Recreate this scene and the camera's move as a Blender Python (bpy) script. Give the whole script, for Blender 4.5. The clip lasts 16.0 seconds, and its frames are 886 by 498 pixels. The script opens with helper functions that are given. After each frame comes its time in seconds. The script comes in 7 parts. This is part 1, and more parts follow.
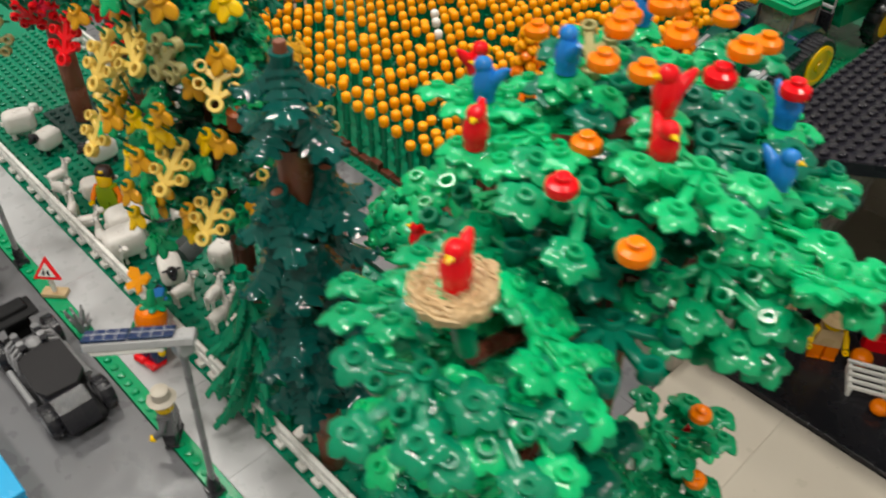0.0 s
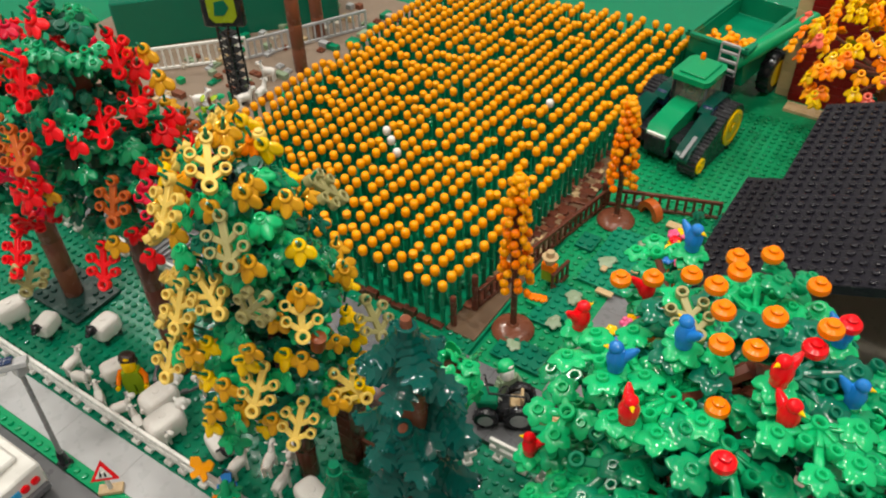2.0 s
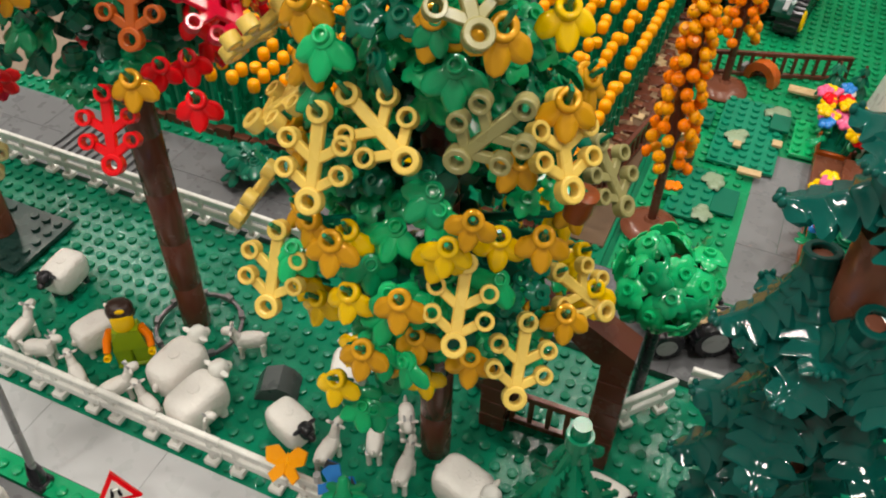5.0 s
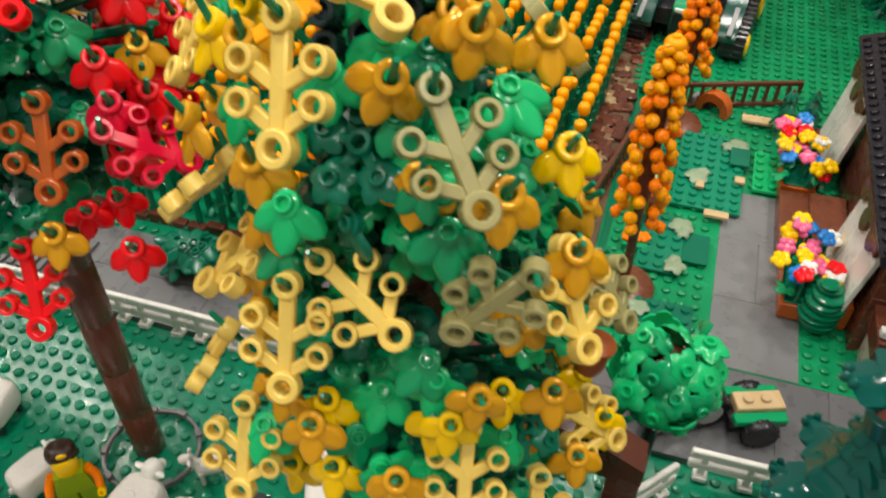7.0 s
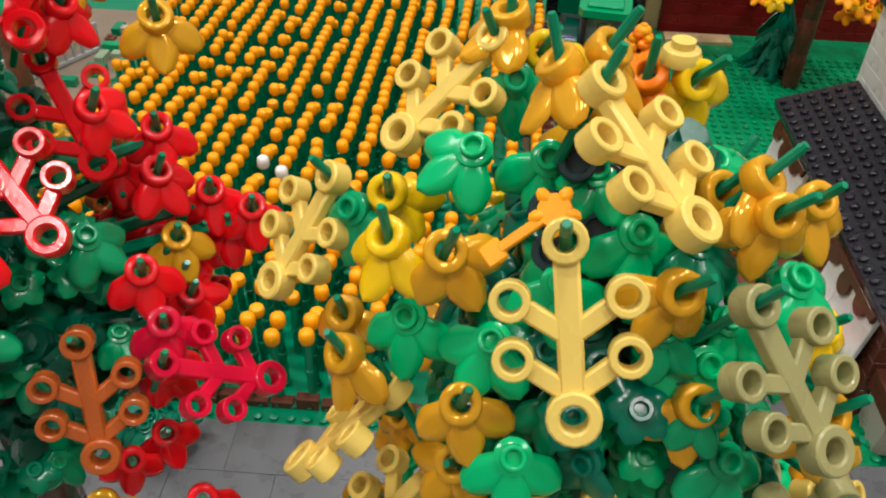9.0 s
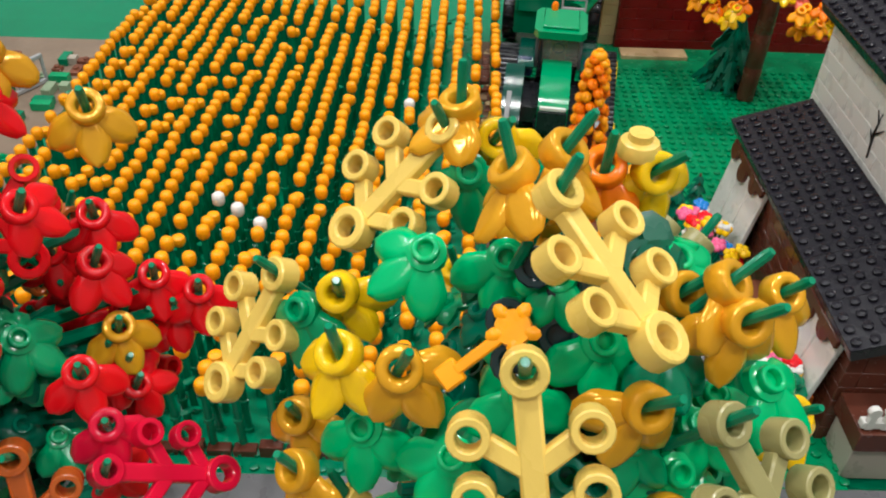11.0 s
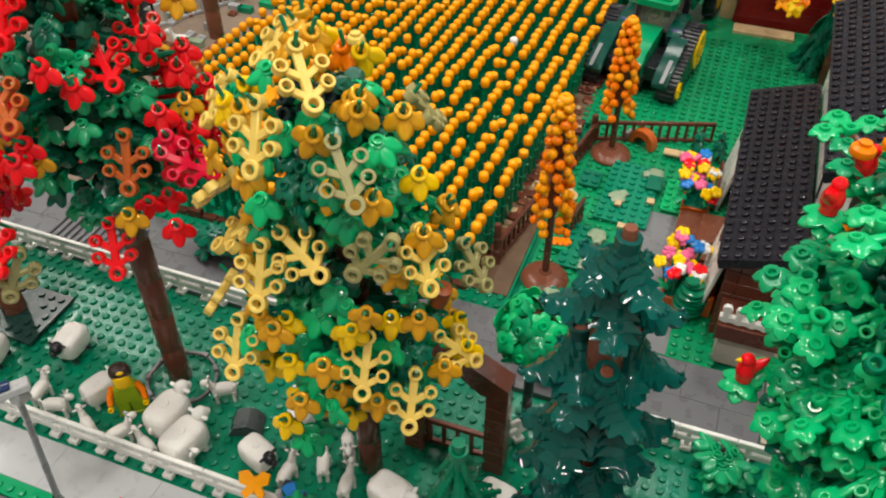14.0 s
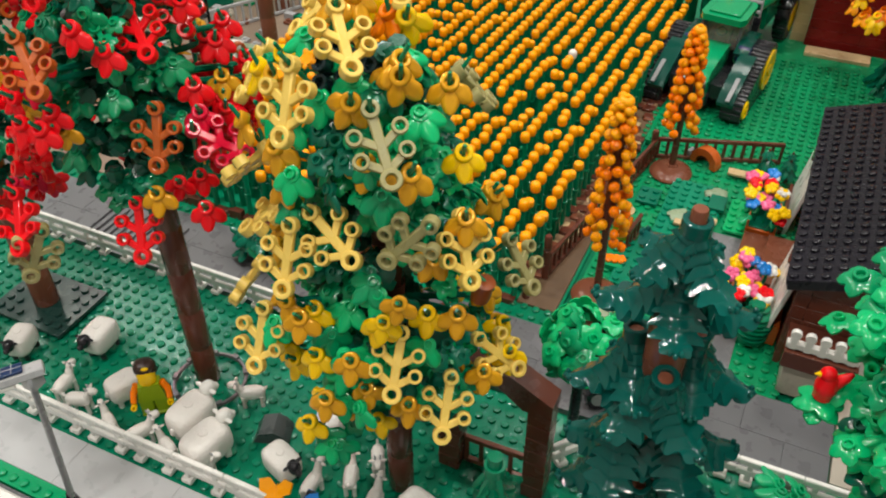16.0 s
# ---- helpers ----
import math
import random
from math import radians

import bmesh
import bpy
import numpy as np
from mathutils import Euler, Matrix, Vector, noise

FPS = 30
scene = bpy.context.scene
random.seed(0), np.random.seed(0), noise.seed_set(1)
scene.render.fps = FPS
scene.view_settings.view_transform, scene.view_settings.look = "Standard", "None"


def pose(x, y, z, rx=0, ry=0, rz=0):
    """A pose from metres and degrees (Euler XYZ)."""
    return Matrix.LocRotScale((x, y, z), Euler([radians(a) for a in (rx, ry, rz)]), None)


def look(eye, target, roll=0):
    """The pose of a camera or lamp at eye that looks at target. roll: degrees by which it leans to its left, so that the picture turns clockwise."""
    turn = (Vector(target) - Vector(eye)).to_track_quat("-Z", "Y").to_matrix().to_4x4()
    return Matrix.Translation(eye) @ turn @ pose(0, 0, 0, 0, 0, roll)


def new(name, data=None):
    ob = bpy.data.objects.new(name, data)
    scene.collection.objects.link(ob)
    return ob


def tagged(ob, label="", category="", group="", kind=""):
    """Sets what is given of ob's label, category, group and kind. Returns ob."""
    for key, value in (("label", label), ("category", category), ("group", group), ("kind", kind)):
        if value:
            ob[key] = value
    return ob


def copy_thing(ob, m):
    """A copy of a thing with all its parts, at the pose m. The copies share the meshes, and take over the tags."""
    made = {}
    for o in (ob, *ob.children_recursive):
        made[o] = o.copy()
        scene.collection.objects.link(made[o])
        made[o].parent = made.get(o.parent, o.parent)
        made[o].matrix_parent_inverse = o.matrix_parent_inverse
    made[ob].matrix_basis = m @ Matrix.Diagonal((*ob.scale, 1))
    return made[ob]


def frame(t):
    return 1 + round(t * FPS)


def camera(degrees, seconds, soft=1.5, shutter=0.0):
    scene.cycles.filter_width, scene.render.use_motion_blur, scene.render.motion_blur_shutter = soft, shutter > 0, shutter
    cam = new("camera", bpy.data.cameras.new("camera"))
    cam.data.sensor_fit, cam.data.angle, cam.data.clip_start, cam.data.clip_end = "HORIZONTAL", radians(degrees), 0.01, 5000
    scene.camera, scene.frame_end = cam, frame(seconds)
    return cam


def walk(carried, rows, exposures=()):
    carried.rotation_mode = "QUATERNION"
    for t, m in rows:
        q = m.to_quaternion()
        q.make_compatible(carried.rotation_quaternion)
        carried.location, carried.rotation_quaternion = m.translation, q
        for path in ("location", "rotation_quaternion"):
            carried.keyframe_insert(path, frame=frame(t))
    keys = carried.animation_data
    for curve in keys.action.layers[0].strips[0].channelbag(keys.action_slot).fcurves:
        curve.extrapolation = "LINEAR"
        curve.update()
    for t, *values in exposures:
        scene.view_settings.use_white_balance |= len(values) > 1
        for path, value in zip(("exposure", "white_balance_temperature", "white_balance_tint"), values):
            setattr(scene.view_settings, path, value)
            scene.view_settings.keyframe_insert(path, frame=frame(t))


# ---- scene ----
# Units are metres; the toy bricks are true to size: one stud is 8 mm.
cam = camera(55.8, 16.0, soft=2.0, shutter=0.3)
# x runs along the front fence, y away from it.
PATH = [
    (0, (0.37880, -0.12400, 0.37600), (0.11425, 0.13830, 0.04255), 0.90),
    (0.5, (0.32635, -0.14732, 0.38716), (0.07502, 0.12606, 0.05235), 1.10),
    (1, (0.31841, -0.14762, 0.40358), (0.07848, 0.13548, 0.06848), -0.20),
    (1.5, (0.30853, -0.14904, 0.45908), (0.08074, 0.14319, 0.12335), -1.74),
    (2, (0.30108, -0.16021, 0.47771), (0.08876, 0.14499, 0.14338), -2.02),
    (2.5, (0.26471, -0.15986, 0.45809), (0.06134, 0.15184, 0.12420), -2.36),
    (3, (0.21145, -0.15136, 0.42706), (0.02194, 0.16717, 0.09146), -1.54),
    (3.5, (0.17387, -0.15840, 0.40270), (-0.00737, 0.16548, 0.06766), -0.71),
    (4, (0.14946, -0.16005, 0.35241), (-0.02372, 0.16792, 0.01707), -0.28),
    (4.2, (0.13938, -0.15790, 0.33230), (-0.02439, 0.17071, -0.00711), 0.16),
    (6.3, (0.11955, -0.11412, 0.31344), (-0.00448, 0.22161, -0.03571), 0.93),
    (6.5, (0.11746, -0.11152, 0.31363), (-0.00164, 0.22588, -0.03563), 0.74),
    (7, (0.09567, -0.10039, 0.32498), (-0.01154, 0.24550, -0.01980), 0.25),
    (7.3, (0.07386, -0.09460, 0.32737), (-0.01948, 0.26103, -0.01148), 0.70),
    (7.5, (0.06126, -0.08653, 0.32603), (-0.01934, 0.27378, -0.01113), 1.28),
    (8, (0.03854, -0.07814, 0.32436), (-0.01805, 0.29408, -0.00465), 1.69),
    (8.5, (0.02274, -0.06998, 0.32346), (-0.01147, 0.31195, 0.00258), 2.02),
    (9, (0.01723, -0.06705, 0.32079), (0.00102, 0.32061, 0.00542), 2.17),
    (9.5, (0.01703, -0.05657, 0.32918), (0.01331, 0.33475, 0.01795), 2.09),
    (9.7, (0.01478, -0.05327, 0.33018), (0.01475, 0.33764, 0.01843), 1.93),
    (11.8, (0.02608, -0.05161, 0.32795), (0.03068, 0.33798, 0.01459), 2.12),
    (12, (0.02855, -0.05189, 0.33031), (0.02692, 0.33683, 0.01583), 2.29),
    (12.5, (0.03758, -0.06979, 0.32896), (0.01230, 0.31350, 0.00888), 2.94),
    (13, (0.09515, -0.11574, 0.37579), (0.02834, 0.25459, 0.04656), 2.12),
    (13.5, (0.15172, -0.16857, 0.40255), (0.04930, 0.18552, 0.06472), 1.15),
    (14, (0.17508, -0.18813, 0.41139), (0.04596, 0.15633, 0.07275), 0.24),
    (14.5, (0.18150, -0.18909, 0.40567), (0.03530, 0.15019, 0.06875), -0.45),
    (15, (0.17760, -0.16736, 0.39796), (0.02240, 0.17573, 0.06902), -0.62),
    (15.5, (0.16982, -0.16877, 0.38136), (0.01002, 0.17368, 0.05395), -0.61),
    (16, (0.17412, -0.17783, 0.37978), (0.01210, 0.16783, 0.05687), -0.24),
]
walk(cam, [(t, look(eye, target, roll)) for t, eye, target, roll in PATH],
     [(0, 0, 6500, 10), (1.2, 0, 6500, 10), (2.5, -0.06, 6650, 10), (4.2, -0.02, 6650, 10), (6.5, 0.10, 6680, 10), (7.5, 0, 6600, 10), (8.5, -0.05, 6400, 10), (9.5, -0.03, 6050, 10), (12, 0, 6150, 10), (13, 0, 6300, 10), (14, 0, 6450, 10), (16, 0, 6450, 10)])

# ---- world and lights: an exhibition hall with ceiling lamps ----
world = bpy.data.worlds.new("hall_air")
scene.world = world
world.use_nodes = True
world.node_tree.nodes["Background"].inputs[0].default_value = (0.92, 0.96, 1.0, 1)
world.node_tree.nodes["Background"].inputs[1].default_value = 0.28


def ceiling_lamp(x, y, sx, sy, watts, colour=(1.0, 0.965, 0.880)):
    data = bpy.data.lights.new("ceiling_lamp_light", "AREA")
    data.shape, data.size, data.size_y, data.energy, data.color = "RECTANGLE", sx, sy, watts, colour
    ob = new("ceiling_lamp_light", data)
    ob.matrix_basis = pose(x, y, 2.36)
    return ob


for lx in (-1.25, 0.0, 1.25):
    for ly in (-1.0, 0.25, 1.5):
        corner = lx < -1 and ly > 1
        ceiling_lamp(-1.90 if corner else lx, 1.28 if corner else ly, 0.17, 0.17, 19.0 if corner else 11.0 if ly > 1 else 14.8)

scene.view_settings.exposure = 0.0

# ---- materials ----
S = 0.008


def plastic(name, colour, rough=0.22, grain=0.012, metal=0.0, coat=0.0, through_light=0.0, spread=0.10, ripple=0.0, shine=0.5):
    """Moulded plastic: slight tone change from piece to piece, cloudy gloss, dust and fine scratches."""
    m = bpy.data.materials.new(name)
    m.use_nodes = True
    t = m.node_tree
    b = t.nodes["Principled BSDF"]
    geo = t.nodes.new("ShaderNodeTexCoord")
    info = t.nodes.new("ShaderNodeObjectInfo")
    isl = t.nodes.new("ShaderNodeNewGeometry")
    n1 = t.nodes.new("ShaderNodeTexNoise")
    n1.inputs["Scale"].default_value, n1.inputs["Detail"].default_value = 90.0, 3.0
    n2 = t.nodes.new("ShaderNodeTexNoise")
    n2.inputs["Scale"].default_value, n2.inputs["Detail"].default_value = 1400.0, 2.0
    for n in (n1, n2):
        t.links.new(geo.outputs["Object"], n.inputs["Vector"])
    add = t.nodes.new("ShaderNodeMath")
    add.operation = "ADD"
    t.links.new(info.outputs["Random"], add.inputs[0])
    t.links.new(isl.outputs["Random Per Island"], add.inputs[1])
    add2 = t.nodes.new("ShaderNodeMath")
    add2.operation = "ADD"
    t.links.new(add.outputs[0], add2.inputs[0])
    t.links.new(n1.outputs["Fac"], add2.inputs[1])
    ramp = t.nodes.new("ShaderNodeMapRange")
    ramp.inputs[1].default_value, ramp.inputs[2].default_value = 0.4, 2.6
    ramp.inputs[3].default_value, ramp.inputs[4].default_value = 1 - spread, 1 + spread
    t.links.new(add2.outputs[0], ramp.inputs[0])
    hsv = t.nodes.new("ShaderNodeHueSaturation")
    hsv.inputs["Color"].default_value = (*colour, 1)
    t.links.new(ramp.outputs[0], hsv.inputs["Value"])
    t.links.new(hsv.outputs[0], b.inputs["Base Color"])
    rr = t.nodes.new("ShaderNodeMapRange")
    rr.inputs[1].default_value, rr.inputs[2].default_value = 0.3, 0.7
    rr.inputs[3].default_value, rr.inputs[4].default_value = max(0.04, rough * 0.7), rough * 1.45
    t.links.new(n1.outputs["Fac"], rr.inputs[0])
    t.links.new(rr.outputs[0], b.inputs["Roughness"])
    bump = t.nodes.new("ShaderNodeBump")
    bump.inputs["Strength"].default_value, bump.inputs["Distance"].default_value = 0.25, grain * 0.01
    t.links.new(n2.outputs["Fac"], bump.inputs["Height"])
    if ripple:
        n3 = t.nodes.new("ShaderNodeTexNoise")
        n3.inputs["Scale"].default_value, n3.inputs["Detail"].default_value = 620.0, 1.0
        t.links.new(geo.outputs["Object"], n3.inputs["Vector"])
        wave = t.nodes.new("ShaderNodeBump")
        wave.inputs["Strength"].default_value, wave.inputs["Distance"].default_value = 0.6, ripple
        t.links.new(n3.outputs["Fac"], wave.inputs["Height"])
        t.links.new(wave.outputs[0], bump.inputs["Normal"])
    t.links.new(bump.outputs[0], b.inputs["Normal"])
    b.inputs["Metallic"].default_value = metal
    b.inputs["Coat Weight"].default_value = coat
    b.inputs["Specular IOR Level"].default_value = shine
    if through_light:
        b.inputs["Transmission Weight"].default_value = through_light
        b.inputs["IOR"].default_value = 1.5
    return m


GREEN = plastic("green_plastic", (0.001, 0.21, 0.100), 0.17, shine=0.40)
GREEN_MID = plastic("mid_green_plastic", (0.001, 0.30, 0.115), 0.17, shine=0.5)
GREEN_BRIGHT = plastic("bright_green_plastic", (0.002, 0.46, 0.155), 0.18, shine=0.45)
GREEN_TEAL = plastic("deep_green_plastic", (0.001, 0.15, 0.086), 0.18, shine=0.42)
GREEN_FIELD = plastic("pasture_green_plastic", (0.001, 0.20, 0.105), 0.15, shine=0.42, ripple=0.00035)
GREEN_LAWN = plastic("lawn_green_plastic", (0.003, 0.255, 0.098), 0.22, shine=0.35)
PINE = plastic("pine_green_plastic", (0.003, 0.082, 0.068), 0.065, spread=0.3, shine=0.38)
LIME = plastic("lime_plastic", (0.30, 0.42, 0.01))
CREAM = plastic("light_yellow_plastic", (0.86, 0.60, 0.13), 0.26)
GOLD = plastic("pearl_gold_plastic", (0.78, 0.37, 0.012), 0.14, metal=0.22, spread=0.18)
YELLOW = plastic("yellow_plastic", (0.95, 0.58, 0.0), 0.12)
OLIVE = plastic("olive_sand_plastic", (0.36, 0.32, 0.13), 0.28)
RED = plastic("red_plastic", (0.86, 0.004, 0.010), 0.15, shine=0.42)
CRIMSON = plastic("crimson_plastic", (0.70, 0.005, 0.040), 0.16, shine=0.40)
RUST = plastic("rust_orange_plastic", (0.50, 0.10, 0.014), 0.24)
ORANGE = plastic("orange_plastic", (1.0, 0.22, 0.0), 0.2, shine=0.3)
MARIGOLD = plastic("marigold_plastic", (1.0, 0.37, 0.0), 0.3, shine=0.3)
BROWN = plastic("brown_plastic", (0.12, 0.034, 0.020), 0.22)
NUT = plastic("light_brown_plastic", (0.20, 0.065, 0.035), 0.22)
BARN = plastic("dark_red_plastic", (0.19, 0.005, 0.006), 0.3, shine=0.3)
WHITE = plastic("white_plastic", (0.80, 0.78, 0.74), 0.28, spread=0.05)
WOOL = plastic("sheep_white_plastic", (0.80, 0.76, 0.72), 0.42, spread=0.06, ripple=0.0007)
GREY = plastic("light_grey_plastic", (0.42, 0.42, 0.43), 0.3, spread=0.06)
MIDGREY = plastic("mid_grey_plastic", (0.26, 0.26, 0.27), 0.3)
DARKGREY = plastic("dark_grey_plastic", (0.135, 0.135, 0.145), 0.3, spread=0.07)
BLACK = plastic("black_plastic", (0.014, 0.014, 0.018), 0.24)
ROOF = plastic("black_roof_plastic", (0.013, 0.012, 0.018), 0.26, shine=0.36)
TAN = plastic("tan_plastic", (0.58, 0.41, 0.22), 0.3)
BEIGE = plastic("beige_plastic", (0.46, 0.41, 0.34), 0.34, spread=0.05)
SAGE = plastic("sage_green_plastic", (0.26, 0.34, 0.22), 0.3)
BLUE = plastic("blue_plastic", (0.012, 0.20, 0.62), 0.2)
AZURE = plastic("azure_plastic", (0.03, 0.40, 0.75), 0.24)
NAVY = plastic("navy_plastic", (0.016, 0.035, 0.10), 0.22)
SALMON = plastic("salmon_plastic", (0.88, 0.14, 0.09), 0.2)
PINK = plastic("pink_plastic", (0.80, 0.12, 0.28), 0.24)
HAIR = plastic("dark_brown_plastic", (0.035, 0.016, 0.010), 0.24)
CLEAR = plastic("smoky_clear_plastic", (0.55, 0.50, 0.45), 0.1, through_light=0.7)
TABLE = plastic("table_cloth_grey", (0.10, 0.10, 0.11), 0.8)
WALLPAINT = plastic("hall_wall_paint", (0.36, 0.35, 0.335), 0.8, spread=0.04)
CARPET = plastic("hall_floor_grey", (0.40, 0.39, 0.38), 0.7)

# ---- mesh tools ----
I4 = Matrix.Identity(4)


class Mesh:
    """Collects vertices and faces of one mesh; each call adds a closed piece."""

    def __init__(self):
        self.v, self.f, self.k, self.slot = [], [], [], 0

    def add(self, verts, faces, m=I4):
        n = len(self.v)
        self.v.extend(tuple(m @ Vector(p)) for p in verts)
        self.f.extend(tuple(n + i for i in f) for f in faces)
        self.k.extend([self.slot] * len(faces))
        return self

    def lathe(self, prof, seg=12, m=I4):
        """Turned round z; prof runs from bottom to top as (radius, z); the ends are closed."""
        v, f = [], []
        for r, z in prof:
            v += [(r * math.cos(2 * math.pi * i / seg), r * math.sin(2 * math.pi * i / seg), z) for i in range(seg)]
        for j in range(len(prof) - 1):
            for i in range(seg):
                k = (i + 1) % seg
                f.append((j * seg + i, j * seg + k, (j + 1) * seg + k, (j + 1) * seg + i))
        f.append(tuple(range(seg))[::-1])
        f.append(tuple(range((len(prof) - 1) * seg, len(prof) * seg)))
        return self.add(v, f, m)

    def tube(self, ro, ri, z0, z1, seg=14, m=I4):
        c = (ro - ri) * 0.18
        prof = [(ri, z0), (ro - c, z0), (ro, z0 + c), (ro, z1 - c), (ro - c, z1), (ri + c, z1), (ri, z1 - c)]
        v, f, n = [], [], len(prof)
        for r, z in prof:
            v += [(r * math.cos(2 * math.pi * i / seg), r * math.sin(2 * math.pi * i / seg), z) for i in range(seg)]
        for j in range(n):
            for i in range(seg):
                k, j2 = (i + 1) % seg, (j + 1) % n
                f.append((j * seg + i, j * seg + k, j2 * seg + k, j2 * seg + i))
        return self.add(v, f, m)

    def box(self, x0, y0, z0, x1, y1, z1, b=0.0003, m=I4):
        """A box with chamfered edges."""
        b = min(b, (x1 - x0) / 3, (y1 - y0) / 3, (z1 - z0) / 3)
        v, idx = [], {}
        for sx in (0, 1):
            for sy in (0, 1):
                for sz in (0, 1):
                    p = [(x0, x1)[sx], (y0, y1)[sy], (z0, z1)[sz]]
                    q = [p[0] + (b, -b)[sx], p[1] + (b, -b)[sy], p[2] + (b, -b)[sz]]
                    for a in range(3):
                        idx[sx, sy, sz, a] = len(v)
                        v.append(tuple(p[c] if c == a else q[c] for c in range(3)))
        f = []
        for a in range(3):
            o, w = [c for c in range(3) if c != a]
            for side in (0, 1):
                loop = []
                for u, t in ((0, 0), (1, 0), (1, 1), (0, 1)):
                    k = [0, 0, 0]
                    k[a], k[o], k[w] = side, u, t
                    loop.append(idx[k[0], k[1], k[2], a])
                f.append(tuple(loop))
            for u in (0, 1):
                for t in (0, 1):
                    k0, k1 = [0, 0, 0], [0, 0, 0]
                    k0[a], k1[a] = 0, 1
                    k0[o] = k1[o] = u
                    k0[w] = k1[w] = t
                    f.append((idx[(*k0, o)], idx[(*k1, o)], idx[(*k1, w)], idx[(*k0, w)]))
        for sx in (0, 1):
            for sy in (0, 1):
                for sz in (0, 1):
                    f.append(tuple(idx[sx, sy, sz, a] for a in range(3)))
        return self.add(v, f, m)

    def prism(self, pts, z0, z1, m=I4):
        n = len(pts)
        v = [(x, y, z0) for x, y in pts] + [(x, y, z1) for x, y in pts]
        f = [tuple(range(n))[::-1], tuple(range(n, 2 * n))] + [(i, (i + 1) % n, n + (i + 1) % n, n + i) for i in range(n)]
        return self.add(v, f, m)

    def sweep(self, pts, radii, seg=10, m=I4):
        v, f = [], []
        pts = [Vector(p) for p in pts]
        for i, p in enumerate(pts):
            d = (pts[min(i + 1, len(pts) - 1)] - pts[max(i - 1, 0)]).normalized()
            q = d.to_track_quat("Z", "Y").to_matrix()
            for s in range(seg):
                a = 2 * math.pi * s / seg
                v.append(tuple(p + q @ Vector((math.cos(a) * radii[i], math.sin(a) * radii[i], 0))))
        for j in range(len(pts) - 1):
            for i in range(seg):
                k = (i + 1) % seg
                f.append((j * seg + i, j * seg + k, (j + 1) * seg + k, (j + 1) * seg + i))
        f += [tuple(range(seg))[::-1], tuple(range((len(pts) - 1) * seg, len(pts) * seg))]
        return self.add(v, f, m)

    def ball(self, rx, ry, rz, c=(0, 0, 0), seg=12, rings=7, m=I4, square=1.0):
        """A rounded lump; square below 1 makes it boxier."""
        v, f = [], []
        pw = lambda q: math.copysign(abs(q) ** square, q)
        for j in range(1, rings):
            a = math.pi * j / rings - math.pi / 2
            for i in range(seg):
                b = 2 * math.pi * i / seg
                v.append((c[0] + rx * pw(math.cos(a)) * pw(math.cos(b)), c[1] + ry * pw(math.cos(a)) * pw(math.sin(b)), c[2] + rz * pw(math.sin(a))))
        for j in range(rings - 2):
            for i in range(seg):
                k = (i + 1) % seg
                f.append((j * seg + i, j * seg + k, (j + 1) * seg + k, (j + 1) * seg + i))
        lo, hi = len(v), len(v) + 1
        v += [(c[0], c[1], c[2] - rz), (c[0], c[1], c[2] + rz)]
        for i in range(seg):
            k = (i + 1) % seg
            f += [(lo, k, i), (hi, (rings - 2) * seg + i, (rings - 2) * seg + k)]
        return self.add(v, f, m)

    def stud(self, x, y, z, seg=10, m=I4, r=0.0024, h=0.0017):
        return self.lathe([(r, z), (r, z + h * 0.85), (r * 0.92, z + h)], seg, m @ Matrix.Translation((x, y, 0)))

    def data(self, name, mats, angle=38):
        me = bpy.data.meshes.new(name)
        me.from_pydata(self.v, [], self.f)
        for mt in mats if isinstance(mats, (list, tuple)) else [mats]:
            me.materials.append(mt)
        me.polygons.foreach_set("material_index", self.k)
        bm = bmesh.new()
        bm.from_mesh(me)
        bmesh.ops.recalc_face_normals(bm, faces=bm.faces)
        bm.to_mesh(me)
        bm.free()
        me.shade_smooth()
        me.set_sharp_from_angle(angle=radians(angle))
        return me


def put(name, data, m=I4, parent=None, label=""):
    """Link mesh data as one object, a part where a parent is given."""
    ob = new(name, data)
    if parent:
        ob.parent = parent
    ob.matrix_basis = m
    if label:
        ob["label"] = label
    return ob


def part(name, mesh, mat, parent=None, label="", m=I4, angle=38):
    return put(name, mesh.data(name, mat, angle), m, parent, label)


def thing(name, m, label, category, group="", kind=""):
    ob = new(name)
    ob.empty_display_size = 0.01
    ob.matrix_basis = m
    return tagged(ob, label, category, group, kind)


def frame_from(top, bottom, out):
    """Pose of a hanging leaf: its top at the origin, running down -y, its face along out."""
    top, bottom, out = Vector(top), Vector(bottom), Vector(out)
    y = (top - bottom).normalized()
    z = (out - out.dot(y) * y).normalized()
    x = y.cross(z)
    m = Matrix((x, y, z)).transposed().to_4x4()
    m.translation = top
    return m


def stud_field(mesh, x0, y0, x1, y1, z, pitch=S, seg=8, keep=None):
    y = y0 + pitch / 2
    while y < y1:
        x = x0 + pitch / 2
        while x < x1:
            if keep is None or keep(x, y):
                mesh.lathe([(0.0024, z), (0.0024, z + 0.0015), (0.0021, z + 0.0017)], seg, Matrix.Translation((x, y, 0)))
            x += pitch
        y += pitch
    return mesh

# ---- the hall round the display ----
def slab(name, x0, y0, z0, x1, y1, z1, mat, label, category, b=0.0004):
    return tagged(part(name, Mesh().box(x0, y0, z0, x1, y1, z1, b), mat), label, category, "", "structure")


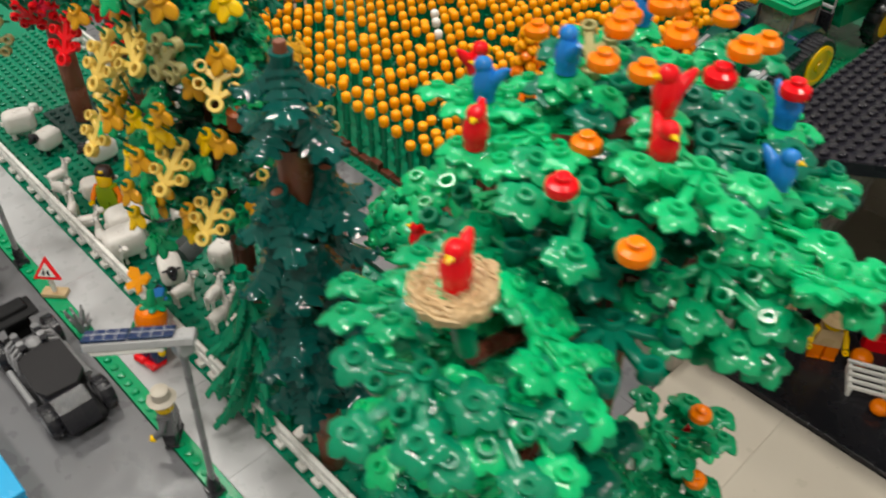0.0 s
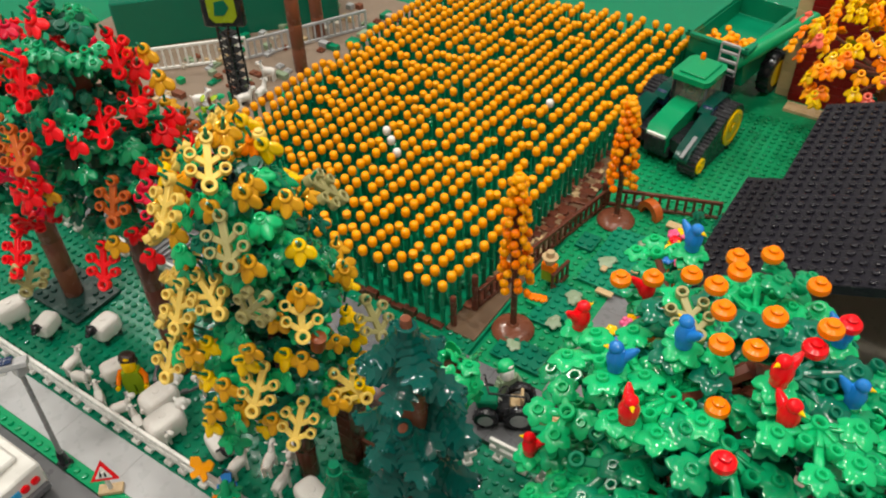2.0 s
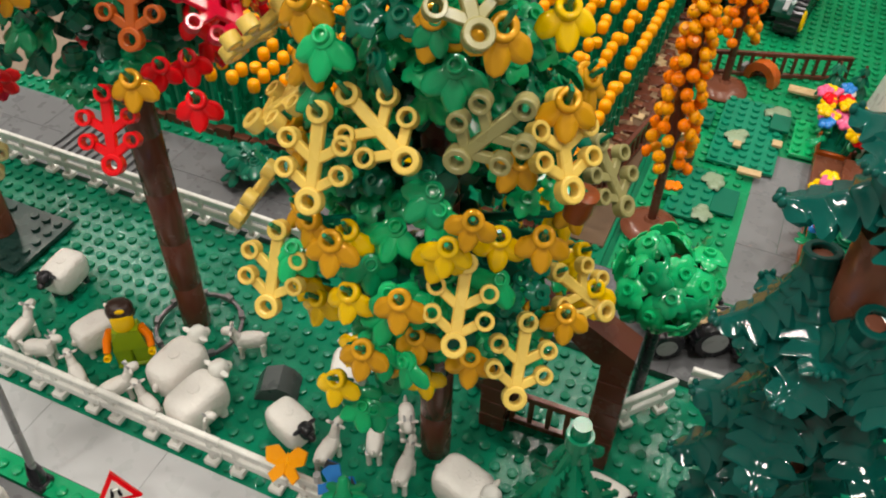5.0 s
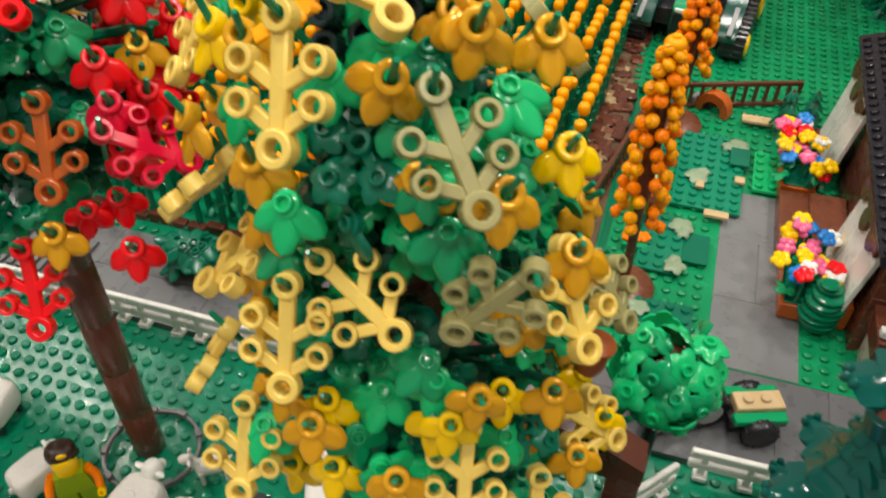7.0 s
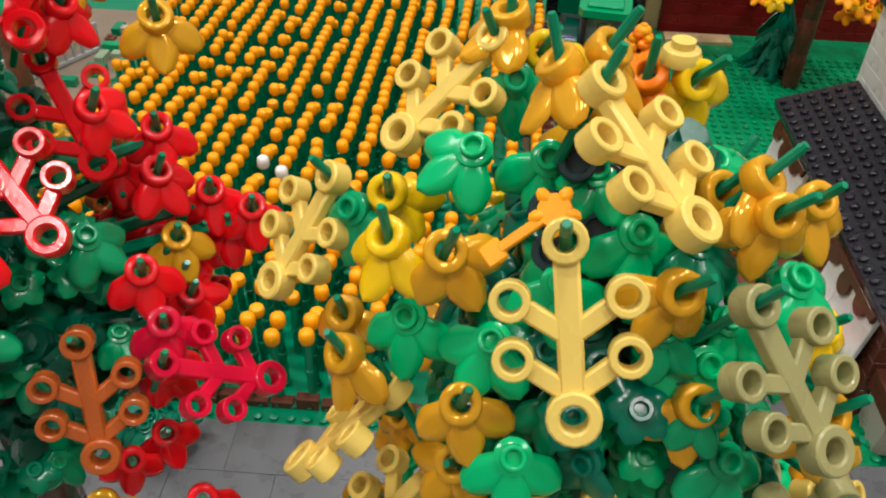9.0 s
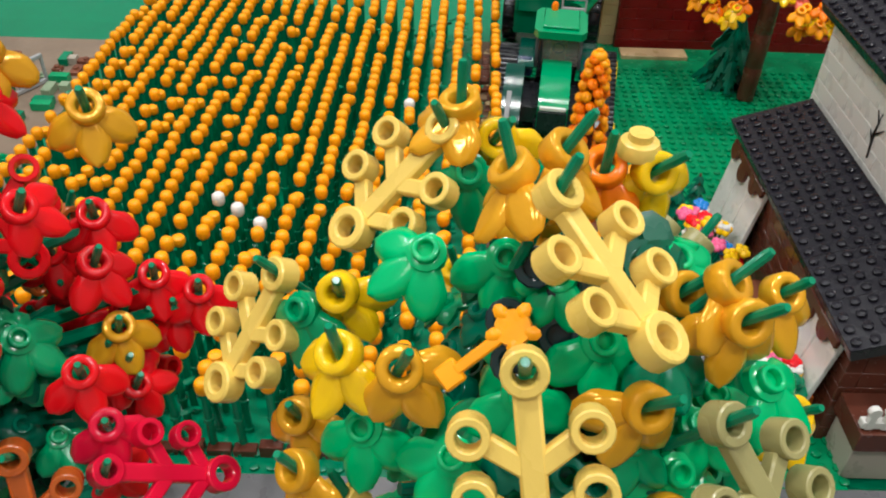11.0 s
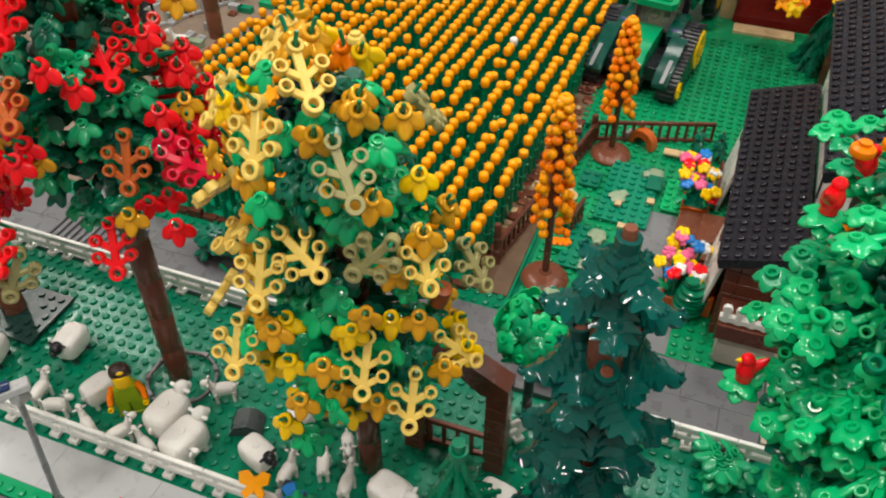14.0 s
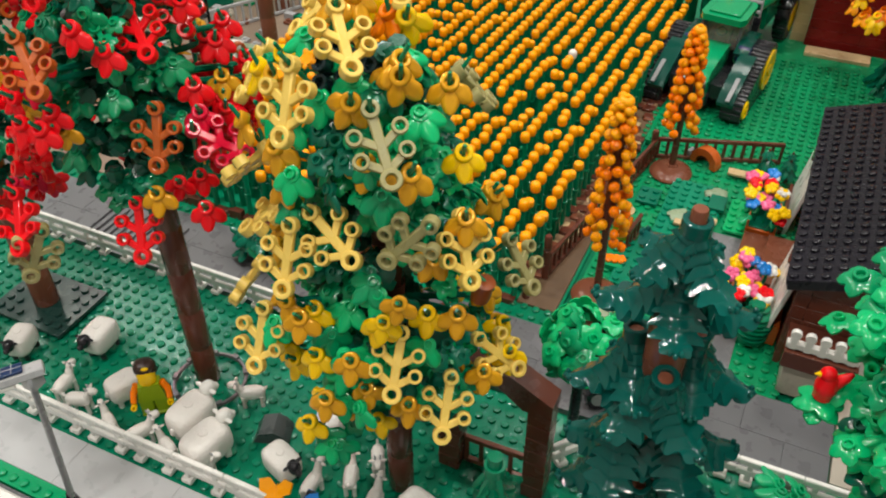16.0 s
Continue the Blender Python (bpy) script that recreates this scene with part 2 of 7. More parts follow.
slab("floor", -2, -1.8, -0.86, 2, 2.4, -0.80, CARPET, "grey carpet floor of the exhibition hall", "floor")
slab("ceiling", -2, -1.8, 2.40, 2, 2.4, 2.46, WALLPAINT, "plain white hall ceiling", "ceiling")
slab("wall_north", -2, 2.4, -0.8, 2, 2.5, 2.4, WALLPAINT, "plain pale hall wall", "wall")
slab("wall_south", -2, -1.9, -0.8, 2, -1.8, 2.4, WALLPAINT, "plain pale hall wall", "wall")
slab("wall_west", -2.1, -1.8, -0.8, -2, 2.4, 2.4, WALLPAINT, "plain pale hall wall", "wall")
slab("wall_east", 2, -1.8, -0.8, 2.1, 2.4, 2.4, WALLPAINT, "plain pale hall wall", "wall")
slab("table", -0.82, -0.40, -0.80, 0.80, 1.16, -0.018, TABLE, "long display table under a grey cloth", "table")

# ---- ground of the model ----
slab("ground", -0.80, -0.36, -0.017, 0.78, 1.14, -0.0042, GREEN, "green toy baseplates under the whole model", "ground")
slab("road_front", -0.79, -0.30, -0.0040, 0.77, -0.0425, -0.0012, DARKGREY, "dark grey smooth toy road beside the pavement", "road")


def tiled(name, x0, y0, x1, y1, z, w, d, mat, label, category, gap=0.00005, thick=0.0032, skip=None):
    """A floor of separate smooth tiles with fine joints on a dark bed."""
    bed = Mesh().box(x0, y0, z - thick - 0.0012, x1, y1, z - thick + 0.0004, 0.0001)
    top = tagged(part(name, bed, mat), label, category, "", "structure")
    data = {}
    rng = random.Random(name)
    y, row = y0, 0
    while y < y1 - 1e-5:
        y2 = min(y + d, y1)
        x = x0 - (w / 2 if row % 2 else 0)
        while x < x1 - 1e-5:
            xa, xb = max(x, x0), min(x + w, x1)
            if not (skip and skip((xa + xb) / 2, (y + y2) / 2)) and xb - xa > 0.001:
                key = (round(xb - xa, 5), round(y2 - y, 5))
                if key not in data:
                    data[key] = Mesh().box(gap, gap, -thick, key[0] - gap, key[1] - gap, 0, 0.00015).data("tile", mat)
                put("tile", data[key], Matrix.Translation((xa, y, z + rng.uniform(-0.00008, 0.00008))), top)
            x += w
        y, row = y2, row + 1
    return top


def studded(name, x0, y0, x1, y1, z, mat, label, keep=None, thick=0.0042):
    m = Mesh().box(x0, y0, z - thick, x1, y1, z, 0.0002)
    top = tagged(part(name, m, mat), label, "ground", "", "structure")
    st = tagged(part("studs", stud_field(Mesh(), x0, y0, x1, y1, z, keep=keep), mat, top), kind="stuff")
    return top


studded("verge_strip", -0.78, -0.0420, 0.60, -0.0322, 0.0, GREEN_MID, "narrow green studded verge between road and pavement",
        keep=lambda x, y: not (-0.072 < x < -0.040))
studded("pasture", -0.62, -0.0040, 0.62, 0.1240, 0.0, GREEN_FIELD, "green studded pasture plates inside the white fences",
        keep=lambda x, y: -0.40 < x < 0.33)
studded("field_verge", -0.62, 0.186, 0.078, 0.680, 0.0, GREEN, "green plate under the flower field", keep=lambda x, y: y < 0.200)
studded("yard_lawn", 0.070, 0.425, 0.50, 0.690, 0.0012, GREEN_LAWN, "bright green studded plate of the tractor yard", keep=lambda x, y: y < 0.62)
studded("garden_lawn", 0.082, 0.186, 0.215, 0.425, 0.0008, GREEN_LAWN, "green studded garden plates beside the house",
        keep=lambda x, y: not (0.138 < x < 0.188 and y < 0.33))

# ---- fences ----
def white_fence_unit():
    """Low white fence piece, four studs long: two rails and two posts with small feet."""
    t = thing("white_fence", I4, "low white plastic rail fence piece on green plates", "fence", "white fence pieces")
    for z in (0.0070, 0.0148):
        part("rail", Mesh().box(-0.01595, -0.0014, z, 0.01595, 0.0014, z + 0.0046, 0.0006), WHITE, t)
    for x in (-0.0095, 0.0095):
        part("post", Mesh().box(x - 0.0015, -0.0011, 0.0026, x + 0.0015, 0.0011, 0.0150, 0.0004), WHITE, t)
    part("foot", Mesh().box(-0.0126, -0.0030, 0, -0.0064, 0.0028, 0.0030, 0.0004).box(0.0064, -0.0030, 0, 0.0126, 0.0028, 0.0030, 0.0004), WHITE, t)
    return t


FENCE = None


def white_fence(x0, y0, x1, y1, z=0.0017):
    global FENCE
    n = max(1, round(math.hypot(x1 - x0, y1 - y0) / 0.032))
    a = math.degrees(math.atan2(y1 - y0, x1 - x0))
    for i in range(n):
        f = (i + 0.5) / n
        m = pose(x0 + (x1 - x0) * f, y0 + (y1 - y0) * f, z, 0, 0, a)
        if FENCE is None:
            FENCE = white_fence_unit()
            FENCE.matrix_basis = m
        else:
            copy_thing(FENCE, m)


white_fence(-0.48, 0.0, 0.352, 0.0)
white_fence(0.02, 0.1245, -0.52, 0.1245)
white_fence(0.134, 0.112, 0.112, 0.086)
white_fence(0.330, 0.1225, 0.138, 0.1200)


def picket_row(name, x0, y0, x1, y1, h, mat, label, pitch=0.0072, z=0.0017, slat=0.0016):
    """A spindle fence: top and bottom rail with upright slats."""
    n = math.hypot(x1 - x0, y1 - y0)
    t = thing(name, pose(x0, y0, z, 0, 0, math.degrees(math.atan2(y1 - y0, x1 - x0))), label, "fence")
    part("rail", Mesh().box(0, -0.0014, h - 0.0032, n, 0.0014, h, 0.0004), mat, t)
    part("rail", Mesh().box(0, -0.0014, 0, n, 0.0014, 0.0032, 0.0004), mat, t)
    d = Mesh().box(-slat / 2 - 0.0004, -0.0010, 0.003, slat / 2 + 0.0004, 0.0010, h - 0.003, 0.0003).data("slat", mat)
    k = int(n / pitch)
    for i in range(k + 1):
        put("slat", d, Matrix.Translation((0.0012 + (n - 0.0024) * i / k, 0, 0)), t)
    return t


picket_row("brown_fence", 0.060, 0.232, 0.0905, 0.4000, 0.0190, BROWN, "brown plastic spindle fence along the flower field path")
picket_row("brown_fence", 0.0905, 0.4015, 0.183, 0.4335, 0.0190, BROWN, "brown plastic spindle fence between garden and tractor yard")
picket_row("brown_fence", -0.330, 0.287, -0.262, 0.300, 0.0150, BROWN, "short brown spindle fence at the goat yard")

def fence_post(x, y, h):
    t = thing("fence_post", pose(x, y, 0.0017), "slim brown brick post at the flower field path", "post", "brown fence posts")
    part("post", Mesh().lathe([(0.0026, 0), (0.0026, h * 0.33), (0.0022, h * 0.34), (0.0026, h * 0.36), (0.0026, h * 0.66), (0.0022, h * 0.67), (0.0026, h * 0.69), (0.0026, h - 0.001), (0.0020, h)], 12), BROWN, t)


for x, y, h in ((0.0590, 0.2290, 0.036), (0.0540, 0.2060, 0.030), (0.0885, 0.3990, 0.026)):
    fence_post(x, y, h)

# ---- the flower field ----
tagged(part("field_path", Mesh().box(0.050, 0.200, -0.002, 0.076, 0.66, 0.0016, 0.0004), plastic("tan_path", (0.13, 0.075, 0.040), 0.5, spread=0.5)),
       "tan and brown earth path along the flower field", "path", "", "structure")
EARTH = plastic("earth_tan_plastic", (0.26, 0.155, 0.085), 0.4, spread=0.3)
rng = random.Random(7)
clod = [Mesh().box(-0.0038, -0.0038, 0, 0.0038, 0.0038, h, 0.0006).data("path_stone", c) for h, c in ((0.0022, TAN), (0.0030, BROWN), (0.0026, NUT), (0.0034, BROWN), (0.0026, EARTH))]
for i in range(260):
    px, py = rng.uniform(0.053, 0.074), rng.uniform(0.203, 0.64)
    if px < 0.060 + (py - 0.232) * 0.19 - 0.005:
        put("path_stone", rng.choice(clod), pose(px, py, 0.0014, 0, 0, rng.choice((0, 90, 12, -9))), bpy.data.objects["field_path"])
row = Mesh()
for i in range(24):
    row.box(-0.250 + i * 0.0125, 0.196, -0.001, -0.250 + i * 0.0125 + 0.0112, 0.2015, 0.0042 + 0.003 * (i % 3 == 0), 0.0004)
part("field_edging", row, BROWN, bpy.data.objects["field_path"], "brown edging bricks")


def stem_profile(h):
    return [(0.0026, 0), (0.0026, 0.002), (0.0019, 0.0024), (0.0019, h * 0.5), (0.0027, h * 0.5 + 0.0003), (0.0027, h * 0.5 + 0.0022), (0.0019, h * 0.5 + 0.0026), (0.0019, h)]


STEM = Mesh().lathe(stem_profile(0.0400), 8).data("flower_plant", GREEN)
HEAD_PROF = [(0.0018, 0), (0.0031, 0.0007), (0.0037, 0.0022), (0.0038, 0.0050), (0.0034, 0.0070), (0.0022, 0.0081), (0.0004, 0.0084)]
HEAD = Mesh().lathe(HEAD_PROF, 12).data("flower_head", MARIGOLD)
HEAD_WHITE = Mesh().lathe(HEAD_PROF, 12).data("flower_head", WHITE)
HEAD_LOW = Mesh().lathe([(r, z * 0.8) for r, z in HEAD_PROF], 12).data("flower_head", MARIGOLD)
rest_stem, rest_head = Mesh(), Mesh()
near_plants = 0
spots = []
for j in range(43):
    for i in range(21):
        if rng.random() < 0.03:
            continue
        spots.append((0.0475 - i * 0.01476 + rng.gauss(0, 0.0003) + j * 0.0004, 0.2015 + j * 0.0110 + rng.gauss(0, 0.0004), rng.random()))
WHITE_SPOTS = ((-0.1050, 0.3480), (-0.0930, 0.3300), (-0.0800, 0.3190), (-0.0040, 0.4681))
pale = {min(range(len(spots)), key=lambda i: math.hypot(spots[i][0] - x, spots[i][1] - y)) for x, y in WHITE_SPOTS}
for number, (px, py, dice) in enumerate(spots):
    low = dice < 0.12 and number not in pale
    z = -0.0045 if low else rng.uniform(-0.001, 0.001)
    if number in pale or (near_plants < 294 and px > -0.16 and py < 0.60 - (0.05 - px) * 1.6):
        near_plants += 1
        p = tagged(put("flower_plant", STEM, pose(px, py, z, rng.gauss(0, 0.6), rng.gauss(0, 0.6), rng.uniform(0, 360))),
                   "white round flower on a green plastic stem" if number in pale else "orange round flower on a green plastic stem", "flower", "field flowers")
        put("flower_head", HEAD_WHITE if number in pale else HEAD_LOW if low else HEAD, Matrix.Translation((0, 0, 0.0395)), p)
    else:
        rest_stem.lathe([(0.0022, 0), (0.0022, 0.0400 + z)], 6, Matrix.Translation((px, py, 0)))
        rest_head.lathe([(r, q * (0.8 if low else 1)) for r, q in HEAD_PROF], 9, Matrix.Translation((px, py, 0.0395 + z)))
field = tagged(part("flower_rows", rest_stem, GREEN), "dense far rows of orange flowers on green stems", "flowers", "", "stuff")
part("flower_heads", rest_head, MARIGOLD, field)
# low leaves between the stems
under = Mesh()
for i in range(900):
    a = rng.uniform(0, 6.283)
    c = Vector((rng.uniform(-0.265, 0.050), rng.uniform(0.203, 0.66), rng.uniform(0.006, 0.026)))
    under.ball(0.0042, 0.0020, 0.0011, (0, 0, 0), 6, 4, Matrix.Translation(c) @ pose(0, 0, 0, rng.uniform(-30, 30), rng.uniform(-40, 40), math.degrees(a)))
part("undergrowth", under, GREEN, field)

# ---- foliage pieces ----
def arm(mesh, a, b, w, z0, z1):
    """A flat bar from a to b."""
    dx, dy = b[0] - a[0], b[1] - a[1]
    n = math.hypot(dx, dy)
    mesh.box(0, -w / 2, z0, n, w / 2, z1, 0.0004, pose(a[0], a[1], 0, 0, 0, math.degrees(math.atan2(dy, dx))))


def leaf_branch(mat):
    """Flat five-armed leaf spray with open rings at its ends."""
    m = Mesh()
    sides = [(x, y) for y in (-0.0081, -0.0165) for x in (-0.0081, 0.0081)]
    m.tube(0.0033, 0.0017, -0.0018, 0.0026, 16)
    m.tube(0.0040, 0.0020, -0.0018, 0.0026, 16, Matrix.Translation((0, -0.0250, 0)))
    for x, y in sides:
        m.tube(0.0030, 0.0018, -0.0016, 0.0026, 16, Matrix.Translation((x, y, 0)))
        k = 0.0024 / 0.0098
        arm(m, (x * (1 - k), y - 0.0056 * k), (x * 0.04, y - 0.0053), 0.0030, -0.0015, 0.0011)
    m.box(-0.0019, -0.0222, -0.0016, 0.0019, -0.0022, 0.0013, 0.0005)
    return m.data("leaf_branch", mat)


def petal(m, base, angle, length, width, droop, cup, thick=0.0012):
    """One rounded, pointed lobe with a raised rib, growing from base in the xy plane."""
    ca, sa, nu, nv = math.cos(radians(angle)), math.sin(radians(angle)), 6, 9
    top, bot = [], []
    for j in range(nv + 1):
        s = j / nv
        w = width * ((0.62 + 0.76 * s) if s < 0.5 else ((1 - s) / 0.5) ** 0.42) + 0.00008
        for i in range(nu + 1):
            u = 2 * i / nu - 1
            px, py = s * length, u * w
            z = -droop * s * s * length - cup * abs(u) ** 2 * w - 0.20 * width * max(0.0, 1 - 2.4 * abs(u)) * math.sin(math.pi * s)
            for keep, dz in ((top, 0), (bot, -thick * (1 - 0.5 * abs(u)))):
                keep.append((base[0] + px * ca - py * sa, base[1] + px * sa + py * ca, base[2] + z + dz))
    n, f = len(top), []
    for j in range(nv):
        for i in range(nu):
            q = j * (nu + 1) + i
            f += [(q, q + nu + 1, q + nu + 2, q + 1), (n + q, n + q + 1, n + q + nu + 2, n + q + nu + 1)]
    rim = [i for i in range(nu)] + [j * (nu + 1) + nu for j in range(nv)] + [nv * (nu + 1) + i for i in range(nu, 0, -1)] + [j * (nu + 1) for j in range(nv, 0, -1)]
    for a, b in zip(rim, rim[1:] + rim[:1]):
        f.append((a, b, n + b, n + a))
    m.add(top + bot, f)


def lobed_leaf(mat, open_ring=True):
    """Three-lobed leaf with a ring or stud at its root."""
    m = Mesh()
    if open_ring:
        m.tube(0.0040, 0.0019, -0.0016, 0.0026, 18)
    else:
        m.lathe([(0.0036, -0.0016), (0.0036, 0.0004), (0.0027, 0.0008)], 14).tube(0.0025, 0.0015, 0.0006, 0.0024, 12)
    petal(m, (0, -0.0022, 0), -90, 0.0102, 0.0037, 0.30, 0.50)
    petal(m, (0.0016, -0.0012, 0.0002), -34, 0.0090, 0.0039, 0.52, 0.50)
    petal(m, (-0.0016, -0.0012, 0.0002), -146, 0.0090, 0.0039, 0.52, 0.50)
    return m.data("leaf", mat, 60)


def pad(m, x, y, r, lobes, turn, stud=True):
    """Leaf pad with pointed lobes that bend down, and a hollow stud on it."""
    seg, c = lobes * 6, Matrix.Translation((x, y, 0))
    v = [(0, 0, 0.0008)]
    for s, z in ((0.45, 0.0008), (0.78, 0.0004), (1.0, -0.0006), (0.99, -0.0014), (0.45, -0.0008)):
        for i in range(seg):
            a = 2 * math.pi * i / seg + turn
            k = 1 + ((0.19, 0.09, 0.00, -0.19, 0.00, 0.09)[i % 6]) * s ** 1.5
            dip = (0.0010, 0.0006, 0.0001, -0.0004, 0.0001, 0.0006)[i % 6] * (s > 0.9)
            v.append((r * s * k * math.cos(a), r * s * k * math.sin(a), z - dip))
    f = [(0, 1 + i, 1 + (i + 1) % seg) for i in range(seg)]
    for j in range(4):
        for i in range(seg):
            k = (i + 1) % seg
            f.append((1 + j * seg + i, 1 + (j + 1) * seg + i, 1 + (j + 1) * seg + k, 1 + j * seg + k))
    f.append(tuple(range(1 + 4 * seg, 1 + 5 * seg)))
    m.add(v, f, c)
    if stud:
        m.tube(0.0024, 0.0013, 0.0004, 0.0024, 12, c)


def leaf_fan(mat, seed, big=True):
    """Large leaf plate: lobed pads on flat, stepped arms round a hub."""
    r, m = random.Random(seed), Mesh()
    m.tube(0.0034, 0.0017, -0.0016, 0.0022, 14)
    spots = ((50, 0.0185), (-50, 0.0185), (104, 0.0150), (-104, 0.0150), (0, 0.0235)) if big else ((0, 0.0112), (72, 0.0105), (-72, 0.0105))
    for a, d in spots:
        a += r.uniform(-4, 4)
        x, y = d * math.cos(radians(a)), d * math.sin(radians(a))
        arm(m, (x * 0.14, y * 0.14), (x, y), 0.0034, -0.0016, 0.0003)
        if big:
            arm(m, (x * 0.14, y * 0.14), (x * 0.45, y * 0.45), 0.0024, 0.0003, 0.0012)
        pad(m, x, y, r.uniform(0.0062, 0.0070) if big else 0.0058, 5, radians(a) + r.uniform(-0.2, 0.2))
    for a in (25, -25) if big else ():
        x, y = 0.0125 * math.cos(radians(a)), 0.0125 * math.sin(radians(a))
        arm(m, (x * 0.2, y * 0.2), (x * 0.82, y * 0.82), 0.0028, -0.0016, 0.0002)
        m.tube(0.0028, 0.0015, -0.0016, 0.0030, 12, Matrix.Translation((x, y, 0)))
    return m.data("leaf_fan", mat, 45)


def pad_leaf(mat):
    m = Mesh()
    pad(m, 0, 0, 0.0064, 5, 0.4)
    return m.data("leaf", mat, 45)


PAD = {c: pad_leaf(c) for c in (GREEN_MID, GREEN_BRIGHT, GREEN)}
def ring_fan(mat, seed):
    """Large leaf plate: flat arms round a hub, each ending in an upright open ring."""
    r, m = random.Random(seed), Mesh()
    m.tube(0.0034, 0.0017, -0.0016, 0.0024, 14)
    for a, d in ((0, 0.0200), (36, 0.0180), (-36, 0.0180), (80, 0.0150), (-80, 0.0150), (128, 0.0130), (-128, 0.0130)):
        a, d = a + r.uniform(-4, 4), d * r.uniform(0.94, 1.06)
        x, y = d * math.cos(radians(a)), d * math.sin(radians(a))
        k = 0.0026 / d
        arm(m, (x * 0.14, y * 0.14), (x * (1 - k), y * (1 - k)), 0.0036, -0.0016, 0.0006)
        m.tube(0.0031, 0.0017, -0.0016, 0.0028, 14, Matrix.Translation((x, y, 0)))
    return m.data("leaf_fan", mat, 45)


RING = {c: [ring_fan(c, i) for i in range(2)] for c in (GREEN, GREEN_MID, GREEN_TEAL)}
STEM_PIN = Mesh().lathe([(0.00085, -0.5), (0.00085, 0.46), (0.0006, 0.5)], 8).data("stalk", GREEN)


def stalk(tree, p, out, inner=0.015, outer=0.0075):
    """A thin green rod through a leaf's ring."""
    o = (Vector(out).normalized() + Vector((0, 0, 0.25))).normalized()
    m = o.to_track_quat("Z", "Y").to_matrix().to_4x4()
    m.translation = Vector(p) + o * (outer - inner) / 2
    put("stalk", STEM_PIN, tree.matrix_basis.inverted() @ m @ Matrix.Diagonal((1, 1, inner + outer, 1)), tree)


BRANCH = {c: leaf_branch(c) for c in (CREAM, OLIVE, RED, CRIMSON, RUST, GREEN, GREEN_TEAL)}
LEAF = {c: lobed_leaf(c) for c in (GOLD, YELLOW, RED, CRIMSON)}
LEAF_STUD = {c: lobed_leaf(c, False) for c in (GREEN_MID, GREEN_BRIGHT, GREEN, GREEN_TEAL)}
FAN = {c: [leaf_fan(c, i) for i in range(3)] for c in (GREEN_BRIGHT, GREEN_MID, GREEN_TEAL, GREEN)}
SPRIG = {c: leaf_fan(c, 9, False) for c in (GREEN_BRIGHT, GREEN_MID, GREEN, GREEN_TEAL)}
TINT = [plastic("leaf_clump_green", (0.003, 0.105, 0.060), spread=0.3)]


def trunk_mesh(r, h, lean=(0, 0)):
    """A stack of round bricks with fine joints."""
    prof, z = [], 0.0
    while z < h - 0.001:
        q = min(0.0288, h - z)
        prof += [(r - 0.0001, z + 0.0001), (r, z + 0.0003), (r, z + q - 0.0003), (r - 0.0001, z + q - 0.0001)]
        z += q
    return Mesh().lathe(prof, 18)


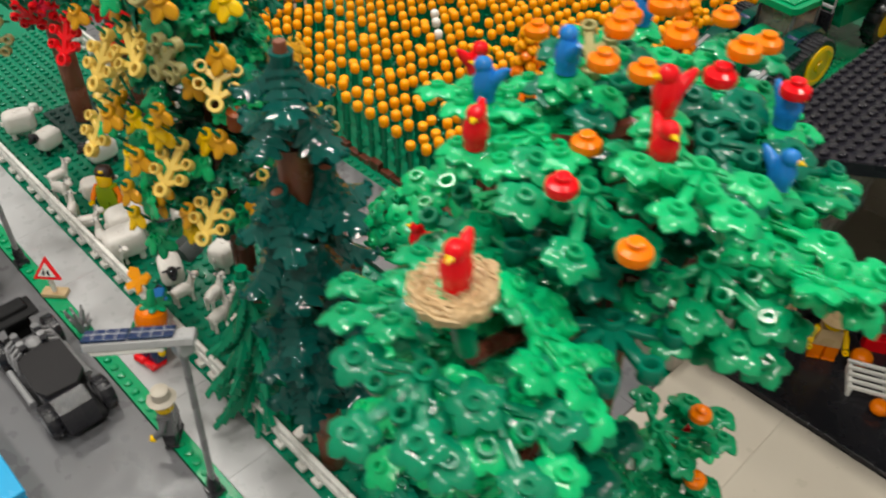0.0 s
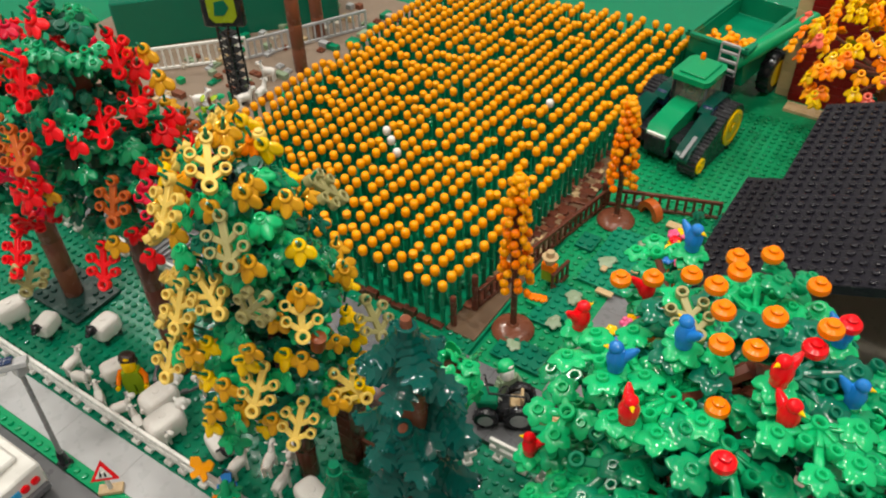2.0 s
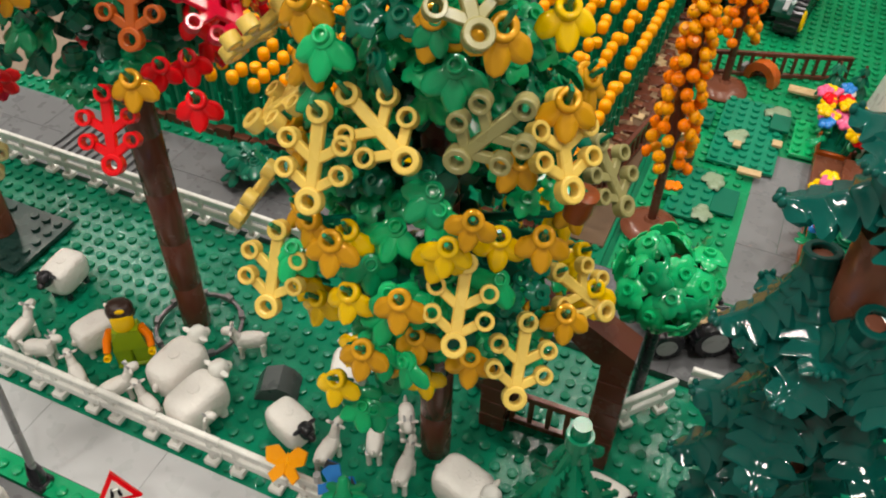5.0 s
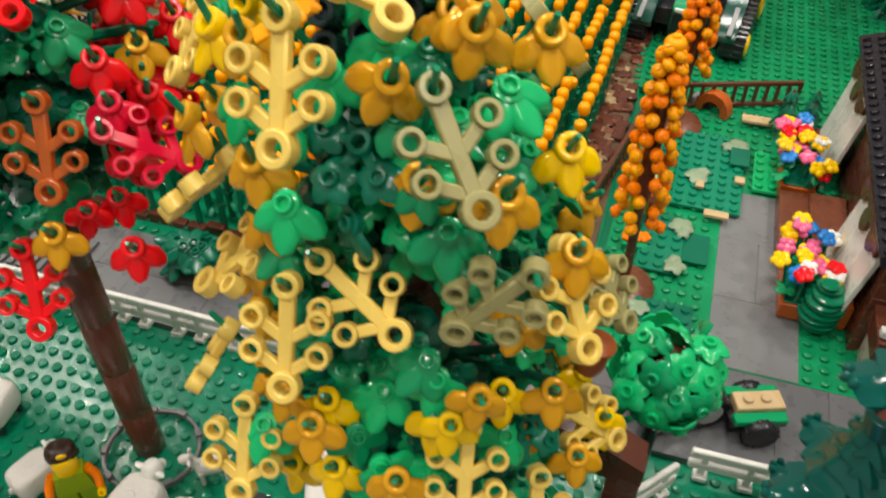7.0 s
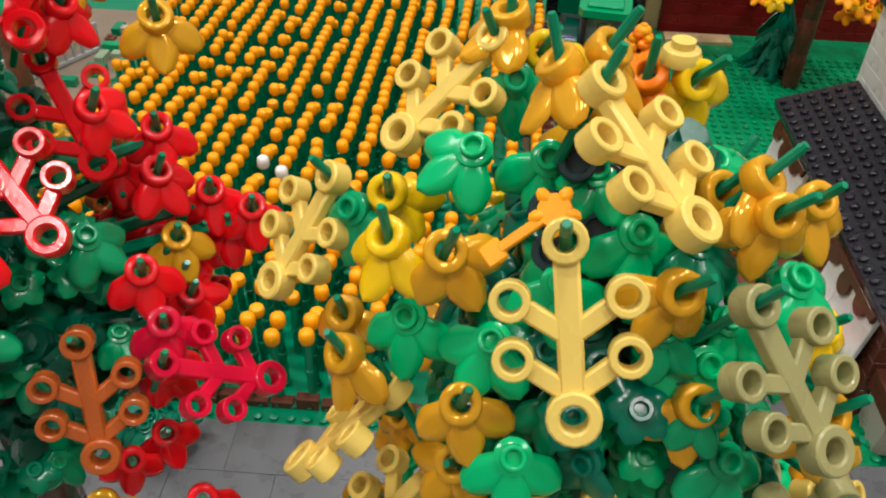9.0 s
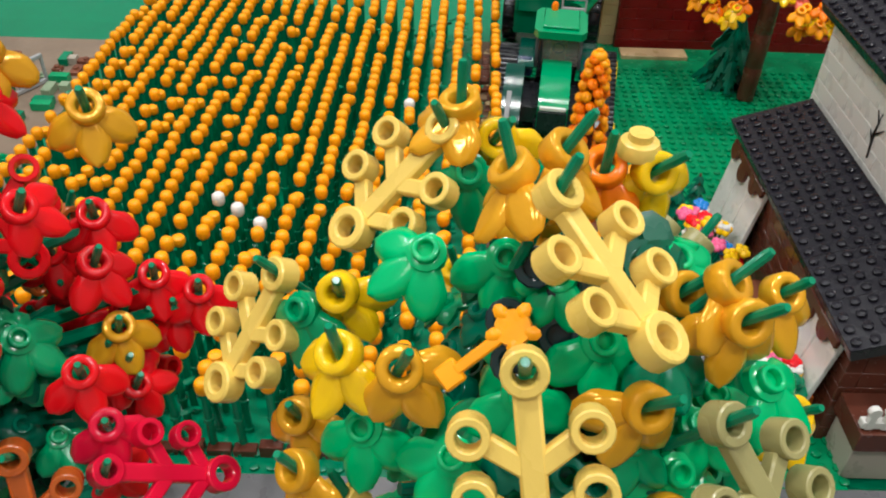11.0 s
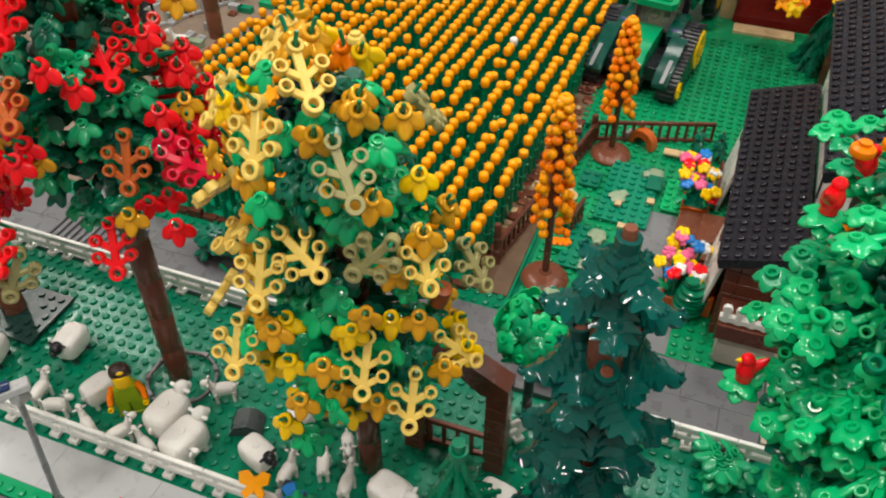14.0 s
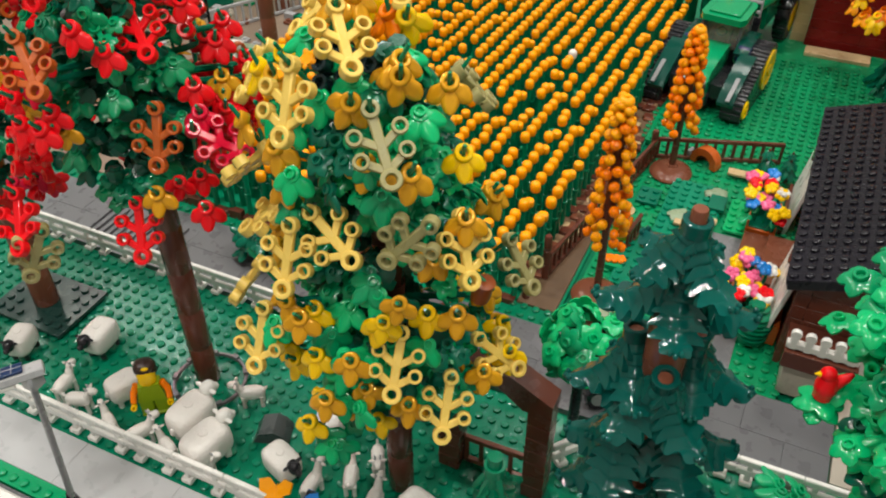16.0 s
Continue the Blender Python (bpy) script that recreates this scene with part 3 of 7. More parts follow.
def crown(tree, rng, centre, prof, n_leaf, n_fill, colours, greens, sprays, n_spray, skip=(), keep=lambda p: True, keep_spray=lambda p: True):
    """Leaves over a turned crown outline; prof gives (height, radius)."""
    def radius(z):
        for (z0, r0), (z1, r1) in zip(prof, prof[1:]):
            if z0 <= z <= z1:
                return r0 + (r1 - r0) * (z - z0) / (z1 - z0)
        return prof[-1][1]
    z0, z1 = prof[0][0], prof[-1][0]

    def spot(k):
        while True:
            z = rng.uniform(z0, z1)
            if rng.random() * 0.06 < radius(z) + 0.004:
                break
        a = rng.uniform(0, 2 * math.pi)
        r = radius(z) * k
        out = Vector((math.cos(a), math.sin(a), rng.uniform(0.35, 1.05) + max(0.0, (z - z0) / (z1 - z0) - 0.75) * 2.2))
        out += Vector((0.05, -0.75, 0.15))
        return Vector((centre[0] + r * math.cos(a), centre[1] + r * math.sin(a), z)), out.normalized(), a
    for i in range(n_leaf):
        p, out, a = spot(rng.uniform(0.84, 1.0))
        if not keep(p) or any((p - Vector(q)).length < 0.008 for q in skip):
            continue
        down = Vector((math.cos(a) * 0.25 + rng.gauss(0, 0.35), math.sin(a) * 0.25 + rng.gauss(0, 0.35), -1))
        out = (out + Vector((0.05, -0.2, 0.35))).normalized()
        down -= out * down.dot(out)
        m = frame_from(p, p + down, out)
        put("leaf", LEAF[rng.choice(colours)], tree.matrix_basis.inverted() @ m @ Matrix.Scale(rng.uniform(0.72, 0.86), 4), tree)
        stalk(tree, p, out)
    for i in range(n_fill):
        p, out, a = spot(rng.uniform(0.35, 0.80))
        if any((p - Vector(q)).length < 0.0115 for q in skip):
            continue
        down = Vector((math.cos(a) + rng.gauss(0, 0.5), math.sin(a) + rng.gauss(0, 0.5), -0.7))
        up = (out + Vector((0, 0, 0.9))).normalized()
        m = frame_from(p, p + down, up)
        g = rng.choice(greens)
        if rng.random() < 0.25:
            put("leaf_sprig", SPRIG[g], tree.matrix_basis.inverted() @ m @ pose(0, 0, 0, 0, 0, -90) @ Matrix.Scale(rng.uniform(0.66, 0.86), 4), tree)
        else:
            put("leaf", LEAF_STUD[g], tree.matrix_basis.inverted() @ m @ Matrix.Scale(rng.uniform(0.66, 0.86), 4), tree)
    for i in range(n_spray):
        p, out, a = spot(rng.uniform(0.9, 1.03))
        if not keep_spray(p) or any((p - Vector(q)).length < 0.026 for q in skip):
            continue
        down = Vector((rng.gauss(0, 0.5), rng.gauss(0, 0.5), -1))
        put("leaf_branch", BRANCH[rng.choice(sprays)], tree.matrix_basis.inverted() @ frame_from(p, p + down, out) @ Matrix.Scale(0.925, 4), tree)
        stalk(tree, p, out)
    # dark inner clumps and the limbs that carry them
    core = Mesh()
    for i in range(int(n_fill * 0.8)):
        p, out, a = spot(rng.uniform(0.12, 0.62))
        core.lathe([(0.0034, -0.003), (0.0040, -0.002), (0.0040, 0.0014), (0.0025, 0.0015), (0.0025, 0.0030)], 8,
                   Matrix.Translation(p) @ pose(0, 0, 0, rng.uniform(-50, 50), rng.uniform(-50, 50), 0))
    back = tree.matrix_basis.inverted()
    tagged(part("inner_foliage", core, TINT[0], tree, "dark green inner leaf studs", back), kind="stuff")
    for i in range(14):
        p, out, a = spot(0.8)
        part("limb", Mesh().sweep([(centre[0], centre[1], p.z - 0.012), tuple(p)], [0.0018, 0.0012], 7), GREEN_TEAL, tree, "", back)


def spray(tree, colour, top, bottom, out=None, axis=(0.045, 0.045)):
    """One leaf spray, hung from its upper ring."""
    top, bottom = Vector(top), Vector(bottom)
    mid = (top + bottom) / 2
    if out is None:
        out = Vector((mid.x - axis[0], mid.y - axis[1], 0)).normalized() + Vector((0, -0.25, 0.45))
    m = frame_from(mid + (top - bottom).normalized() * 0.0116, bottom, out)
    put("leaf_branch", BRANCH[colour], tree.matrix_basis.inverted() @ m @ Matrix.Scale(0.925, 4), tree)
    stalk(tree, m.translation, m.to_3x3() @ Vector((0, 0.2, 1)))


def hang_leaf(tree, colour, p, out, down=(0, 0, -1)):
    out = (Vector(out) * 0.40 + Vector((0.10, -0.50, 0.62))).normalized()
    down = Vector(down) - out * Vector(down).dot(out)
    m = frame_from(p, Vector(p) + down, out)
    put("leaf", LEAF[colour], tree.matrix_basis.inverted() @ m @ Matrix.Scale(0.83, 4), tree)
    stalk(tree, p, out)


def clear_of(sprays):
    """Places that other leaves keep away from: along each spray and a little way out from it."""
    places = []
    for _, top, bottom, out in sprays:
        o = Vector(out).normalized()
        for k in (0.0, 0.5, 1.0):
            q = Vector(top).lerp(Vector(bottom), k)
            places += [q, q + o * 0.009]
    return places


# ---- yellow autumn tree ----
AX = (0.0450, 0.0455)
yellow_tree = thing("autumn_tree", pose(AX[0], AX[1], 0.0017), "tall toy tree with light yellow sprays and golden leaves", "tree", "autumn trees")
part("trunk", trunk_mesh(0.0066, 0.235), BROWN, yellow_tree, "round brown brick trunk")
Y_SPRAYS_TOP = [
    (CREAM, (0.0294, 0.0185, 0.254), (0.0322, 0.0054, 0.2350), (-0.1, -0.84, 0.57)),
    (CREAM, (0.0340, 0.0397, 0.265), (0.0470, 0.0253, 0.2525), (0.75, -0.55, 0.75)),
    (OLIVE, (0.0560, 0.0202, 0.244), (0.0688, 0.0093, 0.2260), (0.4, -0.6, 0.65)),
    (CREAM, (0.0262, 0.0105, 0.1945), (0.0287, -0.0025, 0.1741), (0.1, -0.8, 0.58)),
    (CREAM, (0.0315, 0.0163, 0.197), (0.0512, 0.0094, 0.1869), (0.15, -0.75, 0.65)),
    (CREAM, (0.0812, 0.0350, 0.199), (0.0904, 0.0227, 0.1808), (0.65, -0.42, 0.62)),
    (CREAM, (0.0668, 0.0149, 0.1535), (0.0703, -0.0021, 0.1356), (0.3, -0.75, 0.6)),
    (CREAM, (0.0849, 0.0195, 0.1322), (0.0876, 0.0046, 0.1132), (0.4, -0.7, 0.6)),
    (CREAM, (0.0120, 0.0050, 0.1535), (0.0138, -0.0090, 0.1322), (0.1, -0.8, 0.55)),
]
Y_SPRAYS_LOW = [
    (CREAM, (0.0066, 0.0290, 0.211), (-0.0107, 0.0247, 0.1933), (-0.45, 0.2, 0.6)),
    (CREAM, (0.0198, 0.0669, 0.2590), (0.0038, 0.0600, 0.2422), (-0.35, -0.45, 0.85)),
    (CREAM, (-0.0080, 0.0580, 0.2345), (-0.0190, 0.0500, 0.2146), (-0.60, -0.50, 0.60)),
    (OLIVE, (0.0792, 0.0170, 0.2080), (0.0631, 0.0127, 0.1890), (0.4, -0.85, 0.4)),
    (CREAM, (0.0134, 0.0286, 0.1900), (-0.0010, 0.0200, 0.1770), (-0.5, -0.3, 0.9)),
    (CREAM, (0.0010, 0.0200, 0.1600), (-0.0110, 0.0150, 0.1390), (-0.9, -0.1, 0.35)),
    (CREAM, (0.0863, 0.0422, 0.1320), (0.1023, 0.0477, 0.1157), (0.35, -0.5, 0.8)),
    (OLIVE, (0.0860, 0.0744, 0.1600), (0.0984, 0.0711, 0.1405), (0.8, -0.3, 0.45)),
    (OLIVE, (0.0648, 0.0673, 0.2360), (0.0717, 0.0837, 0.2161), (0.6, 0.3, 0.75)),
]
Y_SPRAYS = Y_SPRAYS_TOP + Y_SPRAYS_LOW
for c, top, bottom, out in Y_SPRAYS:
    spray(yellow_tree, c, top, bottom, out)
Y_LEAVES = [
    
    (GOLD, (0.0719, 0.0460, 0.2434), (0.6, -0.5, 0.6)), 
    
    (GOLD, (0.0336, -0.0020, 0.1620), (0.1, -0.8, 0.6)), (YELLOW, (0.0356, 0.0020, 0.1390), (-0.2, -0.8, 0.5)), (GOLD, (0.0540, -0.0020, 0.1480), (0.2, -0.8, 0.55)), (YELLOW, (0.0317, 0.0100, 0.1550), (0.1, -0.5, 0.85)),
    (YELLOW, (0.0600, 0.0100, 0.1600), (-0.1, -0.7, 0.7)), (YELLOW, (0.0725, 0.0250, 0.1560), (0.2, -0.75, 0.6)), (GOLD, (0.0850, 0.0250, 0.1610), (0.4, -0.7, 0.6)), (GOLD, (0.0932, 0.0330, 0.1250), (0.45, -0.7, 0.55)),
    (YELLOW, (0.0980, 0.0490, 0.1230), (0.6, -0.5, 0.65)), (GOLD, (0.0440, -0.0070, 0.1270), (0.0, -0.85, 0.5)), (YELLOW, (0.0310, -0.0030, 0.1010), (-0.2, -0.85, 0.45)), (GOLD, (0.0847, 0.0320, 0.2011), (0.5, -0.6, 0.65)),
    (GOLD, (0.0720, 0.0080, 0.1210), (0.3, -0.8, 0.5)), (YELLOW, (0.0790, 0.0420, 0.2200), (0.7, -0.4, 0.5)), 
]
LEAF[ORANGE] = lobed_leaf(ORANGE)
LEAF[CREAM] = lobed_leaf(CREAM)


def tip_leaf(tree, data, p, tip, face=(0.0, -0.45, 0.9), scale=0.86, pin=True):
    """One leaf with its ring at p, its middle lobe towards tip and its upper side towards face."""
    tip = Vector(tip).normalized()
    face = Vector(face) - tip * Vector(face).dot(tip)
    put("leaf", data, tree.matrix_basis.inverted() @ frame_from(p, Vector(p) + tip, face) @ Matrix.Scale(scale, 4), tree)
    if pin:
        stalk(tree, p, face.normalized() + Vector((0.25, 0.10, 0.35)), 0.012, 0.0085)


# leaves round the top: ring, way of the middle lobe, upper side
TOP_GOLD = [
    (GOLD, (0.0216, 0.0686, 0.2620), (-0.80, -0.40, -0.30), (-0.1, -0.1, 1.0)), (GOLD, (0.0288, 0.0449, 0.2650), (-0.68, -0.45, -0.60), (-0.45, 0.1, 0.9)),
    (GOLD, (0.0355, 0.0486, 0.2660), (0.66, -0.32, -0.50), (0.3, -0.2, 0.95)), (ORANGE, (0.0441, 0.0577, 0.2580), (-0.50, -0.46, -0.50), (0.0, -0.3, 1.0)),
    (GOLD, (0.0609, 0.0325, 0.2502), (-0.12, -0.50, -0.83), (0.25, -0.60, 0.8)), (GOLD, (0.0587, 0.0366, 0.2530), (0.60, -0.30, -0.60), (0.3, -0.2, 0.9)),
    (GOLD, (0.0540, 0.0402, 0.2480), (0.30, -0.50, -0.75), (0.3, -0.5, 0.8)),
]
TOP_SIDE = [
    (YELLOW, (0.0512, 0.0565, 0.2585), (0.30, -0.30, -0.90), (0.25, -0.85, 0.5)), (YELLOW, (0.0277, 0.0677, 0.2570), (0.24, -0.36, -0.90), (0.0, -0.8, 0.5)),
    (YELLOW, (0.0025, 0.0514, 0.2366), (0.45, -0.45, -0.75), (-0.3, -0.75, 0.6)), (YELLOW, (0.0047, 0.0339, 0.2400), (-0.45, -0.55, -0.65), (-0.35, -0.45, 0.8)),
    (GOLD, (0.0136, 0.0301, 0.2414), (0.52, -0.50, -0.65), (-0.05, -0.80, 0.75)), (GOLD, (-0.0050, 0.0445, 0.2135), (0.02, -0.60, -0.80), (-0.35, -0.65, 0.7)),
    (GOLD, (0.0472, 0.0237, 0.2420), (-0.34, -0.52, -0.76), (0.35, -0.55, 0.75)),
]
LOW_SIDE = [
    (GOLD, (0.0532, 0.0205, 0.2220), (0.02, -0.65, -0.75), (0.2, -0.6, 0.8)), (GOLD, (0.0174, 0.0200, 0.2190), (0.14, -0.66, -0.73), (-0.1, -0.6, 0.8)),
    (GOLD, (0.0713, 0.0177, 0.2250), (0.14, -0.66, -0.72), (0.35, -0.55, 0.75)), (GOLD, (-0.0020, 0.0280, 0.2200), (-0.30, -0.50, -0.80), (-0.5, -0.4, 0.7)),
]
for c, p, tip, face in TOP_GOLD + TOP_SIDE + LOW_SIDE:
    tip_leaf(yellow_tree, LEAF[c], p, tip, face)
TOP_GREEN = [
    (GREEN_BRIGHT, (0.0168, 0.0468, 0.2490), (-0.85, -0.40, -0.35), (0.0, -0.45, 0.9)), (GREEN_BRIGHT, (0.0291, 0.0486, 0.2470), (-0.15, -0.60, -0.70), (0.0, -0.5, 0.9)),
    (GREEN_BRIGHT, (0.0424, 0.0340, 0.2440), (0.07, -0.66, -0.70), (0.1, -0.5, 0.9)), (GREEN_BRIGHT, (0.0313, 0.0296, 0.2370), (0.10, -0.64, -0.72), (0.0, -0.55, 0.8)),
    (GREEN_BRIGHT, (0.0076, 0.0335, 0.2240), (-0.10, -0.66, -0.70), (-0.2, -0.5, 0.8)), (GREEN_BRIGHT, (0.0216, 0.0261, 0.2270), (-0.45, -0.60, -0.60), (-0.1, -0.5, 0.8)),
]
LOW_GREEN = [
    (GREEN_BRIGHT, (0.0549, 0.0250, 0.2260), (0.04, -0.69, -0.68), (0.2, -0.5, 0.8)), (GREEN_BRIGHT, (0.0540, 0.0453, 0.2500), (0.88, -0.33, -0.34), (0.2, -0.4, 0.9)),
    (GREEN_BRIGHT, (0.0672, 0.0326, 0.2380), (0.80, -0.40, -0.45), (0.3, -0.4, 0.9)), (GREEN_MID, (0.0231, 0.0620, 0.2540), (0.07, -0.45, -0.85), (0.0, -0.6, 0.7)),
    (GREEN_MID, (-0.0039, 0.0506, 0.2330), (-0.20, -0.50, -0.80), (-0.4, -0.5, 0.7)), (GREEN_BRIGHT, (0.0260, 0.0150, 0.2130), (0.05, -0.70, -0.68), (0.0, -0.5, 0.8)),
    (GREEN_MID, (0.0600, 0.0180, 0.2120), (0.25, -0.65, -0.70), (0.2, -0.5, 0.8)),
]
for c, p, tip, face in TOP_GREEN + LOW_GREEN:
    tip_leaf(yellow_tree, LEAF_STUD[c], p, tip, face, 0.88, False)
part("cap_stud", Mesh().lathe([(0.0046, 0), (0.0048, 0.0010), (0.0040, 0.0030), (0.0026, 0.0034), (0.0026, 0.0050)], 16), CREAM, yellow_tree, "light yellow cap on a leaf",
     yellow_tree.matrix_basis.inverted() @ pose(0.0487, 0.0580, 0.2608) @ Matrix.Scale(0.74, 4))
# a flat orange flower with a long stem, and the dark studs of the trunk's head behind it
back = yellow_tree.matrix_basis.inverted()
twig = Mesh().lathe([(0.0030, -0.0008), (0.0032, 0), (0.0030, 0.0008)], 14).box(-0.0118, -0.0010, -0.0007, -0.0020, 0.0010, 0.0007, 0.0003).box(-0.0150, -0.0022, -0.0006, -0.0108, 0.0022, 0.0006, 0.0004)
for k in range(5):
    twig.ball(0.0017, 0.0013, 0.0008, (0.0032, 0, 0.0003), 8, 5, pose(0, 0, 0, 0, 0, 72 * k + 20))
part("twig", twig, MARIGOLD, yellow_tree, "flat orange flower on a bar", back @ frame_from((0.0288, 0.0289, 0.2510), (0.0363, 0.0322, 0.2560), (0.0, -0.55, 0.85)) @ pose(0, 0, 0, 0, 0, -90) @ Matrix.Scale(0.82, 4))
head = Mesh()
for x, y, z in ((0.0290, 0.0370, 0.2450), (0.0300, 0.0345, 0.2390), (0.0380, 0.0420, 0.2470), (0.0370, 0.0380, 0.2410), (0.0450, 0.0430, 0.2450), (0.0330, 0.0430, 0.2500)):
    head.tube(0.0032, 0.0018, -0.004, 0.0030, 12, Matrix.Translation((x, y, z)) @ pose(0, 0, 0, 50, -14, 0)).lathe([(0.0018, -0.004), (0.0018, 0.0004)], 10, Matrix.Translation((x, y, z)) @ pose(0, 0, 0, 50, -14, 0))
part("trunk_head", head, plastic("dark_slate_plastic", (0.010, 0.030, 0.034), 0.2), yellow_tree, "dark hollow studs at the trunk's head", back)
for c, p, out in Y_LEAVES:
    hang_leaf(yellow_tree, c, p, out)
rng = random.Random(21)
# green leaves close behind the low golden ones
for c, p, out in Y_LEAVES:
    for k in range(0 if p[0] > 0.070 else 3 if p[2] < 0.165 else 1):
        q = Vector(p) + Vector((rng.gauss(0, 0.009), rng.uniform(0.002, 0.012), rng.uniform(-0.022, -0.004)))
        o = Vector((rng.gauss(0.1, 0.3), -0.7, rng.uniform(0.4, 1.0))).normalized()
        d = Vector((rng.gauss(0, 0.5), -0.4, -1))
        put("leaf", LEAF_STUD[rng.choice((GREEN_BRIGHT, GREEN_BRIGHT, GREEN_MID))], yellow_tree.matrix_basis.inverted() @ frame_from(q, q + d - o * d.dot(o), o) @ Matrix.Scale(0.85, 4), yellow_tree)
fixed = [p for _, p, _ in Y_LEAVES] + clear_of(Y_SPRAYS)
crown(yellow_tree, rng, AX, [(0.094, 0.036), (0.115, 0.050), (0.165, 0.050), (0.20, 0.045), (0.225, 0.036), (0.240, 0.024), (0.254, 0.012)], 74, 260,
      [GOLD, GOLD, YELLOW], [GREEN_MID, GREEN_BRIGHT, GREEN_BRIGHT, GREEN_MID, GREEN, GREEN_TEAL], [CREAM], 0, fixed, lambda p: p.z < 0.205 or p.y > 0.055)

# ---- red trees ----
AR = (-0.092, 0.062)
red_tree = thing("autumn_tree", pose(AR[0], AR[1], 0.0017), "tall toy tree with bright red leaves over green", "tree", "autumn trees")
part("trunk", trunk_mesh(0.0068, 0.250), BROWN, red_tree, "round brown brick trunk")
R_SPRAYS_NEAR = [
    (RUST, (-0.0555, 0.0400, 0.2060), (-0.0518, 0.0300, 0.1845), (0.3, -0.85, 0.4)), (RED, (-0.0656, 0.0261, 0.1650), (-0.0589, 0.0149, 0.1441), (0.3, -0.8, 0.5)),
    (RED, (-0.0740, 0.0560, 0.2410), (-0.0563, 0.0440, 0.2258), (0.2, -0.6, 0.8)), (RED, (-0.1075, 0.0028, 0.1720), (-0.0985, -0.0110, 0.1548), (0.1, -0.85, 0.5)),
    (RUST, (-0.0930, 0.0170, 0.2390), (-0.0770, 0.0065, 0.2245), (0.2, -0.7, 0.75)), (RED, (-0.0700, 0.0800, 0.2420), (-0.0587, 0.0697, 0.2263), (0.3, -0.6, 0.75)),
]
R_SPRAYS_HIGH = [
    (CRIMSON, (-0.0420, 0.0440, 0.1960), (-0.0250, 0.0520, 0.1850), (0.6, -0.3, 0.7)), (OLIVE, (-0.0940, -0.0020, 0.1600), (-0.1000, -0.0100, 0.1400), (0.7, -0.5, 0.3)),
    (RED, (-0.1300, 0.0150, 0.2200), (-0.1250, 0.0020, 0.2010), (-0.2, -0.8, 0.5)), (RED, (-0.1150, 0.0300, 0.2650), (-0.1050, 0.0150, 0.2550), (0.0, -0.6, 0.9)),
    (RED, (-0.0800, 0.0800, 0.2690), (-0.0660, 0.0710, 0.2530), (0.25, -0.65, 0.7)), (RED, (-0.0870, 0.0330, 0.2720), (-0.0860, 0.0250, 0.2510), (0.1, -0.8, 0.55)),
]
R_SPRAYS = R_SPRAYS_NEAR + R_SPRAYS_HIGH
for c, top, bottom, out in R_SPRAYS:
    spray(red_tree, c, top, bottom, out, AR)
for c, p, out in [(RED, (-0.0368, 0.0356, 0.1640), (0.7, -0.6, 0.4)), (GOLD, (-0.0536, 0.0271, 0.1720), (0.5, -0.7, 0.5)), (GOLD, (-0.0468, 0.0723, 0.2060), (0.8, -0.2, 0.5)),
                  (RED, (-0.0680, 0.0340, 0.2310), (0.1, -0.8, 0.5)), (RED, (-0.0750, 0.0280, 0.2410), (-0.1, -0.8, 0.5)), (GOLD, (-0.0650, 0.0890, 0.2590), (0.3, -0.7, 0.6)), (GOLD, (-0.0450, 0.0800, 0.2530), (0.4, -0.6, 0.6)), (RED, (-0.0850, 0.0080, 0.2060), (0.1, -0.8, 0.5)),
                  (RED, (-0.0950, 0.0080, 0.2060), (0.0, -0.8, 0.5)), (RED, (-0.0480, 0.0560, 0.2100), (0.7, -0.4, 0.5)), (CRIMSON, (-0.0440, 0.0520, 0.2000), (0.7, -0.5, 0.4))]:
    hang_leaf(red_tree, c, p, out)
# the dense red flank towards the field
for x, z in ((-0.0631, 0.2155), (-0.0627, 0.2042), (-0.0709, 0.1857), (-0.0596, 0.1907), (-0.0424, 0.2097), (-0.0334, 0.2058), (-0.0510, 0.1988), (-0.0665, 0.1706), (-0.0517, 0.2255), (-0.0715, 0.1965), (-0.0397, 0.2001)):
    hang_leaf(red_tree, RED, (x, 0.085, z), (0.5, -0.5, 0.5))
    part("twig", Mesh().sweep([(0, 0, z - 0.012), (x - AR[0], 0.085 - AR[1], z - 0.004)], [0.0020, 0.0012], 6), GREEN, red_tree)
rng = random.Random(5)
fixed = clear_of(R_SPRAYS)
crown(red_tree, rng, AR, [(0.152, 0.028), (0.172, 0.050), (0.21, 0.050), (0.24, 0.042), (0.275, 0.028), (0.290, 0.012)], 62, 175,
      [RED, RED, RED, RED, RED, CRIMSON, GOLD], [GREEN, GREEN_MID, GREEN_TEAL, GREEN_MID, GREEN_MID], [RED, RED, RED, RED, RUST], 40, fixed, keep_spray=lambda p: p.z > 0.225 or p.y > 0.065 or p.x < -0.115)

AR2 = (-0.226, 0.070)
red_tree_2 = thing("autumn_tree", pose(AR2[0], AR2[1], 0.0045), "toy tree with red leaves on a dark plate", "tree", "autumn trees")
part("trunk", trunk_mesh(0.0078, 0.215), NUT, red_tree_2, "round brown brick trunk")
rng = random.Random(6)
crown(red_tree_2, rng, AR2, [(0.105, 0.040), (0.130, 0.060), (0.18, 0.060), (0.22, 0.046), (0.25, 0.012)], 74, 150,
      [RED, RED, RED, CRIMSON], [GREEN_MID, GREEN, GREEN_TEAL], [RED, RED, RUST, OLIVE], 16)

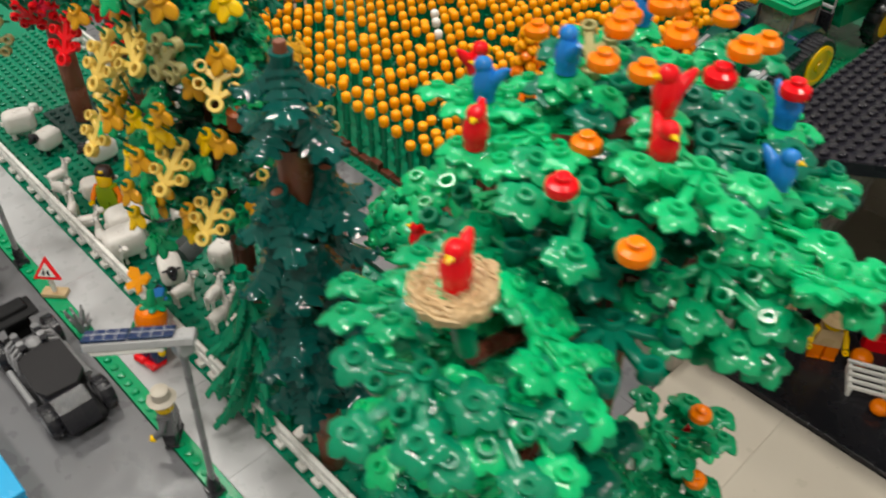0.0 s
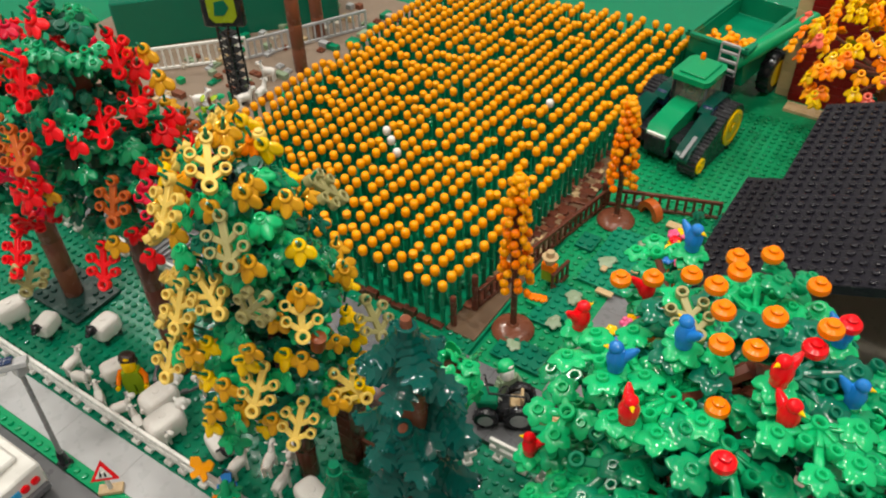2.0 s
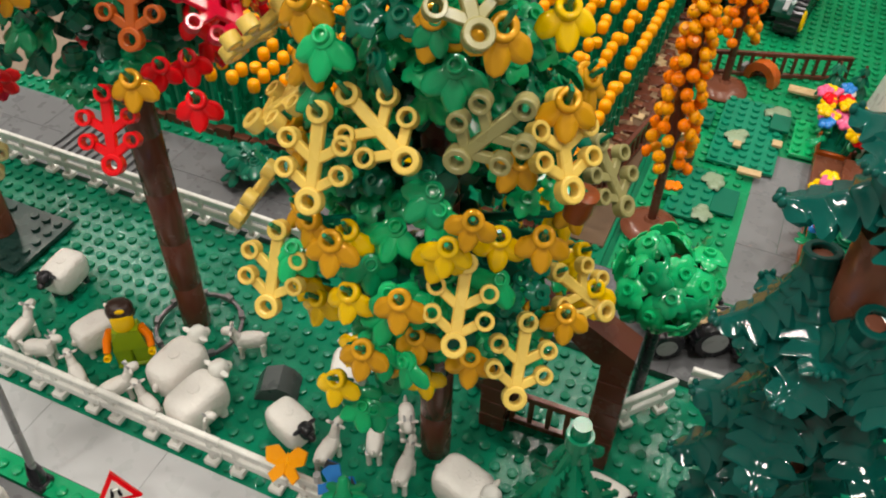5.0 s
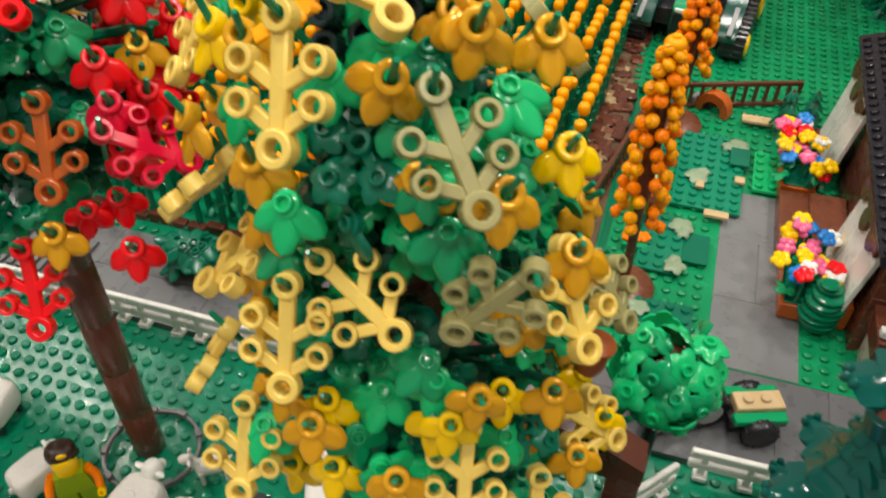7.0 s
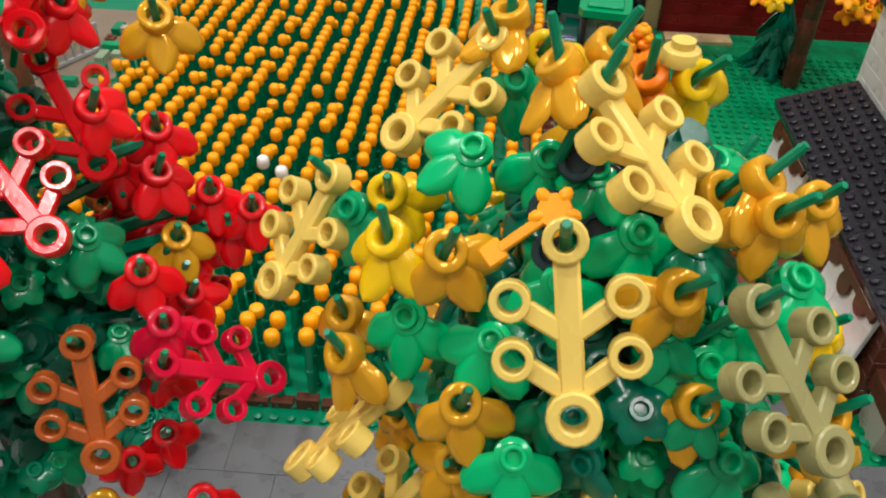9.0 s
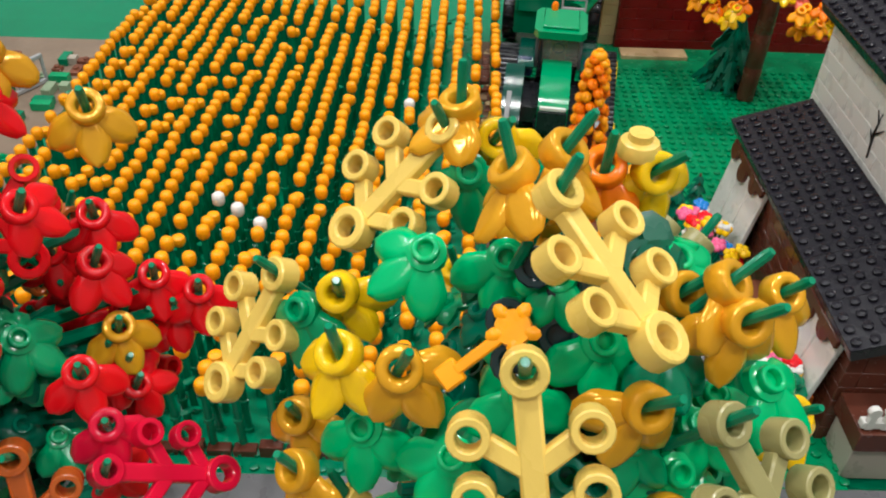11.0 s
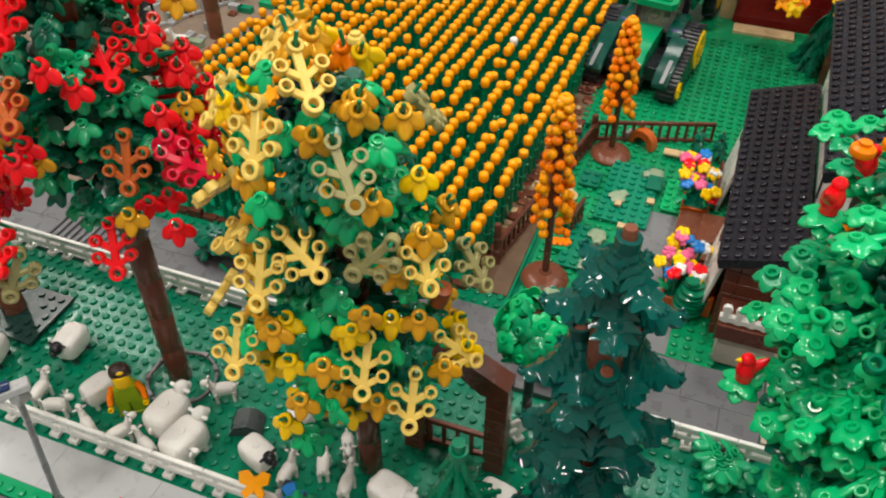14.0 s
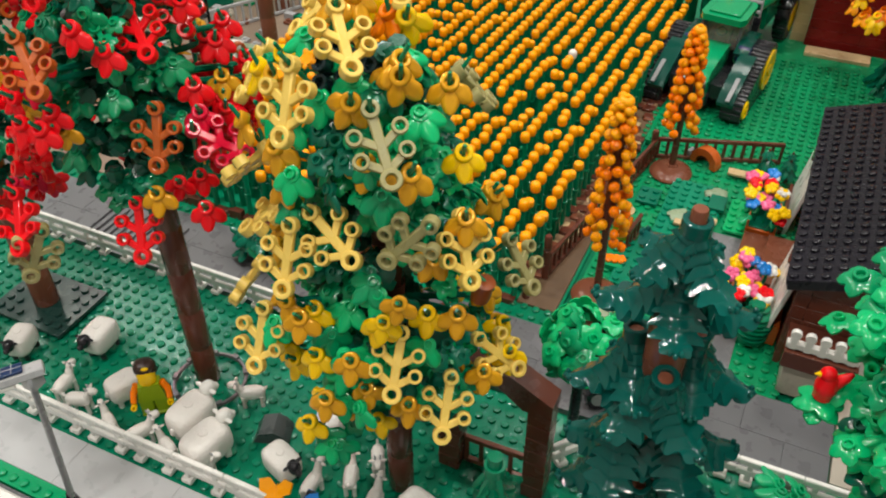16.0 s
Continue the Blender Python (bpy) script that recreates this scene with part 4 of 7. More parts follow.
# ---- green fruit tree with birds ----
AG = (0.281, 0.050)
fruit_tree = thing("fruit_tree", pose(AG[0], AG[1], 0.0017), "big leafy green toy tree with oranges and toy birds", "tree")
part("trunk", trunk_mesh(0.0085, 0.235), BROWN, fruit_tree, "round brown brick trunk")
rng = random.Random(11)
back = fruit_tree.matrix_basis.inverted()
# fruit and birds, each on a free spot of the crown: kind, place, turn
BIRDS = [
    ("red_bird", 0.2185, 0.0490, 0.2440, 60), ("red_bird", 0.2540, 0.0110, 0.2540, -60), ("red_bird", 0.2100, 0.0310, 0.1760, 200), ("red_bird", 0.2920, 0.0370, 0.2710, -120),
    ("red_bird", 0.2985, 0.0290, 0.2625, -30), ("red_bird", 0.3060, 0.0790, 0.1060, 40), ("red_bird", 0.2310, 0.0850, 0.2360, 30), ("blue_bird", 0.2600, 0.0390, 0.2680, 150),
    ("blue_bird", 0.2420, 0.0270, 0.2565, 200), ("blue_bird", 0.2405, 0.1050, 0.2520, -20), ("blue_bird", 0.3150, 0.0640, 0.2460, 0), ("blue_bird", 0.3040, 0.0840, 0.2520, -20),
]
FRUITS = [
    ("orange", 0.2250, 0.0690, 0.2520, 0), ("orange", 0.2352, 0.0767, 0.2514, 0), ("orange", 0.2465, 0.0562, 0.2570, 0), ("orange", 0.2613, 0.0626, 0.2726, 0),
    ("orange", 0.2680, 0.0490, 0.2760, 0), ("orange", 0.2720, 0.0380, 0.2720, 0), ("orange", 0.2820, 0.0420, 0.2715, 0), ("orange", 0.2835, 0.0530, 0.2780, 0),
    ("orange", 0.2660, 0.0720, 0.2740, 0), ("orange", 0.2619, 0.0857, 0.2679, 0), ("orange", 0.2715, 0.1001, 0.2628, 0), ("orange", 0.3001, 0.0548, 0.2800, 0),
    ("orange", 0.2486, 0.0797, 0.2574, 0), ("orange", 0.2780, 0.0270, 0.2550, 0), ("orange", 0.2910, 0.0885, 0.2660, 0), ("orange", 0.3203, 0.0695, 0.1040, 0),
    ("orange", 0.3120, 0.0760, 0.1300, 0), ("orange", 0.3120, 0.0010, 0.2560, 0), ("orange", 0.2330, 0.0900, 0.2050, 0), ("red_fruit", 0.2980, 0.0500, 0.2740, 0),
    ("red_fruit", 0.2870, 0.0060, 0.2575, 0), ("red_fruit", 0.3050, 0.0820, 0.2600, 0),
]
PERCHES = BIRDS + FRUITS
SKY = Vector((-0.25, -0.75, 0.62)).normalized()
EAST_SKY = Vector((-0.10, -0.62, 0.78)).normalized()


def free(p, reach):
    """False where a leaf plate at p would stand over a bird, a fruit or the nest."""
    for kind, x, y, z, turn in PERCHES + [("nest", 0.2915, -0.0335, 0.2530, 0)]:
        d = Vector(p) - Vector((x, y, z))
        way = SKY if z > 0.2 else EAST_SKY
        above = d.dot(way)
        side = (d - way * above).length
        if -0.004 < above < (0.05 if z > 0.2 else 0.2) and side < reach + (0.012 if kind == "nest" else 0.004):
            return False
        if math.hypot(d.x, d.y) < reach and -0.003 < d.z < 0.014:
            return False
    return True


def east_gap(p):
    """True in the bare part of the crown under its east side."""
    return p.x - AG[0] > 0.010 + 0.4 * max(0.0, AG[1] - 0.02 - p.y) and 0.10 < p.z < 0.214


LAYERS = [(0.085, 0.020, 4, 50), (0.108, 0.024, 5, 46), (0.134, 0.030, 6, 42), (0.160, 0.036, 7, 36), (0.188, 0.048, 9, 22), (0.212, 0.058, 11, 15), (0.233, 0.056, 10, 11), (0.253, 0.046, 8, 7), (0.263, 0.020, 4, 4)]
for z, r, n, tilt in LAYERS:
    turn = rng.uniform(0, 360)
    sx, sy = (-0.010, -0.014) if z < 0.17 else (-0.006, -0.006) if z < 0.20 else (0, 0)
    for i in range(n):
        a = radians(turn + 360 * i / n + rng.uniform(-9, 9))
        d = r * rng.uniform(0.60, 0.90)
        open_side = 0.125 < z < 0.225 and math.cos(a) + 0.6 * math.sin(a) > 0.15
        if open_side and rng.random() < 0.6:
            continue
        p = Vector((AG[0] + sx + d * math.cos(a), AG[1] + sy + d * math.sin(a), z + rng.uniform(-0.007, 0.007)))
        turned = math.degrees(a)
        if open_side:
            p.z += 0.018
        for attempt in range(8):
            reach = 0.016 * Vector((math.cos(a), math.sin(a), -math.tan(radians(tilt)) * 0.8))
            if free(p + 0.5 * reach, 0.011) and free(p + reach, 0.008):
                break
            p.z -= 0.0045
        if east_gap(p) or (p.x < AG[0] - 0.020 and 0.165 < p.z < 0.240 and rng.random() < 0.35):
            continue
        c = rng.choice((GREEN_BRIGHT, GREEN_BRIGHT, GREEN_BRIGHT, GREEN_MID, GREEN_MID) if z < 0.18 or z > 0.24 else (GREEN_BRIGHT, GREEN_BRIGHT, GREEN_MID, GREEN, GREEN_TEAL))
        m = Matrix.Translation(p) @ pose(0, 0, 0, 0, 0, turned) @ pose(0, 0, 0, rng.gauss(0, 13), tilt + rng.gauss(0, 11), rng.gauss(0, 30)) @ Matrix.Scale(rng.uniform(0.86, 1.0), 4)
        if rng.random() < 0.16:
            put("leaf_fan", rng.choice(RING[rng.choice((GREEN, GREEN_MID, GREEN_TEAL))]), back @ m, fruit_tree)
        else:
            put("leaf_fan", rng.choice(FAN[c]), back @ m, fruit_tree)
        if i % 2 == 0:
            part("limb", Mesh().sweep([(AG[0], AG[1], z - 0.012), tuple(p - Vector((0, 0, 0.002)))], [0.0034, 0.0024], 7), BROWN, fruit_tree, "", back)
        e = radians(turned + rng.uniform(-22, 22))
        d2 = r * rng.uniform(0.75, 1.15)
        q = Vector((AG[0] + sx + d2 * math.cos(e), AG[1] + sy + d2 * math.sin(e), z + 0.002 - max(0.0, d2 - d) * math.tan(radians(tilt)) * 0.8))
        if free(q, 0.010) and not east_gap(q) and rng.random() < 0.7:
            put("leaf_fan", SPRIG[rng.choice((GREEN_BRIGHT, GREEN_BRIGHT, GREEN_MID))], back @ Matrix.Translation(q) @ pose(0, 0, 0, 0, 0, math.degrees(e)) @ pose(0, 0, 0, rng.gauss(0, 12), rng.gauss(tilt * 0.7, 12), rng.gauss(0, 40)), fruit_tree)
    for i in range(n // 2):
        a, d = rng.uniform(0, 6.283), r * rng.uniform(0.2, 0.6)
        p = Vector((AG[0] + sx + d * math.cos(a), AG[1] + sy + d * math.sin(a), z - 0.006))
        if free(p, 0.014) and not east_gap(p):
            put("leaf_fan", rng.choice(FAN[rng.choice((GREEN, GREEN_TEAL, GREEN_TEAL))]), back @ Matrix.Translation(p) @ pose(0, 0, 0, rng.gauss(0, 10), rng.gauss(8, 8), math.degrees(a)), fruit_tree)

# sprigs that carry the low birds and fruits
for kind, x, y, z, turn in PERCHES:
    if z < 0.19 and x > AG[0] - 0.02:
        put("leaf_fan", SPRIG[GREEN_BRIGHT if kind != "orange" else GREEN_MID], back @ Matrix.Translation((x, y, z - 0.0060)) @ pose(0, 0, 0, rng.gauss(0, 8), rng.gauss(12, 6), turn + 70) @ Matrix.Scale(1.0, 4), fruit_tree)
        put("leaf_fan", FAN[GREEN_MID][1], back @ Matrix.Translation((0.65 * x + 0.35 * AG[0], 0.65 * y + 0.35 * AG[1], z - 0.0120)) @ pose(0, 0, 0, 6, 14, math.degrees(math.atan2(y - AG[1], x - AG[0]))) @ Matrix.Scale(0.85, 4), fruit_tree)
# flat deep green plates between the birds
for x, y, z, turn in ((0.2840, 0.0240, 0.2285, 250), (0.2600, 0.0486, 0.2140, 170), (0.3050, 0.0100, 0.2200, 300)):
    put("leaf_fan", RING[GREEN_TEAL][0], back @ Matrix.Translation((x, y, z)) @ pose(0, 0, 0, 4, -5, turn) @ Matrix.Scale(1.08, 4), fruit_tree)
    part("limb", Mesh().sweep([(AG[0], AG[1], z - 0.016), (x, y, z - 0.002)], [0.0034, 0.0022], 7), BROWN, fruit_tree, "", back)

# the bough that reaches out towards the house roof
put("leaf_fan", FAN[GREEN_MID][0], back @ Matrix.Translation((0.2400, 0.0880, 0.2330)) @ pose(0, 0, 0, 4, 4, 140) @ Matrix.Scale(0.84, 4), fruit_tree)
put("leaf_fan", SPRIG[GREEN_BRIGHT], back @ Matrix.Translation((0.2260, 0.1090, 0.2330)) @ pose(0, 0, 0, -8, 2, 120) @ Matrix.Scale(0.85, 4), fruit_tree)
part("limb", Mesh().sweep([(AG[0], AG[1], 0.214), (0.2400, 0.0880, 0.2310), (0.2260, 0.1090, 0.2315)], [0.0036, 0.0024, 0.0016], 7), BROWN, fruit_tree, "", back)

# the leafy bough that carries the nest, and the low boughs beside it
for k in range(6):
    a = 2.4 * k
    p = Vector((0.2915 + 0.016 * math.cos(a), -0.0285 + 0.015 * math.sin(a), 0.233 + rng.uniform(-0.006, 0.004)))
    c = (GREEN_BRIGHT, GREEN_MID, GREEN)[k % 3]
    put("leaf_fan", rng.choice(FAN[c]), back @ Matrix.Translation(p) @ pose(0, 0, 0, 0, 0, math.degrees(a)) @ pose(0, 0, 0, rng.gauss(0, 10), 20 + rng.gauss(0, 9), rng.gauss(0, 25)) @ Matrix.Scale(0.88, 4), fruit_tree)
for x, y, z, turn, c in ((0.2420, -0.0150, 0.189, 215, GREEN_BRIGHT), (0.2550, -0.0280, 0.186, 240, GREEN_BRIGHT), (0.2440, 0.0060, 0.200, 190, GREEN_BRIGHT), (0.2640, -0.0200, 0.203, 235, GREEN_MID),
                         (0.2720, -0.0380, 0.197, 260, GREEN_BRIGHT), (0.2980, -0.0360, 0.196, 285, GREEN_BRIGHT), (0.2350, 0.0300, 0.196, 180, GREEN_MID), (0.2190, 0.0520, 0.185, 175, GREEN_BRIGHT), (0.2290, 0.0340, 0.179, 195, GREEN_BRIGHT), (0.2260, 0.0140, 0.178, 215, GREEN_BRIGHT), (0.2560, -0.0060, 0.222, 215, GREEN)):
    fresh = c == GREEN_BRIGHT and x < 0.23
    m = back @ Matrix.Translation((x + 0.010, y + 0.008, z)) @ pose(0, 0, 0, 0, 0, turn) @ pose(0, 0, 0, rng.gauss(0, 8), 22 + rng.gauss(0, 8), rng.gauss(0, 12)) @ Matrix.Scale(0.84, 4)
    put("leaf_fan", rng.choice(FAN[c]), m, fruit_tree)
    if not fresh:
        put("leaf_fan", rng.choice(RING[rng.choice((GREEN, GREEN_MID))]), back @ Matrix.Translation((x + 0.016, y + 0.014, z - 0.012)) @ pose(0, 0, 0, 8, 26, turn + 30) @ Matrix.Scale(0.84, 4), fruit_tree)
    part("limb", Mesh().sweep([(AG[0], AG[1], z - 0.016), (x + 0.010, y + 0.008, z - 0.002)], [0.0034, 0.0022], 7), BROWN, fruit_tree, "", back)
for x, y in ((0.2892, -0.0250), (0.2750, -0.0200), (0.3050, -0.0150)):
    part("limb", Mesh().sweep([(AG[0], AG[1], 0.190), (x, y, 0.222)], [0.0036, 0.0024], 7), BROWN, fruit_tree, "", back)

# ---- dark pine ----
def frond(mat):
    """Drooping fir branch with a saw-toothed edge, one unit long along x."""
    m, n = Mesh(), 14
    edge = []
    for j in range(n + 1):
        s = j / n
        w = 0.30 * math.sin(math.pi * (0.18 + 0.74 * s)) * (1.25 if j % 2 else 0.74)
        edge.append((s + (0.045 if j % 2 else 0.0), w if j < n else 0.02))
    v, f = [], []
    for k, (s, w) in enumerate(edge):
        z = -0.52 * s ** 1.6
        v += [(s, -w, z - 0.30 * w), (s, 0, z + 0.03), (s, w, z - 0.30 * w), (s, -w, z - 0.30 * w - 0.05), (s, 0, z - 0.07), (s, w, z - 0.30 * w - 0.05)]
    for k in range(n):
        a, b = 6 * k, 6 * k + 6
        f += [(a, b, b + 1, a + 1), (a + 1, b + 1, b + 2, a + 2), (a + 3, a + 4, b + 4, b + 3), (a + 4, a + 5, b + 5, b + 4), (a, a + 3, b + 3, b), (a + 2, b + 2, b + 5, a + 5)]
    f += [(0, 1, 4, 3), (1, 2, 5, 4), (6 * n, 6 * n + 3, 6 * n + 4, 6 * n + 1), (6 * n + 1, 6 * n + 4, 6 * n + 5, 6 * n + 2)]
    m.add(v, f)
    return m.data("frond", mat, 30)


def fir(x, y, h, r, z_low, mat, label, tiers, n, seed, trunk_mat=NUT, base=0.0017, tr=0.0058, droop=16, wide=1.25):
    rr = random.Random(seed)
    t = thing("fir_tree", pose(x, y, base), label, "tree")
    part("trunk", Mesh().lathe([(tr, 0), (tr, z_low + 0.05), (0.0036, h * 0.86), (0.0030, h - 0.006), (0.0030, h)], 14), trunk_mat, t, "slim straight trunk")
    d = frond(mat)
    part("tip", Mesh().tube(0.0046, 0.0031, h - 0.010, h - 0.0050, 14), mat, t)
    for k in range(tiers):
        s = k / (tiers - 1)
        z = z_low + (h - 0.009 - z_low) * s
        length = r * min(1.0, (1 - s) * 1.7) ** 0.8 + 0.0145
        for i in range(n - (2 if s > 0.85 else 0)):
            a = 360 * (i + 0.5 * (k % 2)) / (n - (2 if s > 0.85 else 0)) + rr.uniform(-9, 9)
            q = length * rr.uniform(0.82, 1.15)
            m = pose(0, 0, z + rr.uniform(-0.003, 0.003), 0, 0, a) @ pose(0.0015, 0, 0, rr.gauss(0, 12), droop + 34 * s ** 3 + rr.gauss(0, 7), 0) @ Matrix.Diagonal((q, q * wide, q, 1))
            put("frond", d, m, t)
    return t


def pine_frond(mat, seed):
    """Fir branch like the panel of a skirt: a ridged tent that falls steeply from its root, widens, flares at the foot and ends in rounded teeth."""
    r, m, n = random.Random(seed), Mesh(), 42
    shift, teeth = r.uniform(-0.08, 0.08), 6
    v, f = [], []
    for j in range(n + 1):
        q = j / n
        out = 0.0030 + 0.0048 * q + 0.0112 * q ** 2.6
        z = -0.0262 * (q - 0.24 * q ** 4)
        w = (0.0024 + 0.0052 * q ** 0.9) * (1 - 0.80 * max(0.0, (q - 0.62) / 0.38) ** 1.8)
        u = ((q - 0.12) * teeth / 0.88 + shift) % 1.0
        tooth = (math.sin(math.pi * u ** 1.7) ** 0.7) if q > 0.12 else 0.0
        we = w - 0.0009 + (0.0038 if q < 0.9 else 0.0024) * tooth
        lag = 0.0020 * tooth
        sag = lambda y: 0.55 * abs(y) - 18.0 * y * y
        for y, up in ((-we, 0.0002), (-0.55 * w, 0.0), (-0.0006, 0.0003), (0.0006, 0.0003), (0.55 * w, 0.0), (we, 0.0002)):
            v.append((out - sag(y) + up + 0.4 * lag, y, z + 0.3 * up - lag * (abs(y) / we)))
        for y in (we, 0.0, -we):
            v.append((out - sag(y) - 0.0011, y * 0.93, z - 0.0005 - lag * (abs(y) / we)))
    for j in range(n):
        for i in range(9):
            f.append((9 * j + i, 9 * j + (i + 1) % 9, 9 * j + 9 + (i + 1) % 9, 9 * j + 9 + i))
    f += [tuple(range(9))[::-1], tuple(range(9 * n, 9 * n + 9))]
    m.add(v, f)
    for y in (-0.0016, 0.0, 0.0016):
        m.ball(0.0010, 0.0009, 0.0012, (0.0186 - 0.4 * abs(y), y, -0.0204 + 0.3 * abs(y)), 7, 5)
    return m.data("frond", mat, 50)


pine = thing("fir_tree", pose(0.1612, 0.0138, 0.0017), "tall dark green toy pine with glossy saw-toothed branches", "tree")
part("trunk", trunk_mesh(0.0068, 0.200), NUT, pine, "round brown brick trunk")
part("peg", Mesh().lathe([(0.0024, 0.200), (0.0024, 0.2398), (0.0021, 0.2406)], 12), NUT, pine, "brown peg at the tip")
PFROND = [pine_frond(PINE, i) for i in range(3)]
rng = random.Random(3)
# skirts on the trunk, then smaller ones on pegs that lean out round it
for cz, cr, cn, turn, size, lean in ((0.2370, 0.0, 1, -77, 0.88, 0), (0.2195, 0.0, 1, -32, 1.04, 0), (0.1860, 0.0110, 3, -77, 1.02, 7), (0.1580, 0.0110, 3, -17, 1.06, 7),
                                     (0.1300, 0.0110, 3, -77, 1.06, 7), (0.1040, 0.0110, 3, -17, 1.04, 7), (0.0800, 0.0105, 3, -77, 0.96, 7)):
    for i in range(cn):
        a = radians(turn + 360 * i / cn)
        c = Matrix.Translation((cr * math.cos(a), cr * math.sin(a), cz + rng.uniform(-0.003, 0.003))) @ pose(0, 0, 0, 0, 0, math.degrees(a)) @ pose(0, 0, 0, rng.gauss(0, 3), lean + rng.gauss(0, 3), 0)
        part("branch_ring", Mesh().tube(0.0044, 0.0025, -0.0034, 0.0016, 16), PINE, pine, "", c)
        if cr:
            part("branch_peg", Mesh().lathe([(0.0024, -0.003), (0.0024, 0.0002)], 10), NUT, pine, "", c)
        for k, b in enumerate((-45, 45, -135, 135) if not cr else (-43, 43, -118, 118)):
            put("frond", PFROND[(i + k) % 3], c @ pose(0, 0, 0, rng.gauss(0, 3), rng.gauss(-8, 3), b + rng.uniform(-6, 6)) @ Matrix.Scale(size * rng.uniform(0.94, 1.06), 4), pine)
fir(0.1085, 0.0100, 0.1040, 0.014, 0.016, GREEN, "slim green toy fir with drooping needle branches behind the fence", 10, 7, 4, GREEN, tr=0.0024, droop=6, wide=0.40)

# ---- house with a porch roof ----
def studded_roof(name, y0, y1, xa, za, xb, zb, label, category="roof"):
    """Sloping black plate roof with studs; the eave at xa, za and the upper edge at xb, zb."""
    n = math.hypot(xb - xa, zb - za)
    m = pose(xa, y0, za, 0, -math.degrees(math.atan2(zb - za, xb - xa)), 0)
    top = tagged(put(name, Mesh().box(0, 0, -0.0064, n, y1 - y0, 0, 0.0004).data(name, ROOF), m), label, category, "", "structure")
    w = 0.032
    d = stud_field(Mesh().box(0.0001, 0.0001, 0, n - 0.0001, w - 0.0002, 0.0003, 0.0001), 0, 0, n, w - 0.0005, 0.0003, seg=9).data("roof_plate", ROOF)
    y = 0.0
    while y < y1 - y0 - 0.006:
        if y + w <= y1 - y0 + 1e-4:
            put("roof_plate", d, Matrix.Translation((0, y, 0.0001)), top)
        else:
            q = y1 - y0 - y
            put("roof_plate", stud_field(Mesh().box(0.0001, 0.0001, 0, n - 0.0001, q - 0.0002, 0.0003, 0.0001), 0, 0, n, q - 0.0005, 0.0003, seg=9).data("roof_plate", ROOF), Matrix.Translation((0, y, 0.0001)), top)
        y += w
    return top


def brick_wall(name, x0, y0, x1, y1, z0, z1, mat, label, pieces=True):
    """A wall of toy bricks, each with its own edges; runs along its longer side."""
    top = tagged(part(name, Mesh().box(x0 + 0.0004, y0 + 0.0004, z0, x1 - 0.0004, y1 - 0.0004, z1 - 0.0002, 0.0001), mat), label, "wall", "", "structure")
    along_y = (y1 - y0) > (x1 - x0)
    n, h, w = (y1 - y0 if along_y else x1 - x0), 0.0096, 0.032
    data, z, row = {}, z0, 0
    while z < z1 - 0.0005:
        q = min(h, z1 - z)
        s = -(w / 2) * (row % 2)
        while s < n - 0.0004:
            a, b = max(s, 0), min(s + w, n)
            key = (round(b - a, 5), round(q, 5))
            if key not in data:
                t = (x1 - x0) if along_y else (y1 - y0)
                data[key] = (Mesh().box(0, 0.0001, 0.0001, t, key[0] - 0.0001, key[1] - 0.0001, 0.0003) if along_y else Mesh().box(0.0001, 0, 0.0001, key[0] - 0.0001, t, key[1] - 0.0001, 0.0003)).data("brick", mat)
            put("brick", data[key], Matrix.Translation((x0, y0 + a, z) if along_y else (x0 + a, y0, z)), top)
            s += w
        z, row = z + q, row + 1
    return top


brick_wall("wall_porch", 0.2085, 0.216, 0.2165, 0.402, 0.0, 0.066, BROWN, "brown brick porch wall under the black roof")
brick_wall("wall_porch_front", 0.2165, 0.216, 0.2495, 0.224, 0.0, 0.070, BROWN, "brown brick porch front under the black roof")
brick_wall("wall_house_side", 0.2500, 0.216, 0.2580, 0.420, 0.0, 0.140, WHITE, "pale white house side wall between both roofs")
brick_wall("wall_house_back", 0.2580, 0.412, 0.500, 0.420, 0.0, 0.140, BEIGE, "beige back wall of the open toy house")
brick_wall("wall_house_end", 0.492, 0.216, 0.500, 0.412, 0.0, 0.140, BEIGE, "beige end wall of the open toy house")
slab("house_floor_front", 0.2580, 0.2135, -0.002, 0.492, 0.304, 0.0042, BLACK, "black floor strip inside the open toy house", "floor")
slab("house_floor", 0.2580, 0.304, -0.002, 0.492, 0.412, 0.0075, BEIGE, "beige floor inside the open toy house", "floor")
slab("deck", 0.2105, 0.190, 0.024, 0.2495, 0.2155, 0.036, BROWN, "brown raised deck of the porch", "floor")
studded_roof("roof_porch", 0.2075, 0.4100, 0.2005, 0.0700, 0.2470, 0.0860, "black studded porch roof with a gloss sheen")
studded_roof("roof_house", 0.2105, 0.4220, 0.2385, 0.1430, 0.3650, 0.1930, "large black studded roof of the toy house")
studded_roof("roof_house_back", 0.2105, 0.4220, 0.5000, 0.1430, 0.3670, 0.1930, "far slope of the black studded house roof")
slab("deck_base", 0.2135, 0.194, -0.001, 0.2485, 0.2155, 0.024, BEIGE, "pale recessed base under the porch deck", "floor")
slab("house_step", 0.1720, 0.2740, 0.0, 0.2085, 0.3245, 0.0105, NUT, "reddish brown tiled step before the porch", "step", 0.0006)
slab("house_step_upper", 0.1880, 0.2890, 0.0105, 0.2083, 0.3210, 0.0150, NUT, "reddish brown upper porch step", "step", 0.0006)


